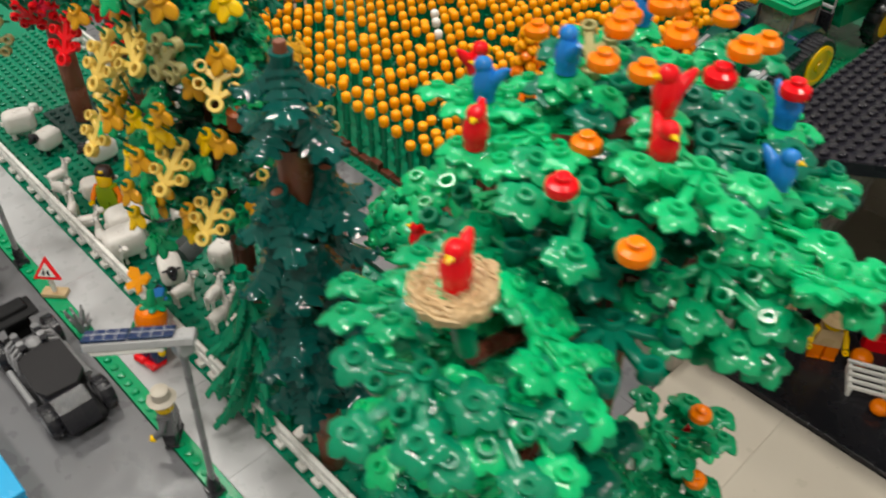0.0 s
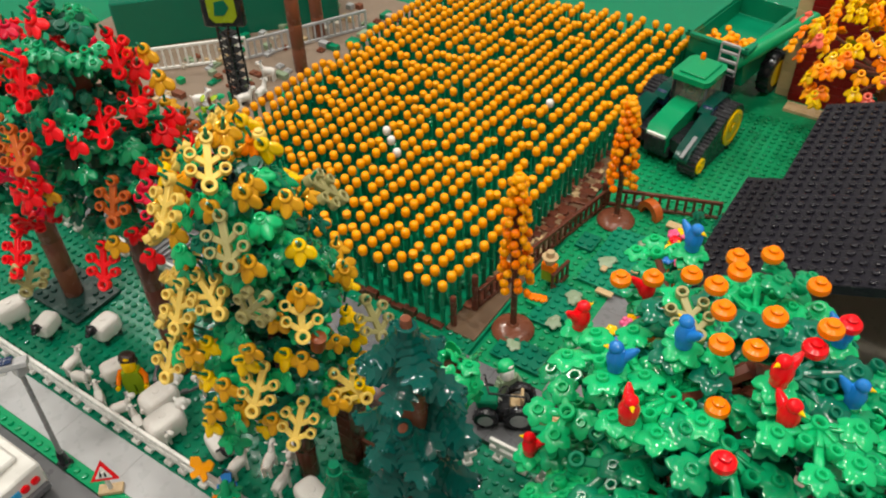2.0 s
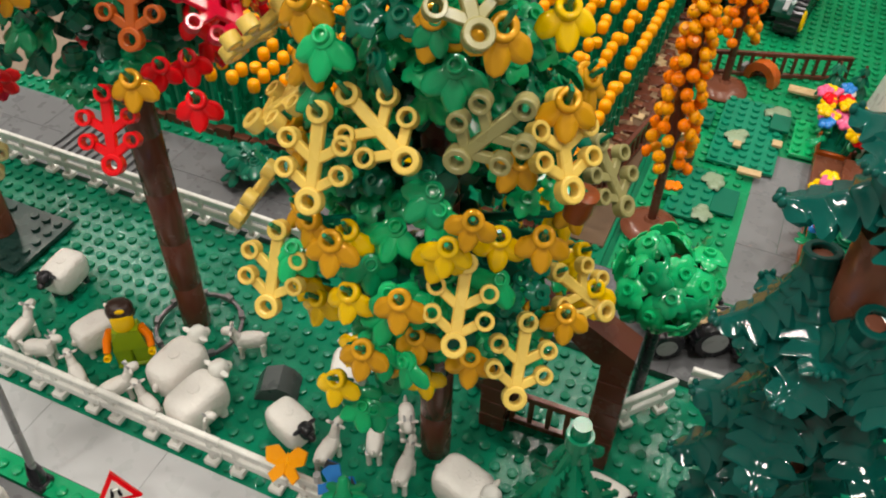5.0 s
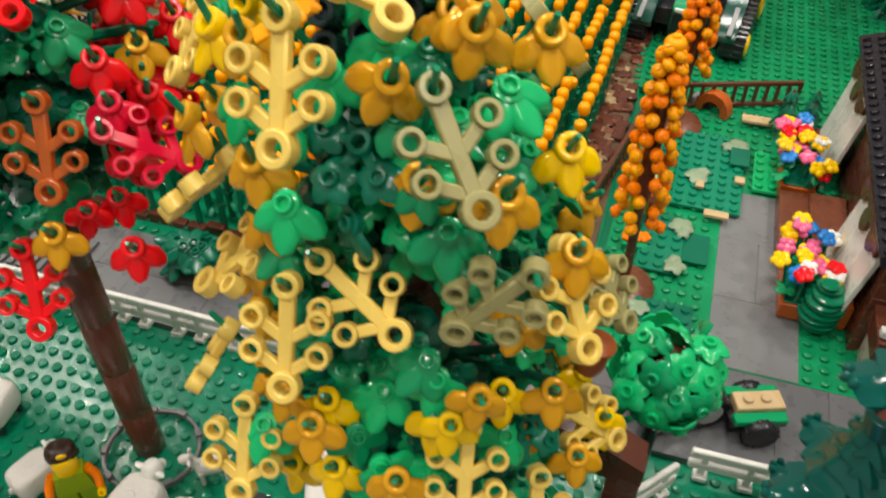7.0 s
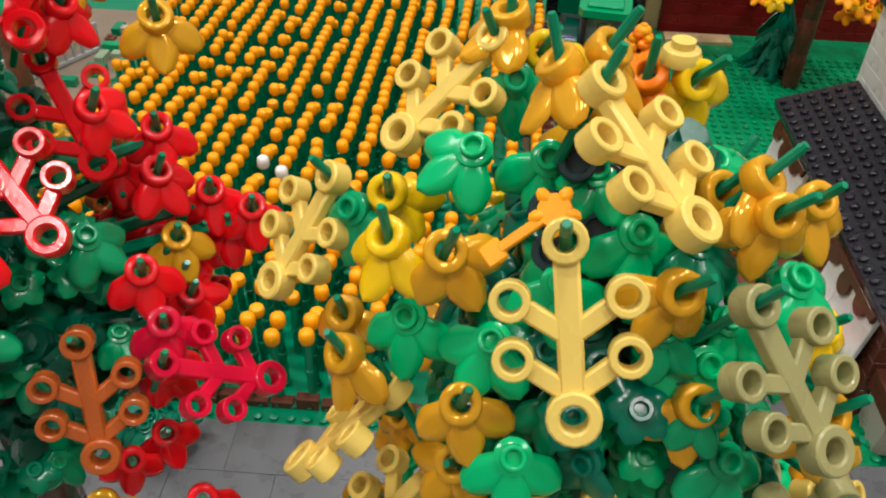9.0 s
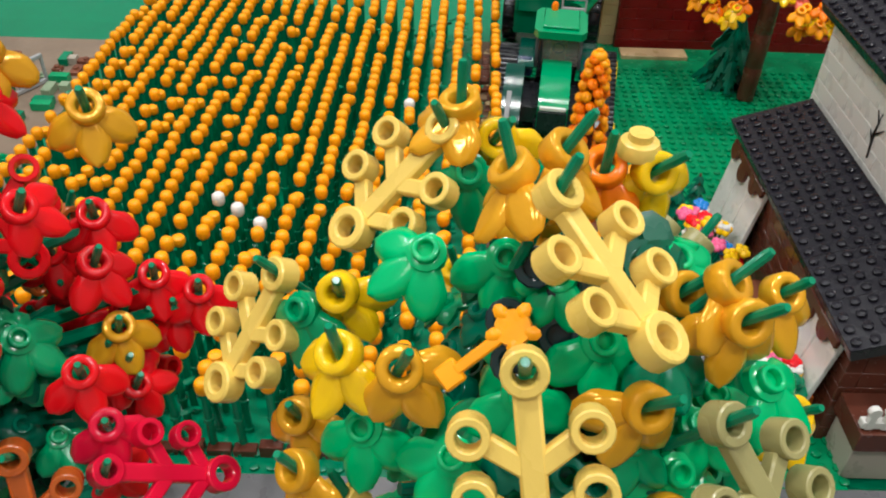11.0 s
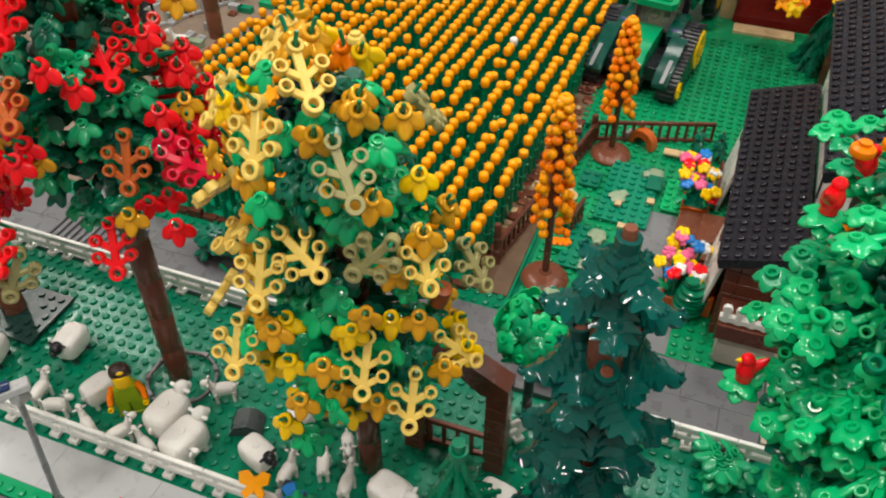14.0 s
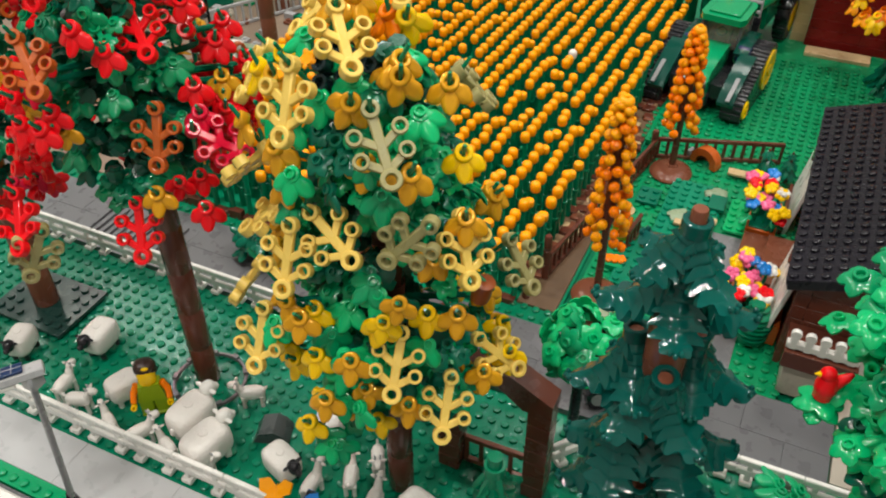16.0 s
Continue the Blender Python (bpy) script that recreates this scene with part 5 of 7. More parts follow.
def shutter(y0, y1):
    """White panel on the porch wall, with scalloped brown edging along its upper part."""
    t = thing("shutter", pose(0.1990, y0, 0.0010, 0, 9, 0), "tall white plastic shutter panel with scalloped brown edging", "shutter", "white shutters")
    w, n = y1 - y0, 3
    for k in range(n):
        part("panel", Mesh().box(-0.0030, w * k / n + 0.0003, 0, -0.0002, w * (k + 1) / n - 0.0003, 0.0600, 0.0005), WHITE, t)
        part("edging", Mesh().lathe([(0.0062, -0.0012), (0.0066, 0.0), (0.0062, 0.0012)], 18, pose(-0.0040, w * (k + 0.75) / n, 0.0560 - 0.004 * (k % 2), 0, 90, 0)), BROWN, t, "round brown edging piece")
    part("edging", Mesh().box(-0.0058, 0.0, 0.0560, -0.0032, w, 0.0612, 0.0006), BROWN, t, "brown top edging")
    part("sill", Mesh().box(-0.0060, -0.0010, 0.0000, -0.0032, w + 0.0010, 0.0060, 0.0006), BROWN, t, "brown sill")


for a, b in ((0.222, 0.280), (0.342, 0.400)):
    shutter(a, b)


for y, z in ((0.335, 0.105), (0.268, 0.100)):
    t = thing("bare_vine", pose(0.2499, y, z), "small bare black toy vine on the pale house wall", "vine", "wall vines")
    part("stem", Mesh().sweep([(-0.0004, 0, -0.014), (-0.0006, 0.002, 0), (-0.0004, 0.001, 0.012)], [0.0006, 0.0008, 0.0004], 6), BLACK, t)
    for k in range(3):
        part("twig", Mesh().sweep([(-0.0005, 0.001, -0.006 + 0.006 * k), (-0.0006, 0.006 * (-1) ** k, 0.000 + 0.006 * k)], [0.0006, 0.0003], 6), BLACK, t)


def porch_picket():
    t = thing("picket_fence", pose(0.2105, 0.1935, 0.0362), "short white round-topped picket fence on the porch deck", "fence")
    part("rail", Mesh().box(0, -0.0012, 0.0010, 0.0380, 0.0030, 0.0052, 0.0004), WHITE, t)
    for i in range(5):
        x = 0.0035 + 0.0077 * i
        part("picket", Mesh().box(x - 0.0022, -0.0014, 0.0, x + 0.0022, 0.0014, 0.0100, 0.0008).lathe([(0.0028, -0.0015), (0.0030, 0.0), (0.0028, 0.0015)], 12, pose(x, 0, 0.0112, 90, 0, 0)), WHITE, t)


porch_picket()

# ---- garden ----
def blossom(mat, r=0.0038):
    m = Mesh()
    for i in range(5):
        a = radians(72 * i)
        m.ball(r * 0.55, r * 0.55, r * 0.46, (r * 0.62 * math.cos(a), r * 0.62 * math.sin(a), 0), 8, 5)
    m.lathe([(r * 0.42, -0.0008), (r * 0.42, 0.0010), (r * 0.25, 0.0015)], 8)
    return m.data("blossom", mat)


BLOSSOM = {c: blossom(c) for c in (YELLOW, RED, PINK, WHITE, BLUE, ORANGE, MARIGOLD)}
STALK = Mesh().sweep([(0, 0, 0), (0.0004, 0, 0.012), (0, 0, 0.0215)], [0.0009, 0.0008, 0.0008], 6).data("stalk", GREEN)


def flower_box(x, y, seed, n=24):
    r = random.Random(seed)
    t = thing("flower_box", pose(x, y, 0.0025), "planter full of red yellow pink white and blue flowers", "planter", "flower planters")
    part("box", Mesh().box(-0.010, -0.020, 0, 0.010, 0.020, 0.0096, 0.0005), RUST, t, "orange-brown planter box")
    part("soil", Mesh().box(-0.0085, -0.0185, 0.0096, 0.0085, 0.0185, 0.0104, 0.0002), GREEN_TEAL, t)
    cols = (YELLOW, PINK, YELLOW, RED, PINK, BLUE, WHITE, YELLOW)
    for i in range(n):
        px, py, h = r.uniform(-0.0165, 0.0130), r.uniform(-0.023, 0.023), r.uniform(0.65, 1.15)
        put("stalk", STALK, Matrix.Translation((px * 0.6, py * 0.8, 0.0096)) @ pose(0, 0, 0, -py * 500, px * 700, 0) @ Matrix.Diagonal((1, 1, h, 1)), t)
        put("blossom", BLOSSOM[cols[i % 8]], pose(px, py, 0.0096 + 0.0205 * h, r.uniform(-10, 30), r.uniform(-30, 10), r.uniform(0, 70)) @ Matrix.Scale(1.2, 4), t)
    for i in range(7):
        put("leaf", LEAF_STUD[GREEN_MID], pose(r.uniform(-0.010, 0.010), r.uniform(-0.020, 0.020), 0.017 + r.uniform(0, 0.006), r.uniform(-25, 25), r.uniform(-30, 30), r.uniform(0, 360)) @ Matrix.Scale(0.7, 4), t)
    return t


flower_box(0.1820, 0.3460, 1)
flower_box(0.1840, 0.2470, 2)


def round_bush(x, y, z, r, h, mat, label):
    t = thing("clipped_bush", pose(x, y, z), label, "bush")
    m = Mesh()
    n = 9
    for i in range(n):
        s = i / n
        q = r * math.sin(math.pi * (0.30 + 0.66 * s)) ** 0.8
        m.lathe([(q * 0.80, h * s), (q, h * (s + 0.35 / n)), (q, h * (s + 0.7 / n)), (q * 0.76, h * (s + 1 / n))], 16, pose(0, 0, 0, 3 * math.sin(i * 2.1), 3 * math.cos(i * 1.7), 20 * i))
    part("foliage", m, mat, t)
    return t


round_bush(0.1930, 0.2270, 0.004, 0.0105, 0.030, GREEN, "small clipped dark green bush with ringed foliage")
t = thing("planter_block", pose(0.1995, 0.2390, 0.0025), "orange-brown block behind the clipped bush", "planter")
part("box", Mesh().box(-0.0125, -0.0120, 0, 0.0080, 0.0060, 0.0160, 0.0005), RUST, t)


def bud(mat):
    return Mesh().lathe([(0.0014, -0.0022), (0.0030, -0.0018), (0.0040, -0.0004), (0.0040, 0.0012), (0.0030, 0.0026), (0.0016, 0.0030), (0.0015, 0.0038)], 12).data("blossom", mat, 60)


BUD = {c: bud(c) for c in (ORANGE, MARIGOLD)}


def cone_tree(x, y, h, seed, label):
    """Slim stem on a round brown foot, studded with small orange blossoms."""
    r = random.Random(seed)
    t = thing("blossom_tree", pose(x, y, 0.0020), label, "tree", "orange cone trees")
    part("foot", Mesh().lathe([(0.0160, 0), (0.0165, 0.0010), (0.0150, 0.0036), (0.0100, 0.0058), (0.0045, 0.0070), (0.0034, 0.0085)], 28), NUT, t, "glossy round brown foot")
    part("stem", Mesh().lathe([(0.0026, 0.006), (0.0024, h * 0.4), (0.0040, h * 0.45), (0.0034, h * 0.75), (0.0026, h - 0.003)], 12), BROWN, t)
    n = 76
    for i in range(n):
        s = i / (n - 1)
        z = h * (0.33 + 0.67 * s)
        q = 0.0082 * (1 - s) ** 0.6 + 0.0028
        a = i * 2.399 + r.uniform(-0.3, 0.3)
        c = r.choice((ORANGE, ORANGE, MARIGOLD, MARIGOLD))
        m = pose(q * math.cos(a), q * math.sin(a), z, 0, 0, math.degrees(a)) @ pose(0, 0, 0, r.uniform(-20, 20), 78 - 50 * s * s, r.uniform(0, 70)) @ Matrix.Scale(0.86, 4)
        put("blossom", BUD[c], m, t)
    put("blossom", BUD[MARIGOLD], pose(0, 0, h + 0.001) @ Matrix.Scale(1.2, 4), t)
    return t


cone_tree(0.0956, 0.2250, 0.1440, 1, "slim toy tree covered in small orange blossoms on a brown foot")
cone_tree(0.1070, 0.3850, 0.1180, 2, "slim toy tree covered in small orange blossoms on a brown foot")

rng = random.Random(31)
PATCH = plastic("sea_green_plastic", (0.002, 0.205, 0.112), 0.2, shine=0.4, ripple=0.00035)
plates = ((0.1320, 0.3380, 0.0400, 0.0760, PATCH), (0.1650, 0.3470, 0.0150, 0.0400, GREEN_BRIGHT), (0.1110, 0.2640, 0.0240, 0.0480, PATCH), (0.1130, 0.2060, 0.0400, 0.0240, GREEN_TEAL), (0.1000, 0.3450, 0.0160, 0.0200, GREEN_TEAL))
for number, (px, py, w, d, c) in enumerate(plates):
    k = Mesh().box(-w / 2, -d / 2, 0, w / 2, d / 2, 0.0022, 0.0003)
    nx, ny = max(1, round(w / S)), max(1, round(d / S))
    for i in range(nx):
        for j in range(ny):
            k.stud((i - (nx - 1) / 2) * w / nx, (j - (ny - 1) / 2) * d / ny, 0.0022)
    tagged(part("garden_plate", k, c, m=pose(px, py, 0.0024 + 0.00013 * number)), "flat studded green toy plate laid in the garden", "plate", "garden plates")
for number, (px, py, w, d, c) in enumerate(((0.1487, 0.3530, 0.0120, 0.0180, GREEN_TEAL), (0.1300, 0.2640, 0.0140, 0.0240, GREEN_TEAL), (0.1579, 0.4004, 0.0200, 0.0080, TAN), (0.1385, 0.2950, 0.0140, 0.0056, TAN), (0.1496, 0.3290, 0.0060, 0.0060, TAN), (0.1270, 0.3180, 0.0050, 0.0060, TAN))):
    z = 0.0062 if 0.30 < py < 0.37 else 0.0046 if py > 0.29 else 0.0026
    tagged(part("garden_tile", Mesh().box(-w / 2, -d / 2, 0, w / 2, d / 2, 0.0020, 0.0003), c, m=pose(px, py, z + 0.00011 * number)), "small smooth toy tile laid in the garden", "tile", "garden tiles")
leaf_patch = Mesh()
pad(leaf_patch, 0, 0, 0.0080, 5, 0.3, False)
pad(leaf_patch, 0.0060, 0.0040, 0.0050, 5, 1.1, False)
LEAF_PATCH = leaf_patch.data("leaf_patch", SAGE, 45)
for px, py, turn, k in ((0.1247, 0.3274, 20, 0.80), (0.1470, 0.3660, 170, 0.85), (0.1203, 0.2780, 250, 0.80), (0.1200, 0.2440, 60, 0.70), (0.1060, 0.2080, 120, 0.60)):
    tagged(put("leaf_patch", LEAF_PATCH, pose(px, py, 0.0076, 0, 0, turn) @ Matrix.Scale(k, 4)), "pale grey-green leaf piece lying on the garden plates", "leaf piece", "garden leaf pieces")


def sapling(x, y, h, seed):
    """Tiny fir: a thin stem with three whorls of short drooping fronds."""
    r = random.Random(seed)
    t = thing("small_fir", pose(x, y, 0.0024), "tiny dark green toy fir by the garden fence", "tree", "garden firs")
    part("stem", Mesh().lathe([(0.0016, 0), (0.0016, h * 0.7), (0.0008, h * 0.98)], 10), BROWN, t)
    for k in range(3):
        for i in range(6):
            size = h * (0.36 - 0.08 * k)
            put("frond", SAPLING_FROND, pose(0, 0, h * (0.50 + 0.22 * k), 0, 0, 60 * i + 30 * k + r.uniform(-8, 8)) @ pose(0, 0, 0, r.gauss(0, 6), 22 + r.gauss(0, 5), 0) @ Matrix.Scale(size, 4), t)


SAPLING_FROND = frond(GREEN_TEAL)
sapling(0.1732, 0.3954, 0.0340, 21)
sapling(0.1900, 0.4080, 0.0280, 22)

t = thing("scarecrow", pose(0.0950, 0.2830, 0.0020), "small scarecrow in lime and orange clothes", "scarecrow")
part("body", Mesh().box(-0.006, -0.003, 0.006, 0.006, 0.003, 0.019, 0.0006), LIME, t)
part("jacket", Mesh().box(-0.0062, -0.0034, 0.016, 0.0062, 0.0034, 0.024, 0.0008), ORANGE, t)
part("pole", Mesh().lathe([(0.0015, 0), (0.0015, 0.030)], 8, Matrix.Translation((0, 0.0045, 0))), BROWN, t)
part("hat", Mesh().lathe([(0.0065, 0.030), (0.0065, 0.031), (0.0036, 0.0315), (0.0030, 0.036)], 14), TAN, t)
part("head", Mesh().lathe([(0.0036, 0.024), (0.0045, 0.026), (0.0045, 0.029), (0.0036, 0.0305)], 14), TAN, t)
picket_row("brown_fence", 0.1010, 0.2760, 0.1040, 0.2990, 0.0190, BROWN, "short brown spindle fence piece beside the scarecrow", z=0.0024)
t = thing("pumpkin_row", pose(0.0960, 0.2600, 0.0020), "small orange blossoms on a low green plate", "flower")
part("plate", Mesh().box(-0.006, -0.006, 0, 0.008, 0.006, 0.0040, 0.0003), GREEN_MID, t)
for i in range(3):
    put("blossom", BLOSSOM[ORANGE], pose(-0.003 + 0.004 * i, 0.001 * i, 0.0050), t)

t = thing("garden_arch", pose(0.1290, 0.4080, 0.0022, 0, 0, -25), "small rust-brown toy arch in the garden corner", "arch")
prof = [(-0.012, 0), (-0.007, 0)] + [(0.007 * math.cos(radians(a)), 0.001 + 0.008 * math.sin(radians(a))) for a in range(180, -1, -30)] + [(0.007, 0), (0.012, 0)] + [(0.012 * math.cos(radians(a)), 0.003 + 0.012 * math.sin(radians(a))) for a in range(0, 181, 30)]
part("arch", Mesh().prism(prof, -0.004, 0.004, pose(0, 0, 0, 90, 0, 0)), RUST, t)
part("block", Mesh().box(-0.016, -0.004, 0, -0.0125, 0.004, 0.007, 0.0004), MIDGREY, t)

# ---- topiary ball ----
t = thing("ball_tree", pose(0.1175, 0.1035, 0.0017), "clipped ball tree with bright green leaves on a black stem", "tree")
part("stem", Mesh().lathe([(0.0030, 0), (0.0030, 0.062), (0.0020, 0.066)], 12), BLACK, t, "black stem")
part("core", Mesh().ball(0.0125, 0.0125, 0.0125, (0, 0, 0.081)), BROWN, t)
rng = random.Random(17)
for i in range(34):
    s = -1 + 2 * (i + 0.5) / 34
    a, q = i * 2.39996, math.sqrt(max(0, 1 - s * s))
    out = Vector((q * math.cos(a), q * math.sin(a), s))
    p = Vector((0, 0, 0.081)) + out * rng.uniform(0.0160, 0.0195)
    put("leaf", PAD[rng.choice((GREEN_BRIGHT, GREEN_BRIGHT, GREEN_MID))], frame_from(p, p + Vector((rng.gauss(0, 1), rng.gauss(0, 1), rng.gauss(-0.5, 1))), out + Vector((rng.gauss(0, 0.24), rng.gauss(0, 0.24), rng.gauss(0, 0.24)))) @ Matrix.Scale(1.02, 4), t)

# ---- brown gateway ----
t = thing("gateway", pose(0.0630, 0.0705, 0.0017), "brown toy brick gateway with a peaked top", "gateway")
for x in (0.0, 0.0466):
    for k in range(7):
        part("brick", Mesh().box(x - 0.0058, -0.0058, 0.0096 * k + 0.0001, x + 0.0058, 0.0058, 0.0096 * k + 0.0095, 0.0004), BROWN, t)
for sgn, x in ((1, 0.0), (-1, 0.0466)):
    part("slope_brick", Mesh().prism([(-0.0060, 0), (0.0085, 0), (0.0235, 0.0125), (0.0235, 0.0215), (0.0140, 0.0195), (-0.0060, 0.0085)], -0.0062, 0.0062,
                                     pose(x, 0, 0.0672, 90, 0, 0) @ Matrix.Diagonal((sgn, 1, 1, 1))), BROWN, t)
picket_row("brown_gate", 0.0690, 0.0730, 0.1040, 0.0740, 0.0210, NUT, "low brown spindle gate inside the gateway")
t = thing("tree_stump", pose(0.0520, 0.0890, 0.0017), "square brown post behind the yellow tree", "post")
part("post", trunk_mesh(0.0070, 0.090), BROWN, t)

# ---- ride-on mower with a trailer ----
def wheel(parent, x, y, z, r, w, rim, name="wheel"):
    g = put(name, Mesh().lathe([(r * 0.60, -w / 2), (r * 0.92, -w / 2), (r, -w / 2 * 0.6), (r, w / 2 * 0.6), (r * 0.92, w / 2), (r * 0.60, w / 2)], 24).data("wheel", BLACK), pose(x, y, z, 0, 90, 0), parent)
    put("rim", Mesh().lathe([(r * 0.62, -w / 2 * 1.04), (r * 0.62, -w / 2 * 0.5), (r * 0.40, -w / 2 * 0.3), (r * 0.40, w / 2 * 0.3), (r * 0.62, w / 2 * 0.5), (r * 0.62, w / 2 * 1.04)], 20).data("rim", rim), I4, g)
    tread = Mesh()
    for i in range(14):
        tread.box(r * 0.97, -r * 0.055, -w / 2 * 0.9, r * 1.05, r * 0.055, w / 2 * 0.9, 0.0002, pose(0, 0, 0, 0, 0, 360 * i / 14))
    tagged(put("tread", tread.data("tread", BLACK), I4, g), kind="stuff")
    return g


t = thing("mower", pose(0.1290, 0.1540, 0.0006, 0, 0, 28), "green toy ride-on mower with black wheels on the lane", "mower")
part("body", Mesh().box(-0.018, -0.007, 0.006, 0.016, 0.007, 0.013, 0.001), BLACK, t)
part("bonnet", Mesh().box(-0.019, -0.0075, 0.013, -0.004, 0.0075, 0.0215, 0.0012), GREEN, t)
part("seat", Mesh().box(0.004, -0.0055, 0.013, 0.013, 0.0055, 0.0165, 0.0008).box(0.011, -0.0055, 0.0165, 0.0135, 0.0055, 0.024, 0.0008), TAN, t)
part("steering_wheel", Mesh().tube(0.0042, 0.0030, 0, 0.0010, 14, pose(0.000, 0, 0.0255, 0, -35, 0)), BLACK, t)
part("roll_bar", Mesh().sweep([(0.014, -0.008, 0.010), (0.014, -0.008, 0.030), (-0.010, -0.008, 0.032), (-0.014, 0.008, 0.032)], [0.0009] * 4, 7), BLACK, t)
for x, y, r in ((-0.012, -0.0105, 0.0085), (-0.012, 0.0105, 0.0085), (0.011, -0.0105, 0.0105), (0.011, 0.0105, 0.0105)):
    w = wheel(t, x, y, r, r, 0.0060, GREY)
    w.matrix_basis = pose(x, y, r, 90, 0, 0)
t = thing("mower_trailer", pose(0.1640, 0.1560, 0.0006, 0, 0, 20), "small toy cart with tan and green plates", "trailer")
part("bed", Mesh().box(-0.013, -0.008, 0.008, 0.013, 0.008, 0.0115, 0.0005), BLACK, t)
part("side_plate", Mesh().box(-0.012, -0.0095, 0.0115, 0.012, -0.0040, 0.0150, 0.0005), GREEN_MID, t)
part("side_plate", Mesh().box(-0.012, 0.0060, 0.0115, 0.012, 0.0110, 0.0150, 0.0005), GREEN_MID, t)
part("load", Mesh().box(-0.010, -0.0040, 0.0115, 0.012, 0.0060, 0.0172, 0.0005).stud(-0.004, 0.001, 0.0172).stud(0.004, 0.001, 0.0172), TAN, t)
for y in (-0.0110, 0.0110):
    w = wheel(t, 0.0, y, 0.0080, 0.0080, 0.0050, BLACK)
    w.matrix_basis = pose(0, y, 0.0080, 90, 0, 0)

# ---- tractor yard ----
FENDER = plastic("dark_fender_plastic", (0.001, 0.060, 0.042), 0.16)
t = thing("tractor", pose(0.1040, 0.5180, 0.0029, 0, 0, -7.5), "green toy tractor with black crawler tracks and yellow hubs", "tractor")
part("bonnet", Mesh().prism([(-0.036, 0.014), (0.020, 0.016), (0.020, 0.0420), (0.004, 0.0425), (-0.030, 0.0370), (-0.036, 0.0310)], -0.0110, 0.0110, pose(0, 0, 0, 90, 0, 90)), GREEN_MID, t)
part("grille", Mesh().box(-0.0105, -0.0376, 0.012, 0.0105, -0.0358, 0.028, 0.0005), BLACK, t)
part("headlight", Mesh().box(-0.0095, -0.0374, 0.0285, 0.0095, -0.0340, 0.0315, 0.0005), WHITE, t)
part("chassis", Mesh().box(-0.0130, -0.033, 0.006, 0.0130, 0.062, 0.018, 0.001), BLACK, t)
part("axle", Mesh().sweep([(-0.030, 0.024, 0.018), (0.030, 0.024, 0.018)], [0.0050, 0.0050], 10), BLACK, t)
part("cab_floor", Mesh().box(-0.0150, 0.0200, 0.0180, 0.0150, 0.0540, 0.0370, 0.0010), BLACK, t)
part("cab_glass", Mesh().box(-0.0165, 0.0185, 0.0370, 0.0165, 0.0530, 0.0615, 0.001), CLEAR, t)
for x in (-0.0165, 0.0165):
    for y in (0.0180, 0.0535):
        part("cab_post", Mesh().box(x - 0.0011, y - 0.0011, 0.036, x + 0.0011, y + 0.0011, 0.0620, 0.0003), DARKGREY, t)
part("cab_roof", Mesh().prism([(-0.016, 0.0120), (0.016, 0.0120), (0.0195, 0.0170), (0.0195, 0.0500), (0.016, 0.0570), (-0.016, 0.0570), (-0.0195, 0.0500), (-0.0195, 0.0170)], 0.0615, 0.0670)
     .box(-0.0135, 0.0180, 0.0668, 0.0135, 0.0520, 0.0692, 0.0010), GREEN_MID, t, "bright green cab roof")
part("beacon", Mesh().lathe([(0.0026, 0.0692), (0.0026, 0.0735), (0.0016, 0.0750)], 12, Matrix.Translation((-0.006, 0.0500, 0))), ORANGE, t, "orange beacon")
part("driver_seat", Mesh().box(-0.006, 0.030, 0.037, 0.006, 0.043, 0.051, 0.001), TAN, t)
part("steering_wheel", Mesh().tube(0.0050, 0.0038, 0, 0.0012, 16, pose(0, 0.0245, 0.0500, 40, 0, 0)), BLACK, t)
part("exhaust", Mesh().lathe([(0.0016, 0.030), (0.0016, 0.058), (0.0013, 0.060)], 10, Matrix.Translation((-0.0135, 0.0130, 0))), BLACK, t, "black exhaust pipe")
for sx in (-1, 1):
    part("fuel_tank", Mesh().box(min(sx * 0.0180, sx * 0.0300), 0.0100, 0.0300, max(sx * 0.0180, sx * 0.0300), 0.0290, 0.0460, 0.0018), NAVY, t, "navy blue box beside the cab")
    part("rear_fender", Mesh().prism([(0.006, 0.0420), (0.016, 0.0470), (0.042, 0.0470), (0.053, 0.0400), (0.053, 0.0425), (0.043, 0.0500), (0.015, 0.0500), (0.005, 0.0445)], -0.0060, 0.0060, pose(sx * 0.0235, 0, -0.0030, 90, 0, 90)), FENDER, t)
TRACK = [(-0.0300 + 0.0110 * math.cos(radians(a)), 0.0112 + 0.0110 * math.sin(radians(a))) for a in range(270, 105, -24)] + [(0.0290 + 0.0225 * math.cos(radians(a)), 0.0227 + 0.0225 * math.sin(radians(a))) for a in range(114, -91, -24)]
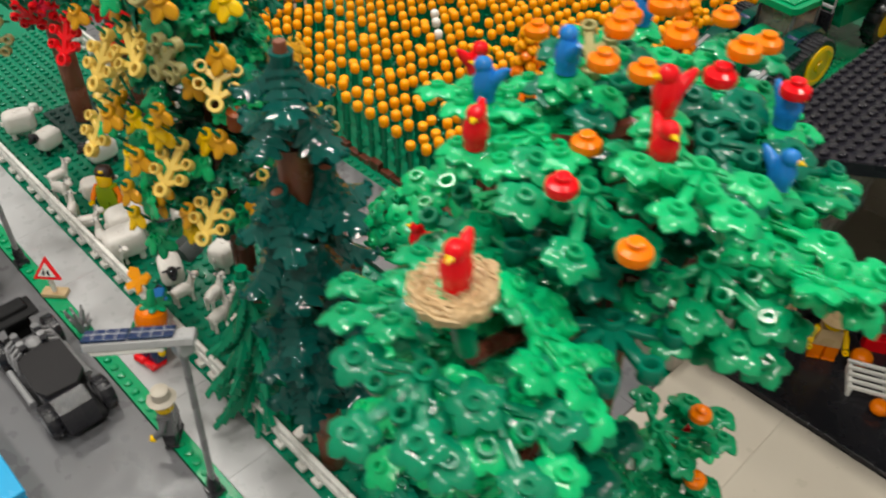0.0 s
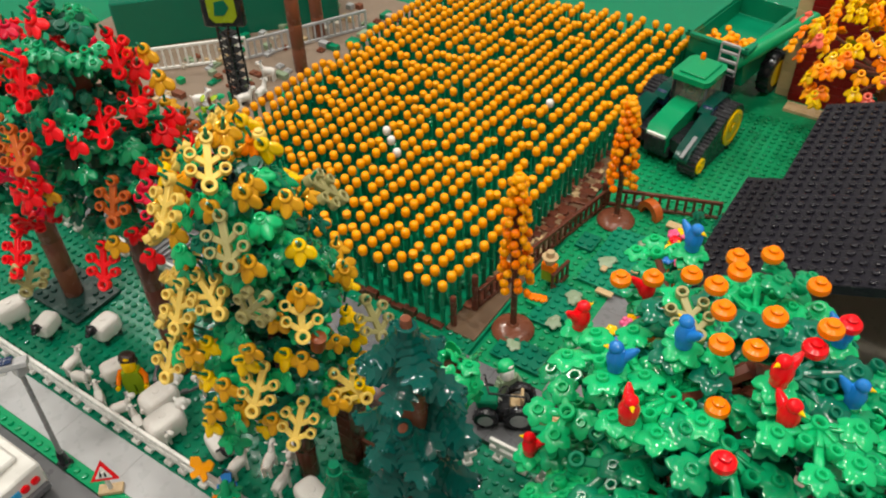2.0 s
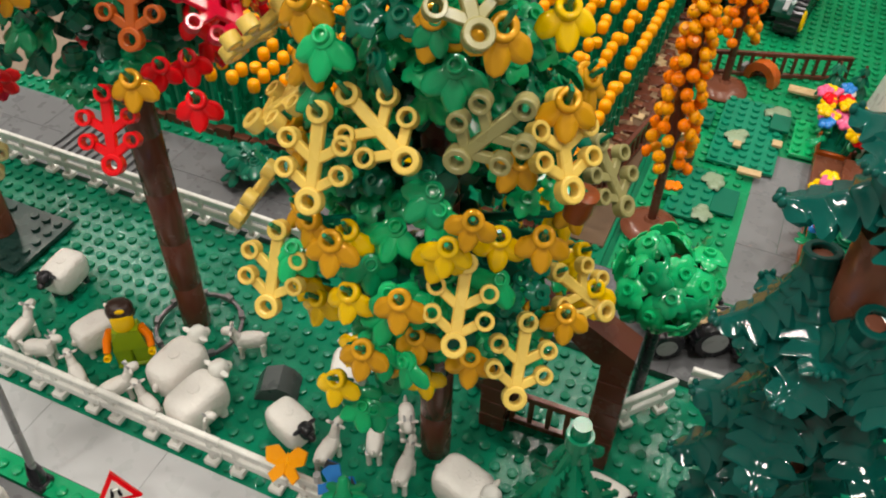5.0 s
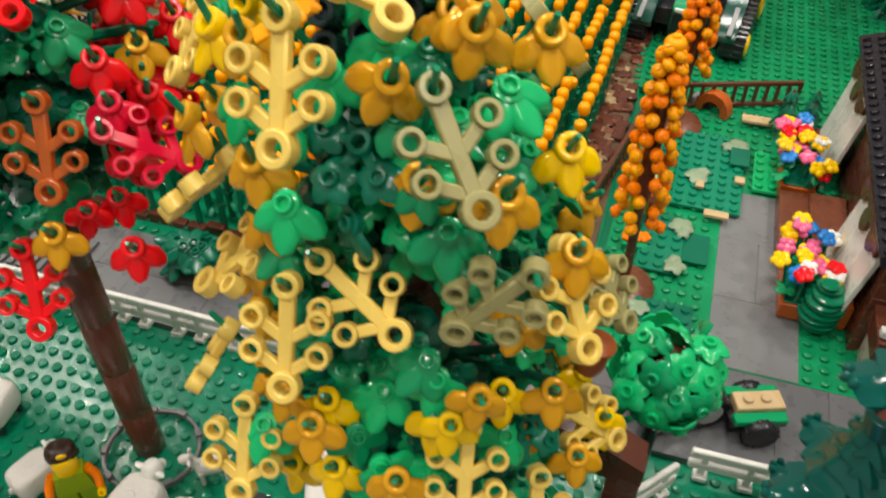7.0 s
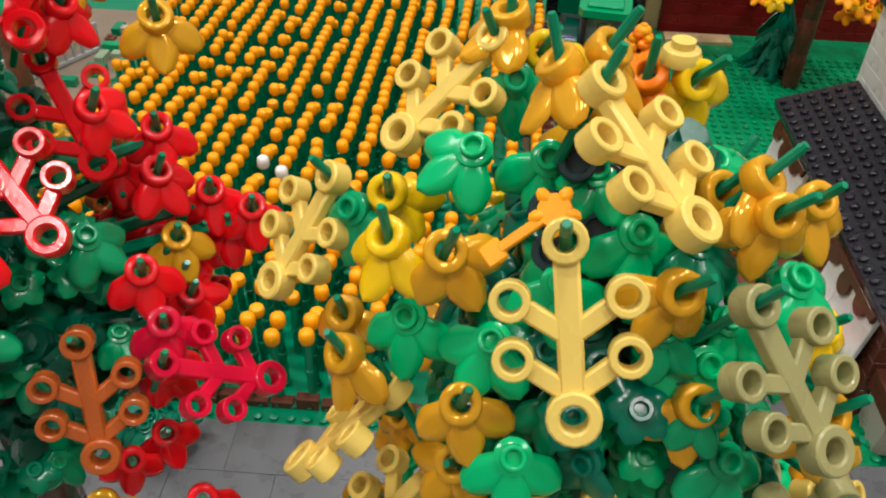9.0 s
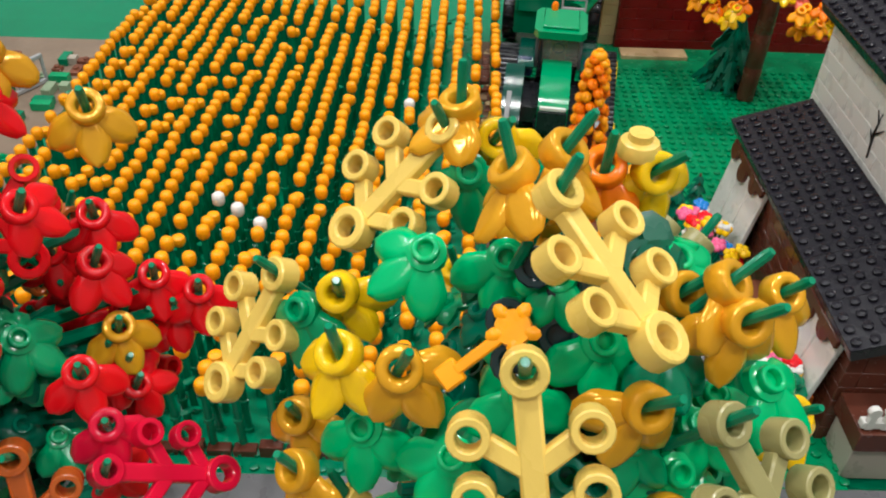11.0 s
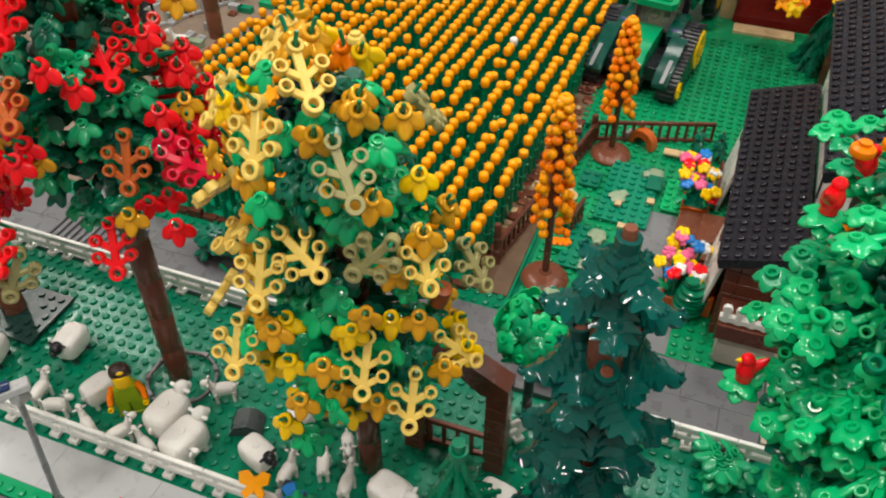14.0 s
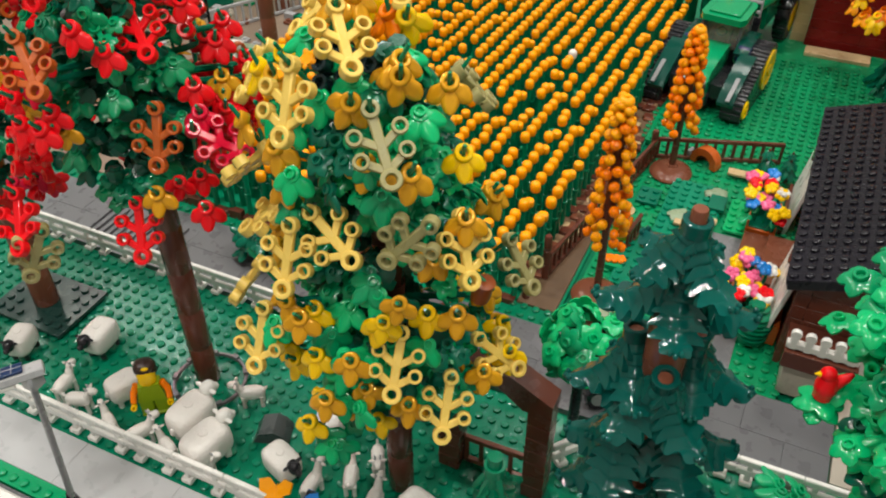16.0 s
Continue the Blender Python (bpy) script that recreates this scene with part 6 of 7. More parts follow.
for sx in (-1, 1):
    tr = part("crawler_track", Mesh().prism(TRACK, -0.0085, 0.0085, pose(sx * 0.0360, 0, 0, 90, 0, 90)), BLACK, t, "black rubber crawler track")
    lugs = Mesh()
    for (ya, za), (yb, zb) in zip(TRACK, TRACK[1:] + TRACK[:1]):
        n = max(1, int(math.hypot(yb - ya, zb - za) / 0.0045))
        for i in range(n):
            y, z = ya + (yb - ya) * (i + 0.5) / n, za + (zb - za) * (i + 0.5) / n
            lugs.box(sx * 0.0360 - 0.0088, y - 0.0011, max(0.0002, z - 0.0011), sx * 0.0360 + 0.0088, y + 0.0011, max(0.0022, z + 0.0011), 0.0003)
    tagged(part("track_lug", lugs, BLACK, tr), kind="stuff")
    for y, z, r in ((0.0290, 0.0227, 0.0180), (-0.0300, 0.0112, 0.0080)):
        hub = part("hub", Mesh().lathe([(r, -0.001), (r, 0.0012), (r * 0.8, 0.0018), (r * 0.72, 0.0006), (r * 0.3, 0.0006), (r * 0.28, 0.0022), (r * 0.05, 0.0024)], 24, pose(sx * 0.0446, y, z, 0, 90 * sx, 0)), YELLOW, tr, "yellow hub")
    part("mudguard", Mesh().prism([(-0.044, 0.020), (-0.042, 0.0160), (0.006, 0.0385), (0.006, 0.0425), (-0.004, 0.0415), (-0.038, 0.0275)], -0.0070, 0.0070, pose(sx * 0.0305, 0, 0, 90, 0, 90)), FENDER, t, "dark green side fender")
    part("stripe", Mesh().box(sx * 0.0325 - 0.0018, -0.0345, 0.0392, sx * 0.0325 + 0.0018, -0.0080, 0.0408, 0.0003, pose(0, 0, 0, 22, 0, 0)), MIDGREY, t, "grey stripe")
    part("side_grille", Mesh().box(sx * 0.0175 - 0.0060, -0.030, 0.0140, sx * 0.0175 + 0.0060, 0.010, 0.0270, 0.0004), BLACK, t)
ladder = part("ladder", Mesh().box(-0.0010, 0.0740, 0.046, 0.0005, 0.0755, 0.078, 0.0003), GREY, t, "light grey ladder behind the cab")
part("rail", Mesh().box(0.0175, 0.0740, 0.046, 0.0190, 0.0755, 0.078, 0.0003), GREY, ladder)
for z in (0.050, 0.059, 0.068, 0.0765):
    part("rung", Mesh().box(0.0, 0.0735, z, 0.0180, 0.0760, z + 0.0026, 0.0003), GREY, ladder)
part("ladder_base", Mesh().box(-0.0100, 0.0540, 0.0160, 0.0100, 0.0790, 0.0200, 0.0005).box(-0.0020, 0.0730, 0.0190, 0.0200, 0.0765, 0.0470, 0.0005), BLACK, t)

t = thing("farm_trailer", pose(0.1140, 0.6560, 0.0029, 0, 0, -8), "big green toy farm trailer behind the tractor", "trailer")
part("tub", Mesh().prism([(-0.048, 0.030), (0.048, 0.030), (0.0525, 0.052), (-0.0525, 0.052)], -0.030, 0.030, pose(0, 0, 0, 90, 0, 90)), GREEN, t)
for x in (-0.0300, 0.0272):
    part("side_wall", Mesh().box(x, -0.0550, 0.0520, x + 0.0028, 0.0550, 0.0700, 0.0006), GREEN, t)
for y in (-0.0560, 0.0530):
    part("end_wall", Mesh().box(-0.0272, y, 0.0520, 0.0272, y + 0.0028, 0.0700, 0.0006), GREEN, t)
part("rim_rail", Mesh().box(-0.033, -0.058, 0.069, 0.033, -0.053, 0.074, 0.0008).box(-0.033, 0.053, 0.069, 0.033, 0.058, 0.074, 0.0008).box(-0.034, -0.058, 0.069, -0.028, 0.058, 0.074, 0.0008).box(0.028, -0.058, 0.069, 0.034, 0.058, 0.074, 0.0008), GREEN, t)
rng = random.Random(61)
load = Mesh()
for i in range(80):
    load.ball(0.0034, 0.0034, 0.0030, (rng.uniform(-0.022, 0.022), rng.uniform(-0.049, -0.014), 0.0545 + rng.uniform(0, 0.014)), 8, 6)
part("load", load, MARIGOLD, t, "heap of orange fruit")
part("drawbar", Mesh().sweep([(0, -0.048, 0.026), (0, -0.078, 0.018)], [0.003, 0.002], 8), BLACK, t)
part("chute", Mesh().sweep([(0.020, -0.056, 0.056), (0.066, 0.020, 0.094)], [0.0085, 0.0070], 12), GREEN_MID, t)
for sx in (-1, 1):
    wheel(t, sx * 0.036, 0.012, 0.0225, 0.0225, 0.0130, YELLOW)

brick_wall("wall_barn", 0.174, 0.658, 0.520, 0.667, 0.0, 0.160, BARN, "dark red brick wall of the toy barn")
brick_wall("wall_barn_post", 0.160, 0.664, 0.174, 0.676, 0.0, 0.150, TAN, "tan corner post of the toy barn")
slab("doormat", 0.177, 0.634, 0.001, 0.236, 0.651, 0.0046, TAN, "flat tan plates before the barn", "mat")
fir(0.2590, 0.5900, 0.070, 0.016, 0.010, GREEN_TEAL, "small bushy dark green toy fir near the house", 8, 8, 9, BROWN, base=0.0029, tr=0.0024, wide=0.5)

# ---- orange maple by the barn ----
AO = (0.268, 0.565)
maple = thing("autumn_tree", pose(AO[0], AO[1], 0.0029), "toy tree with orange yellow and pink leaves", "tree", "autumn trees")
part("trunk", trunk_mesh(0.0070, 0.120), BROWN, maple, "round brown brick trunk")
LEAF[MARIGOLD], LEAF[SALMON] = lobed_leaf(MARIGOLD), lobed_leaf(SALMON)
rng = random.Random(41)
for i in range(210):
    a, s = rng.uniform(0, 6.283), rng.uniform(-0.75, 1)
    q = math.sqrt(1 - s * s) * rng.uniform(0.75, 1.0)
    out = Vector((q * math.cos(a), q * math.sin(a), s))
    p = Vector((AO[0], AO[1], 0.120)) + Vector((out.x * 0.088, out.y * 0.088, out.z * 0.045))
    put("leaf", LEAF[rng.choice((ORANGE, ORANGE, MARIGOLD, MARIGOLD, MARIGOLD, YELLOW, YELLOW, YELLOW, SALMON))], maple.matrix_basis.inverted() @ frame_from(p, p + Vector((out.x, out.y, -0.6)), out + Vector((0, 0, 0.6))) @ Matrix.Scale(0.82, 4), maple)
for i in range(12):
    a = i * 0.55
    part("limb", Mesh().sweep([(0, 0, 0.085 + 0.002 * i), (0.065 * math.cos(a), 0.065 * math.sin(a), 0.110 + 0.002 * (i % 4))], [0.0030, 0.0014], 7), BROWN, maple)

# ---- goat yard at the back ----
slab("goat_yard", -0.600, 0.200, -0.002, -0.272, 0.640, 0.0012, plastic("tan_ground", (0.20, 0.145, 0.105), 0.5, spread=0.4), "tan and brown ground of the goat yard", "ground")
rng = random.Random(51)
for i in range(110):
    px, py = rng.uniform(-0.43, -0.278), rng.uniform(0.28, 0.60)
    c, w = rng.choice((GREEN, GREEN_MID, BEIGE, NUT, GREY, TAN, SAGE)), rng.choice((0.0076, 0.0156))
    tagged(part("yard_plate", Mesh().box(-w / 2, -0.0038, 0, w / 2, 0.0038, rng.choice((0.0032, 0.0064)), 0.0003).stud(0, 0, 0.0032), c, m=pose(px, py, 0.0011, 0, 0, rng.choice((0, 90)))), "small toy plate lying in the goat yard", "plate", "yard plates")
for px, py, h in ((-0.303, 0.442, 0.21), (-0.335, 0.512, 0.21), (-0.352, 0.560, 0.20)):
    t = thing("bare_tree", pose(px, py, 0.0012), "bare brown toy tree with a tall round stem", "tree", "bare brown trees")
    part("trunk", trunk_mesh(0.0075, h), NUT, t)
t = thing("sign_tower", pose(-0.318, 0.362, 0.0012), "black lattice tower carrying a dark sign with a yellow-green emblem", "sign")
for k in range(9):
    z = 0.0096 * k
    part("lattice", Mesh().box(-0.0080, -0.0080, z, 0.0080, 0.0080, z + 0.0014, 0.0003), BLACK, t)
    for x, y in ((-0.007, -0.007), (0.007, -0.007), (-0.007, 0.007), (0.007, 0.007)):
        part("strut", Mesh().box(x - 0.001, y - 0.001, z, x + 0.001, y + 0.001, z + 0.0096, 0.0002), BLACK, t)
    for sgn in (-1, 1):
        part("brace", Mesh().sweep([(-0.007, -0.0072, z + (0.001 if sgn > 0 else 0.009)), (0.007, -0.0072, z + (0.009 if sgn > 0 else 0.001))], [0.0008, 0.0008], 6), BLACK, t)
turn = pose(0, 0, 0.108, 0, 0, 32)
part("board", Mesh().box(-0.021, -0.005, -0.022, 0.021, 0.003, 0.024, 0.002), BLACK, t, "dark sign board", turn)
part("emblem", Mesh().prism([(-0.014, -0.010), (-0.009, -0.016), (0.009, -0.016), (0.014, -0.010), (0.014, 0.012), (0.009, 0.018), (-0.009, 0.018), (-0.014, 0.012)], 0.0050, 0.0062, turn @ pose(0, 0, 0, 90, 0, 0)), LIME, t, "yellow-green plain emblem plate")
part("emblem_mark", Mesh().prism([(-0.008, -0.008), (0.002, -0.008), (0.008, 0.000), (0.004, 0.008), (-0.006, 0.006)], 0.0062, 0.0068, turn @ pose(0, 0, 0, 90, 0, 0)), GREEN_TEAL, t, "plain dark green shape")
picket_row("grey_trellis", -0.455, 0.345, -0.372, 0.430, 0.028, WHITE, "white toy trellis fence at the goat yard", pitch=0.008)
picket_row("grey_trellis", -0.372, 0.430, -0.300, 0.560, 0.024, GREY, "grey toy trellis fence at the goat yard", pitch=0.008)
t = thing("hedge", pose(-0.470, 0.460, 0.0), "long green toy hedge behind the goat yard", "hedge")
part("hedge", Mesh().box(-0.10, -0.030, 0, 0.16, 0.050, 0.060, 0.002, pose(0, 0, 0, 0, 0, 48)), GREEN_TEAL, t)
t = thing("lime_bush", pose(-0.300, 0.305, 0.0012), "small lime and green toy bush by the goat yard", "bush")
rng = random.Random(61)
for i in range(22):
    p = Vector((rng.gauss(0, 0.008), rng.gauss(0, 0.008), rng.uniform(0.006, 0.040)))
    part("leaf", Mesh().ball(0.0050, 0.0032, 0.0014, (0, 0, 0), 8, 5, Matrix.Translation(p) @ pose(0, 0, 0, rng.uniform(-60, 60), rng.uniform(-60, 60), rng.uniform(0, 180))), rng.choice((LIME, LIME, GREEN_MID)), t)
part("stem", Mesh().lathe([(0.0020, 0), (0.0016, 0.038)], 8), BROWN, t)

# ---- animals of the pasture (toy figures, each one moulded) ----
def toy_sheep(x, y, turn, label, face=WHITE, size=1.0, z=0.0017):
    """A blocky sheep with a rounded fleece, head up, on short legs; it faces +x."""
    t = thing("toy_sheep", pose(x, y, z, 0, 0, turn) @ Matrix.Scale(size, 4), label, "toy sheep", "sheep in the pasture")
    part("fleece", Mesh().ball(0.0118, 0.0084, 0.0084, (0, 0, 0.0125), 20, 12, square=0.5).stud(0.0, 0.0, 0.0196, 12), WOOL, t, angle=50)
    part("head", Mesh().ball(0.0042, 0.0036, 0.0044, (0.0128, 0, 0.0195), 12, 8, square=0.8).ball(0.0026, 0.0022, 0.0022, (0.0165, 0, 0.0178), 10, 6), face, t, angle=50)
    for k in (-1, 1):
        part("ear", Mesh().ball(0.0012, 0.0024, 0.0009, (0.0118, k * 0.0044, 0.0212), 8, 5), face, t)
    for lx in (-0.0070, 0.0070):
        for ly in (-0.0045, 0.0045):
            part("leg", Mesh().lathe([(0.0018, 0), (0.0018, 0.0035), (0.0024, 0.0075)], 10, Matrix.Translation((lx, ly, 0))), face, t)
    part("tail", Mesh().ball(0.0016, 0.0014, 0.0024, (-0.0122, 0, 0.0125), 8, 5), WOOL, t)
    return t


def toy_goat(x, y, turn, label, z=0.0017, size=1.0):
    t = thing("toy_goat", pose(x, y, z, 0, 0, turn) @ Matrix.Scale(size, 4), label, "toy goat", "goats in the pasture")
    part("body", Mesh().ball(0.0076, 0.0036, 0.0040, (0, 0, 0.0098), 14, 8, square=0.72).sweep([(0.0052, 0, 0.0110), (0.0078, 0, 0.0158)], [0.0026, 0.0020], 10), WOOL, t, angle=50)
    part("head", Mesh().ball(0.0034, 0.0020, 0.0022, (0.0094, 0, 0.0172), 12, 7, square=0.8), WOOL, t, angle=50)
    for k in (-1, 1):
        part("horn", Mesh().sweep([(0.0078, k * 0.0012, 0.0188), (0.0066, k * 0.0016, 0.0212)], [0.0008, 0.0004], 6), GREY, t)
        part("ear", Mesh().ball(0.0008, 0.0018, 0.0007, (0.0080, k * 0.0030, 0.0182), 8, 5), WOOL, t)
    for lx in (-0.0052, 0.0050):
        for ly in (-0.0022, 0.0022):
            part("leg", Mesh().lathe([(0.0012, 0), (0.0011, 0.005), (0.0015, 0.0085)], 8, Matrix.Translation((lx, ly, 0))), WOOL, t)
    part("tail", Mesh().sweep([(-0.0072, 0, 0.0118), (-0.0090, 0, 0.0140)], [0.0010, 0.0005], 6), WOOL, t)
    return t


DARKFACE, PALEFACE = "white toy sheep with a black face grazing on the pasture", "white toy sheep standing on the green pasture"
toy_sheep(-0.2410, 0.0260, 75, PALEFACE)
toy_sheep(-0.2060, 0.0320, -72, DARKFACE, BLACK, 0.85)
toy_sheep(-0.1640, 0.0540, -85, DARKFACE, BLACK, 0.95)
toy_sheep(-0.0740, 0.0270, 82, PALEFACE, WHITE, 1.12)
toy_sheep(-0.0550, 0.0150, 78, PALEFACE, WHITE, 1.12)
toy_sheep(-0.0140, 0.0240, -20, "white toy sheep with a dark face lying near the fence", BLACK, 0.9)
toy_sheep(-0.0040, 0.0580, 110, "white toy sheep under the yellow tree", WHITE, 0.95)
toy_sheep(0.0660, 0.0260, -15, PALEFACE, WHITE, 1.05)
toy_sheep(0.1190, 0.0450, -10, DARKFACE, BLACK, 0.9)
toy_sheep(-0.1250, 0.0300, 70, "white toy sheep beside the farmer figure", WHITE, 0.85)
GOAT = "small white toy goat on the green pasture"
for x, y, a in ((-0.1580, 0.0170, 95), (-0.1420, 0.0120, 20), (-0.0955, 0.0085, 60), (0.0065, 0.0195, 88), (0.0225, 0.0320, 112), (0.0400, 0.0245, 95), (-0.0560, 0.0570, -150), (0.0300, 0.0480, -60)):
    toy_goat(x, y, a, GOAT)
for x, y, a in ((-0.1160, 0.0075, 150), (-0.0765, 0.0080, 160), (-0.0530, 0.0075, 20), (0.0850, 0.0075, 30), (0.1420, 0.0075, 100)):
    toy_goat(x, y, a, "small white toy goat close behind the white fence", size=0.9)
for x, y, a in ((-0.3200, 0.4080, 200), (-0.2980, 0.3720, 100), (-0.3440, 0.3280, 40), (-0.3050, 0.3540, 60)):
    toy_goat(x, y, a, "white toy goat in the back yard", 0.0012, 1.1)


# ---- toy people: each a single plain moulded figure ----
def toy_figure(x, y, z, turn, label, legs, torso, arms, head, cap, hat="hair"):
    m = Mesh()
    m.slot = 0
    for k in (-1, 1):
        m.box(k * 0.0041 - 0.0037, -0.0036, 0, k * 0.0041 + 0.0037, 0.0040, 0.0020, 0.0004).box(k * 0.0041 - 0.0037, -0.0030, 0.0020, k * 0.0041 + 0.0037, 0.0034, 0.0118, 0.0005)
    m.slot = 1
    m.prism([(-0.0078, 0.0118), (0.0078, 0.0118), (0.0056, 0.0245), (-0.0056, 0.0245)], -0.0036, 0.0036, pose(0, 0, 0, 90, 0, 0))
    m.slot = 2
    for k in (-1, 1):
        m.sweep([(k * 0.0066, 0, 0.0232), (k * 0.0092, -0.0012, 0.0180), (k * 0.0098, -0.0052, 0.0142)], [0.0021, 0.0020, 0.0017], 10)
    m.slot = 3
    m.lathe([(0.0030, 0.0245), (0.0048, 0.0255), (0.0050, 0.0270), (0.0050, 0.0318), (0.0042, 0.0334), (0.0024, 0.0336), (0.0024, 0.0350)], 18)
    for k in (-1, 1):
        m.tube(0.0018, 0.0009, -0.0016, 0.0016, 10, pose(k * 0.0098, -0.0068, 0.0128, 70, 0, 0))
    m.slot = 4
    if hat == "brim":
        m.lathe([(0.0100, 0.0326), (0.0104, 0.0334), (0.0058, 0.0346), (0.0052, 0.0350), (0.0046, 0.0395), (0.0030, 0.0408)], 22)
    elif hat == "small brim":
        m.lathe([(0.0074, 0.0326), (0.0076, 0.0332), (0.0056, 0.0342), (0.0050, 0.0346), (0.0046, 0.0395), (0.0030, 0.0404)], 22)
    else:
        m.ball(0.0062, 0.0054, 0.0048, (0, 0.0022, 0.0338), 16, 9, square=0.85).ball(0.0060, 0.0030, 0.0060, (0, 0.0042, 0.0300), 12, 8)
        m.slot = 3
        m.ball(0.0022, 0.0010, 0.0012, (0.0010, -0.0030, 0.0372), 8, 5)
    ob = put("toy_figure", m.data("toy_figure", [legs, torso, arms, head, cap], 45), pose(x, y, z, 0, 0, turn))
    return tagged(ob, label, "toy figure", "toy figures")


toy_figure(-0.1035, 0.0300, 0.0017, 38, "toy figure with dark hair in orange and lime clothes", LIME, LIME, ORANGE, YELLOW, HAIR)
toy_figure(0.0900, -0.0380, 0.0, -40, "toy figure in dark grey clothes with a pale brimmed hat", BLACK, DARKGREY, DARKGREY, YELLOW, BEIGE, "small brim")
toy_figure(0.3030, 0.2640, 0.0042, 30, "toy figure with a straw hat and orange trousers", ORANGE, TAN, YELLOW, YELLOW, TAN, "brim")
toy_figure(0.2740, 0.2760, 0.0042, -70, "toy figure with a straw hat inside the house", BROWN, TAN, TAN, YELLOW, TAN, "brim")
toy_figure(0.1240, 0.1660, 0.0008, 60, "toy figure in green cap driving the mower", GREEN, SAGE, SAGE, WHITE, GREEN_BRIGHT)
t = thing("slatted_rack", pose(0.3330, 0.2600, 0.0042, 0, 0, 25), "white slatted toy rack with orange and red fruit beside it", "rack")
for i in range(5):
    part("slat", Mesh().box(-0.012, -0.010 + 0.005 * i, 0.006, 0.012, -0.0078 + 0.005 * i, 0.0082, 0.0004), WHITE, t)
for x in (-0.010, 0.010):
    part("leg", Mesh().box(x - 0.0012, -0.010, 0, x + 0.0012, 0.012, 0.006, 0.0004), WHITE, t)
part("fruit", Mesh().ball(0.0065, 0.0065, 0.0052, (-0.004, 0.018, 0.0052), 14, 8), ORANGE, t, "orange pumpkin")
part("fruit", Mesh().ball(0.0055, 0.0055, 0.0046, (0.006, -0.016, 0.0046), 14, 8), ORANGE, t, "orange pumpkin")
t = thing("red_block", pose(0.3230, 0.2930, 0.0042, 0, 0, 30), "small red toy brick on the black floor", "brick")
part("brick", Mesh().box(-0.0078, -0.0038, 0, 0.0078, 0.0038, 0.0096, 0.0004).stud(-0.004, 0, 0.0096).stud(0.004, 0, 0.0096), RED, t)
t = thing("toy_sack", pose(0.2720, 0.2290, 0.0042, 0, 0, 20), "brown rounded toy sack on the black floor", "sack")
part("sack", Mesh().ball(0.0072, 0.0052, 0.0080, (0, 0, 0.0080), 16, 10, square=0.8), NUT, t)
t = thing("teal_crate", pose(0.2860, 0.2330, 0.0042, 0, 0, 20), "dark green toy crate on the black floor", "crate")
part("crate", Mesh().box(-0.0070, -0.0050, 0, 0.0070, 0.0050, 0.0140, 0.0008).stud(-0.0035, 0, 0.0140).stud(0.0035, 0, 0.0140), GREEN_TEAL, t)
c = Mesh()
c.lathe([(0.0030, 0.0085), (0.0048, 0.0105), (0.0056, 0.0150), (0.0054, 0.0156), (0.0064, 0.0165), (0.0070, 0.0215), (0.0068, 0.0222), (0.0077, 0.0232), (0.0082, 0.0290), (0.0074, 0.0325), (0.0040, 0.0345)], 20)
c.slot = 1
c.lathe([(0.0030, 0.0340), (0.0034, 0.0360), (0.0022, 0.0385), (0.0018, 0.0440), (0.0009, 0.0450)], 12)
for i in range(7):
    a = i * 0.8976
    c.ball(0.0042, 0.0024, 0.0010, (0.0042, 0, 0), 8, 5, pose(0, 0.0022, 0.0356, 0, 0, math.degrees(a)) @ pose(0, 0, 0, 0, 8, 0))
for k in (-1, 1):
    c.sweep([(k * 0.0070, 0, 0.0215), (k * 0.0105, -0.0008, 0.0190), (k * 0.0112, -0.0025, 0.0150)], [0.0022, 0.0021, 0.0017], 8)
c.slot = 2
for k in (-1, 1):
    c.box(k * 0.0040 - 0.0036, -0.0060, 0, k * 0.0040 + 0.0036, 0.0036, 0.0034, 0.0006)
c.slot = 3
for k in (-1, 1):
    c.ball(0.0021, 0.0021, 0.0024, (k * 0.0114, -0.0034, 0.0135), 8, 6)
c.slot = 4
for k in (-1, 1):
    c.box(k * 0.0040 - 0.0034, -0.0034, 0.0032, k * 0.0040 + 0.0034, 0.0034, 0.0115, 0.0005)
tagged(put("toy_figure", c.data("toy_figure", [ORANGE, GREEN_MID, RED, YELLOW, NAVY], 45), pose(0.0345, -0.0195, 0.0003, -14, 0, 12) @ Matrix.Scale(1.12, 4)), "toy figure dressed as a carrot on the pavement", "toy figure", "toy figures")


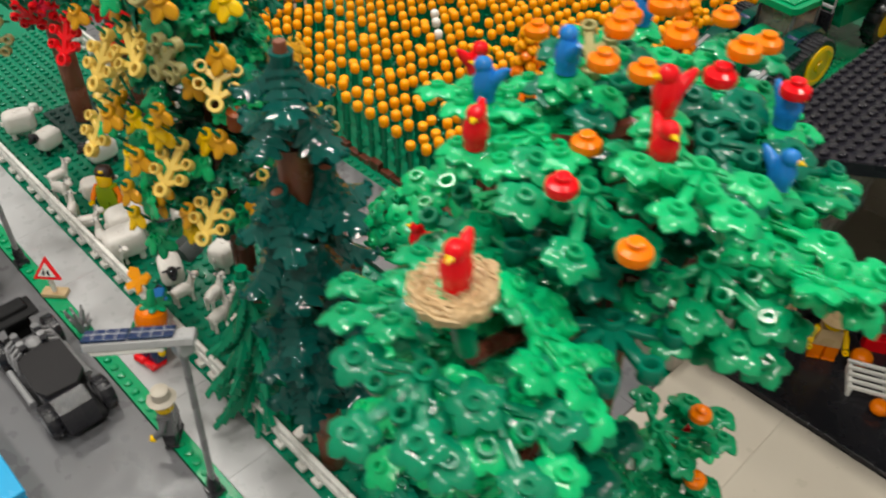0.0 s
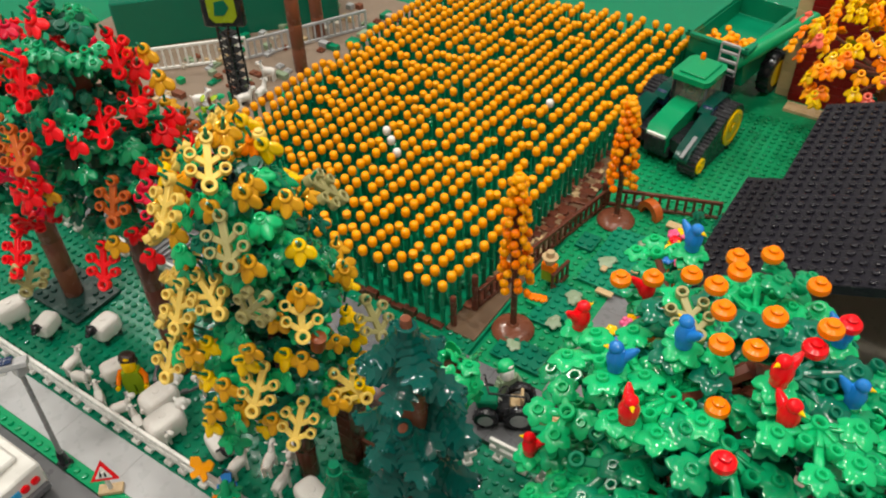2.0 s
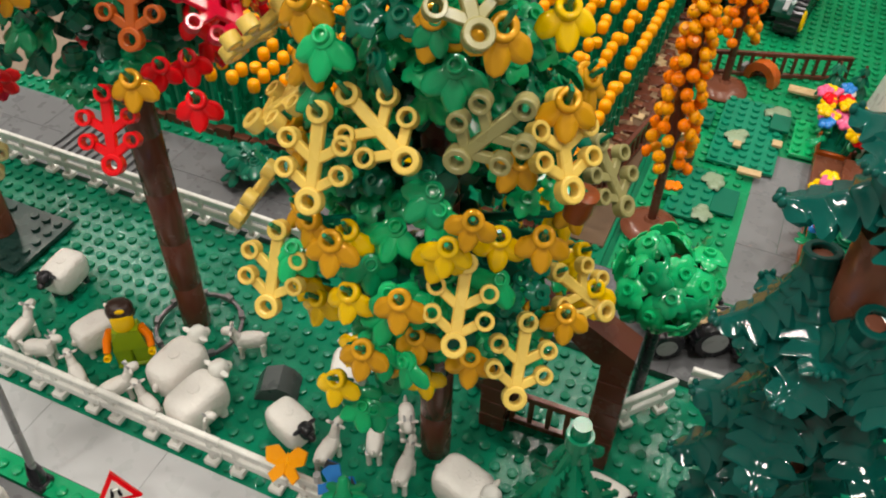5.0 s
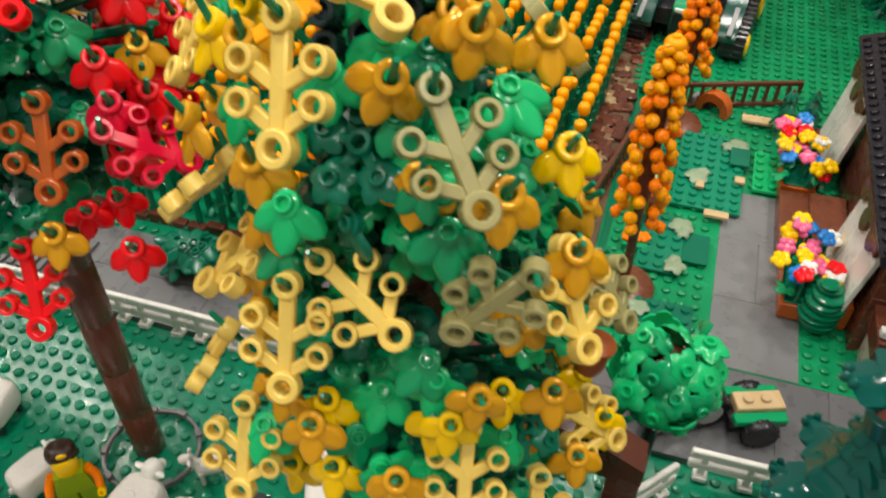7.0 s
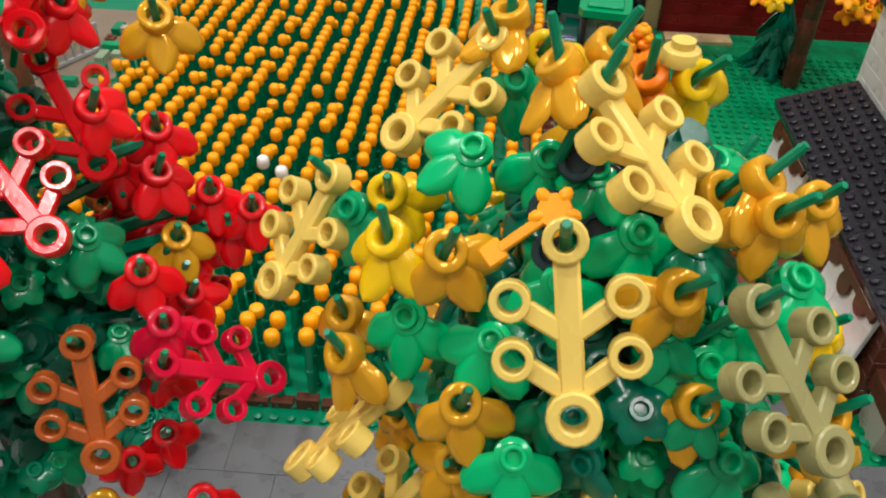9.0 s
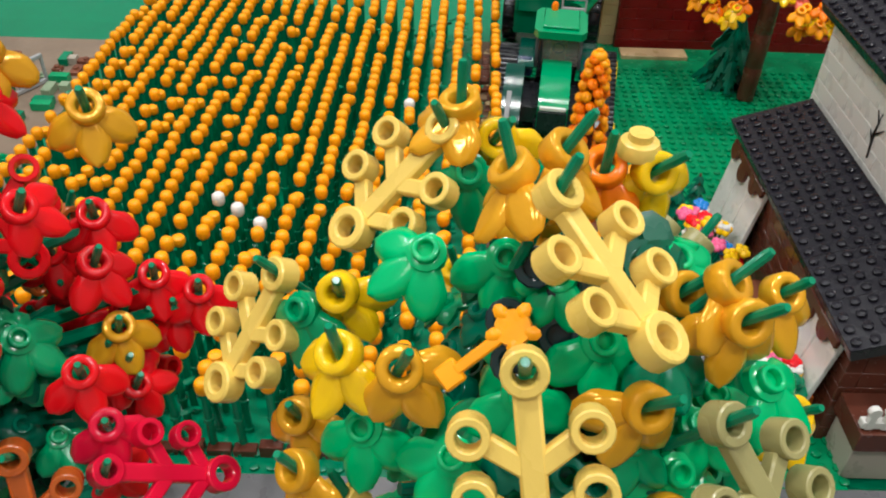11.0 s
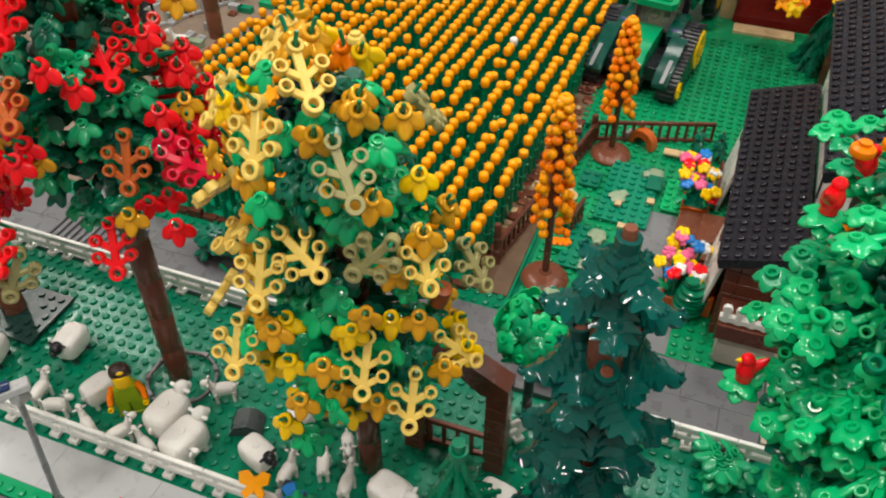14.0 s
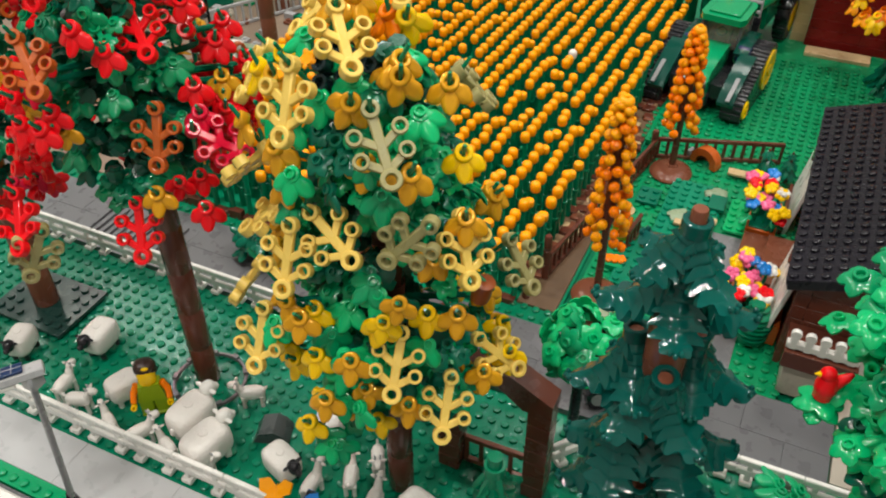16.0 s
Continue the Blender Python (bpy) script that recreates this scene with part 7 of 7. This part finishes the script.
# ---- birds, fruit and a nest in the green tree ----
def bird(x, y, z, turn, mat, label, tip=0):
    t = thing("toy_bird", pose(x, y, z - 0.0060, 0, tip, turn) @ Matrix.Scale(0.76, 4), label, "toy bird", "toy birds in the green tree")
    part("body", Mesh().lathe([(0.0030, 0), (0.0040, 0.0006), (0.0041, 0.0034), (0.0047, 0.0050), (0.0048, 0.0085), (0.0034, 0.0122), (0.0030, 0.0132)], 16)
         .ball(0.0036, 0.0034, 0.0034, (0.0010, 0, 0.0142), 14, 9).sweep([(-0.0026, 0, 0.0085), (-0.0070, 0, 0.0128), (-0.0088, 0, 0.0150)], [0.0032, 0.0020, 0.0008], 10), mat, t, angle=55)
    part("beak", Mesh().lathe([(0.0013, 0), (0.0002, 0.0026)], 8, pose(0.0042, 0, 0.0140, 0, 90, 0)), YELLOW, t, "yellow beak")
    part("perch", Mesh().lathe([(0.0030, -0.0050), (0.0030, 0)], 12), GREEN_MID, t)
    for k in range(2):
        put("perch_leaf", PAD[GREEN_BRIGHT], pose(0, 0, -0.0012 - 0.0040 * k, 0, 0, 36 * k) @ Matrix.Scale(1.35, 4), t)
    return t


REDBIRD, BLUEBIRD = "glossy red toy bird perched on green leaves", "glossy blue toy bird perched on green leaves"
for kind, x, y, z, a in PERCHES:
    if kind.endswith("bird"):
        bird(x, y, z, a, RED if kind == "red_bird" else BLUE, REDBIRD if kind == "red_bird" else BLUEBIRD)
t = thing("bird_nest", pose(0.2915, -0.0335, 0.2505, 8, -6, 0) @ Matrix.Scale(0.92, 4), "woven tan nest with a red toy bird on it", "nest")
rim = [(0.0102 + 0.0006 * math.cos(i * 2.6), i) for i in range(30)]
part("mat", Mesh().prism([(r * math.cos(2 * math.pi * i / 30), r * math.sin(2 * math.pi * i / 30)) for r, i in rim], 0, 0.0024), TAN, t)
for k in range(3):
    part("ring", Mesh().tube(0.0092 - 0.0026 * k, 0.0072 - 0.0026 * k, 0.0020, 0.0030, 26), TAN, t)
rng = random.Random(77)
straw = Mesh()
for i in range(120):
    a, r0 = rng.uniform(0, 6.283), rng.uniform(0.002, 0.0095)
    b = a + rng.choice((-1, 1)) * rng.uniform(0.3, 0.9)
    r1 = min(0.0112, r0 + rng.uniform(0.0, 0.0030))
    straw.sweep([(r0 * math.cos(a), r0 * math.sin(a), 0.0026), (r1 * math.cos((a + b) / 2), r1 * math.sin((a + b) / 2), 0.0032 + rng.uniform(0, 0.0008)), (r1 * math.cos(b), r1 * math.sin(b), 0.0024)], [0.0004, 0.0005, 0.0003], 5)
tagged(part("straw", straw, TAN, t), kind="stuff")
part("stalk", Mesh().lathe([(0.0030, -0.020), (0.0030, 0)], 10), GREEN, t)
bird(0.2915, -0.0335, 0.2590, -70, RED, "glossy red toy bird sitting in the tan nest")


def fruit(x, y, z, mat, label, cat):
    m = Mesh().lathe([(0.0032, 0), (0.0050, 0.0008), (0.0054, 0.0022), (0.0050, 0.0040), (0.0034, 0.0052), (0.0026, 0.0053), (0.0026, 0.0068), (0.0022, 0.0070)], 18)
    ob = put(cat, m.data(cat, mat, 30), pose(x, y, z - 0.0035, 0, 0, 0) @ Matrix.Scale(0.79, 4))
    return tagged(ob, label, cat, cat + " in the green tree")


for kind, x, y, z, a in PERCHES:
    if kind == "orange":
        fruit(x, y, z, ORANGE, "round orange toy fruit among the leaves", "orange")
    elif kind == "red_fruit":
        fruit(x, y, z, RED, "round red toy fruit on top of the leaves", "red fruit")
put("leaf_branch", BRANCH[OLIVE], fruit_tree.matrix_basis.inverted() @ frame_from((0.2510, 0.0600, 0.2640), (0.2640, 0.0450, 0.2600), (0.1, -0.3, 1)) @ Matrix.Scale(0.72, 4), fruit_tree, "olive leaf spray")

# shrubs at the foot of the trees
def low_shrub(x, y, seed, mat, label, n=9, r=0.013):
    rr = random.Random(seed)
    t = thing("low_shrub", pose(x, y, 0.0017), label, "shrub", "low shrubs")
    part("stem", Mesh().lathe([(0.0028, 0), (0.0024, 0.012)], 10), GREEN_TEAL, t)
    for i in range(n):
        a = i * 2.4
        put("leaf", LEAF_STUD[mat], pose(r * rr.uniform(0.2, 0.8) * math.cos(a), r * rr.uniform(0.2, 0.8) * math.sin(a), rr.uniform(0.008, 0.020), rr.uniform(-25, 25), rr.uniform(-25, 25), math.degrees(a) + 90), t)


low_shrub(0.2270, 0.1080, 1, GREEN_MID, "low green toy shrub by the white fence")
low_shrub(0.2080, 0.0250, 2, GREEN, "low green toy shrub under the fruit tree", 16, 0.022)
low_shrub(0.1900, 0.0400, 3, GREEN_TEAL, "low dark green toy shrub beside the pine", 16, 0.022)
low_shrub(0.2350, 0.0180, 4, GREEN_TEAL, "low dark green toy shrub under the fruit tree", 18, 0.024)
low_shrub(-0.1250, 0.1700, 5, GREEN_TEAL, "low dark green toy shrub by the lane", 14, 0.018)

# small things at the tree feet
t = thing("hose_ring", pose(-0.0890, 0.0600, 0.0019), "dark grey ring lying round the red tree's foot", "ring")
part("ring", Mesh().tube(0.0215, 0.0198, 0, 0.0020, 36), DARKGREY, t)
for k in range(9):
    a = radians(40 * k)
    part("clip", Mesh().box(-0.0022, -0.0014, 0.0004, 0.0022, 0.0014, 0.0036, 0.0003, pose(0.0206 * math.cos(a), 0.0206 * math.sin(a), 0, 0, 0, 40 * k + 90)), DARKGREY, t)
t = thing("rock", pose(-0.0340, 0.0440, 0.0017, 0, 0, 20), "dark grey sloped toy rock on the pasture", "rock")
part("rock", Mesh().prism([(-0.010, 0), (0.010, 0), (0.007, 0.006), (0.002, 0.009), (-0.006, 0.007)], -0.007, 0.007, pose(0, 0, 0, 90, 0, 0)), plastic("rock_grey_plastic", (0.045, 0.055, 0.055), 0.3), t)
t = thing("nut_pot", pose(0.0925, 0.0300, 0.1720, 0, 12, 0), "small rust-brown rounded pot hanging in the yellow tree", "pot")
part("pot", Mesh().lathe([(0.0022, -0.0070), (0.0040, -0.0062), (0.0046, -0.0020), (0.0042, 0.0030), (0.0048, 0.0036), (0.0048, 0.0048), (0.0030, 0.0056)], 16, Matrix.Scale(0.85, 4)), plastic("pot_brown_plastic", (0.27, 0.055, 0.006), 0.3, shine=0.35), t)
part("stalk", Mesh().sweep([(0, 0, 0.004), (-0.012, 0.001, 0.010), (-0.040, 0.003, 0.014)], [0.0009, 0.0009, 0.0009], 7), GREEN, t)

# ---- butterflies on the fence ----
def butterfly(x, y, z, mat, turn, label, edge=None):
    t = thing("toy_butterfly", pose(x, y, z, 40, 0, turn), label, "toy butterfly")
    part("body", Mesh().ball(0.0010, 0.0052, 0.0011, (0, 0, 0), 8, 6), edge or mat, t)
    for k in (-1, 1):
        w = [(0, 0.0035), (0.0040, 0.0075), (0.0088, 0.0062), (0.0080, 0.0010), (0.0040, -0.0006), (0.0066, -0.0040), (0.0042, -0.0070), (0.0008, -0.0040)]
        part("wing", Mesh().prism([(k * a, b) for a, b in w], -0.0006, 0.0006, pose(0, 0, 0, 0, -18 * k, 0)), mat, t)
        if edge:
            part("wing_edge", Mesh().prism([(k * a, b) for a, b in ((0.0040, 0.0075), (0.0088, 0.0062), (0.0082, 0.0022), (0.0070, 0.0050))], 0.0006, 0.0010, pose(0, 0, 0, 0, -18 * k, 0)), edge, t)


butterfly(0.0030, -0.0030, 0.0310, MARIGOLD, 15, "orange-yellow toy butterfly perched on the white fence")
butterfly(0.0255, -0.0030, 0.0310, BLUE, -20, "blue toy butterfly with black wing edges on the white fence", BLACK)
t = thing("fence_pin", pose(0.0140, 0.0006, 0.0180), "small grey pin on the fence rail", "pin")
part("pin", Mesh().lathe([(0.0016, 0), (0.0016, 0.0080)], 8), GREY, t)

# ---- street furniture ----
def street_lamp(x, y, h):
    t = thing("street_lamp", pose(x, y, 0.0), "grey toy street lamp with a blue solar panel", "street lamp", "street lamps")
    top = Vector((0.0185, -0.002, h))
    part("base", Mesh().box(-0.0040, -0.0040, 0, 0.0040, 0.0040, 0.0032, 0.0004).lathe([(0.0036, 0.003), (0.0032, 0.010), (0.0020, 0.016)], 12), BLACK, t, "black foot")
    part("post", Mesh().sweep([(0.0004, 0, 0.012), tuple(top - Vector((0.001, 0, 0.004)))], [0.0017, 0.0015], 10), MIDGREY, t)
    part("bracket", Mesh().box(-0.0036, -0.0036, -0.010, 0.0036, 0.0036, -0.0004, 0.0010), GREY, t, "", Matrix.Translation(top))
    arm_dir = pose(*top, 0, 0, 232) @ pose(0, 0, 0, 16, 0, 0)
    part("panel_frame", Mesh().box(-0.006, -0.0042, -0.0030, 0.0360, 0.0042, 0.0010, 0.0006), GREY, t, "", arm_dir)
    part("lamp_glass", Mesh().box(0.006, -0.0036, -0.0052, 0.0340, 0.0036, -0.0031, 0.0006), WHITE, t, "white lamp plate", arm_dir)
    for i in range(2):
        p = part("solar_panel", Mesh().box(0.0015 + 0.0175 * i, -0.0040, 0.0013, 0.0185 + 0.0175 * i, 0.0040, 0.0026, 0.0003), NAVY, t, "dark blue solar panel", arm_dir)
        for k in range(3):
            part("cell_line", Mesh().box(0.0055 + 0.0175 * i + 0.0043 * k, -0.0038, 0.0025, 0.0058 + 0.0175 * i + 0.0043 * k, 0.0038, 0.0028, 0.00005), GREY, p)
        part("cell_line", Mesh().box(0.0018 + 0.0175 * i, -0.0002, 0.0025, 0.0182 + 0.0175 * i, 0.0002, 0.0028, 0.00005), GREY, p)
    return t


street_lamp(-0.0985, -0.0385, 0.1190)
street_lamp(0.1340, -0.0405, 0.1340)

t = thing("warning_sign", pose(-0.0560, -0.0352, 0.0004, 0, 0, 42), "white toy road sign with a red triangle border", "road sign")
part("base", Mesh().box(-0.0078, -0.0038, 0, 0.0078, 0.0038, 0.0032, 0.0004), TAN, t, "pale tan base plate")
part("post", Mesh().lathe([(0.0016, 0.003), (0.0016, 0.022)], 8), WHITE, t)
board = pose(0, -0.0018, 0.0150, 72, 0, 0)
part("board", Mesh().prism([(-0.0088, 0), (0.0088, 0), (0.0, 0.0150)], -0.0008, 0.0008, board), RED, t, "red triangle")
face = part("face", Mesh().prism([(-0.0056, 0.0020), (0.0056, 0.0020), (0.0, 0.0114)], 0.0008, 0.0011, board), WHITE, t, "white triangle face")
part("mark", Mesh().prism([(-0.0026, 0.0030), (-0.0012, 0.0030), (-0.0004, 0.0072), (-0.0016, 0.0074)], 0.0011, 0.0013, board), BLACK, face)
part("mark", Mesh().prism([(0.0008, 0.0030), (0.0022, 0.0030), (0.0016, 0.0066), (0.0004, 0.0062)], 0.0011, 0.0013, board), BLACK, face)

t = thing("grey_shrub", pose(-0.0150, -0.0370, 0.0), "small dark grey spiky toy plant on the verge", "shrub")
for i in range(11):
    a = i * 2.4
    part("spike", Mesh().sweep([(0.001 * math.cos(a), 0.001 * math.sin(a), 0.001), (0.0065 * math.cos(a), 0.0065 * math.sin(a), 0.010 + 0.006 * (i % 3))], [0.0018, 0.0007], 7), MIDGREY, t)


def vehicle_wheel(t, x, y, r, w):
    g = wheel(t, x, y, r, r, w, MIDGREY)
    g.matrix_basis = pose(x, y, r, 90, 0, 0)


t = thing("van", pose(-0.1480, -0.0780, -0.0011), "white toy van with red tail lights on the road", "van")
part("body", Mesh().box(-0.062, -0.0235, 0.0075, 0.058, 0.0235, 0.0300, 0.0016), WHITE, t)
part("roof", Mesh().box(-0.058, -0.0170, 0.0300, 0.046, 0.0170, 0.0350, 0.0018).stud(0.020, 0.008, 0.035).stud(0.020, -0.008, 0.035), WHITE, t)
part("bumper", Mesh().box(0.0575, -0.0220, 0.0070, 0.0615, 0.0220, 0.0125, 0.0008), DARKGREY, t)
for y in (0.0160, 0.0085, -0.0085, -0.0160):
    part("tail_light", Mesh().lathe([(0.0030, 0), (0.0030, 0.0016), (0.0020, 0.0022)], 14, pose(0.0578, y, 0.0200, 0, 90, 0)), RED, t, "round red tail light")
part("stripe", Mesh().box(-0.061, 0.0232, 0.0160, 0.040, 0.0240, 0.0225, 0.0003).box(0.0577, -0.0050, 0.0160, 0.0584, 0.0050, 0.0225, 0.0002), AZURE, t, "blue stripe")
part("stripe", Mesh().box(-0.061, -0.0240, 0.0160, 0.056, -0.0232, 0.0225, 0.0003), AZURE, t, "blue stripe")
for x in (-0.040, 0.036):
    for y in (-0.0205, 0.0205):
        vehicle_wheel(t, x, y, 0.0090, 0.0075)

MATT = plastic("matt_black_plastic", (0.012, 0.012, 0.013), 0.5, shine=0.12)
MATT_GREY = plastic("matt_charcoal_plastic", (0.026, 0.025, 0.027), 0.42, shine=0.15, spread=0.05)
t = thing("black_car", pose(0.0100, -0.0670, -0.0011), "open black toy car with bare engine and charcoal bonnet", "car")
part("chassis", Mesh().box(-0.0420, -0.0105, 0.0050, 0.0470, 0.0105, 0.0100, 0.0010), MATT, t)
part("rear_panel", Mesh().box(-0.0440, -0.0120, 0.0285, -0.0270, 0.0120, 0.0306, 0.0005).box(-0.0435, -0.0085, 0.0300, -0.0330, 0.0085, 0.0330, 0.0014), MATT, t, "flat black rear panel")
part("panel_stay", Mesh().box(-0.0400, -0.0070, 0.0095, -0.0340, 0.0070, 0.0290, 0.0006), MATT, t)
part("bonnet", Mesh().prism([(-0.0100, -0.0080), (-0.0060, -0.0128), (0.0190, -0.0140), (0.0260, -0.0105), (0.0275, 0.0050), (0.0200, 0.0125), (-0.0085, 0.0125), (-0.0115, 0.0050)], 0.0185, 0.0212), MATT_GREY, t, "smooth charcoal bonnet")
part("bonnet_side", Mesh().box(-0.0090, -0.0120, 0.0095, 0.0220, 0.0118, 0.0186, 0.0010), MATT, t)
part("cowl", Mesh().prism([(0.0200, 0.0095), (0.0490, 0.0095), (0.0490, 0.0150), (0.0440, 0.0215), (0.0330, 0.0235), (0.0270, 0.0190), (0.0200, 0.0180)], -0.0060, 0.0120, pose(0, 0, 0, 90, 0, 0)), BLACK, t)
part("engine_block", Mesh().box(-0.0265, -0.0080, 0.0095, -0.0120, 0.0080, 0.0185, 0.0012), DARKGREY, t)
for i in range(4):
    x = -0.0250 + 0.0040 * i
    for y in (-0.0060, 0.0060):
        part("cylinder", Mesh().lathe([(0.0022, 0.0180), (0.0022, 0.0205), (0.0017, 0.0209), (0.0017, 0.0222), (0.0022, 0.0226), (0.0022, 0.0240)], 10, Matrix.Translation((x, y, 0))), (MIDGREY, BLACK)[i % 2], t)
    part("engine_pipe", Mesh().sweep([(x, -0.0075, 0.0205), (x + 0.001, -0.0120, 0.0190), (x + 0.006, -0.0140, 0.0120)], [0.0012, 0.0012, 0.0011], 8), (MIDGREY, DARKGREY)[i % 2], t)
    part("engine_pipe", Mesh().sweep([(x, 0.0075, 0.0205), (x + 0.001, 0.0120, 0.0190), (x + 0.006, 0.0140, 0.0120)], [0.0012, 0.0012, 0.0011], 8), (DARKGREY, MIDGREY)[i % 2], t)
part("air_filter", Mesh().lathe([(0.0040, 0.0180), (0.0045, 0.0195), (0.0045, 0.0225), (0.0030, 0.0240), (0.0012, 0.0246)], 16, Matrix.Translation((-0.0150, 0.0005, 0))), MIDGREY, t)
for y in (-0.0170, 0.0150):
    part("exhaust", Mesh().sweep([(-0.0160, y, 0.0090), (0.0080, y, 0.0085), (0.0140, y, 0.0080)], [0.0018, 0.0018, 0.0022], 10), MIDGREY, t)
for x, y in ((0.0290, -0.0092), (0.0345, -0.0135)):
    part("headlight", Mesh().lathe([(0.0028, 0), (0.0028, 0.0016), (0.0018, 0.0024)], 14, pose(x, y, 0.0140, 40, 20, 0)), WHITE, t, "round white headlight")
for x in (-0.0300, 0.0330):
    for y in (-0.0150, 0.0150):
        vehicle_wheel(t, x, y, 0.0095, 0.0070)

t = thing("blue_container", pose(0.0500, -0.1330, -0.0011), "blue ribbed toy container beside the road", "container")
part("box", Mesh().box(-0.036, -0.026, 0, 0.036, 0.022, 0.0220, 0.0008), AZURE, t)
part("lid", Mesh().box(0.000, -0.0265, 0.0220, 0.0365, 0.0225, 0.0252, 0.0006), AZURE, t, "bright azure lid")
for i in range(9):
    part("rib", Mesh().box(-0.036 + 0.0040 * i, -0.0262, 0.0220, -0.0340 + 0.0040 * i, 0.0222, 0.0240, 0.0004), BLUE, t)

# ---- drain grate in the lane ----
t = thing("drain_grate", pose(-0.2250, 0.1560, 0.0005), "dark ribbed drain plates in the lane", "drain")
for i in range(12):
    part("rib", Mesh().box(-0.036 + 0.006 * i, -0.0150, 0, -0.0326 + 0.006 * i, 0.0150, 0.0018, 0.0003), DARKGREY, t)
t = thing("dark_plate", pose(-0.2250, 0.0700, 0.0019), "dark green-grey plate under the red tree", "plate")
part("plate", Mesh().box(-0.030, -0.022, 0, 0.030, 0.022, 0.0028, 0.0003), plastic("dark_moss_plastic", (0.012, 0.045, 0.038)), t)
k = Mesh()
for i in range(7):
    for j in range(5):
        if abs(i - 3) + abs(j - 2) > 2:
            k.stud(-0.024 + 0.008 * i, -0.016 + 0.008 * j, 0.0028)
tagged(part("studs", k, bpy.data.materials["dark_moss_plastic"], t), kind="stuff")

# ---- paved surfaces: separate tiles ----
tiled("pavement", -0.70, -0.0322, 0.52, -0.0040, 0.0002, 0.0640, 0.0282, GREY, "light grey smooth tiles of the pavement by the white fence", "pavement")
tiled("lane", -0.64, 0.1285, 0.2480, 0.1865, 0.0004, 0.0480, 0.0290, DARKGREY, "dark grey tiled lane behind the pasture", "road")
tiled("driveway", 0.1420, 0.1865, 0.1860, 0.3260, 0.0012, 0.0440, 0.0480, plastic("drive_grey_plastic", (0.19, 0.19, 0.20), 0.3, spread=0.05), "grey tiled drive up to the porch", "path")
tiled("house_pavement", 0.2490, 0.1400, 0.50, 0.2130, 0.0010, 0.0620, 0.0730, plastic("house_pavement_beige", (0.47, 0.42, 0.35), 0.36, spread=0.03), "smooth beige pavement before the open toy house", "pavement")
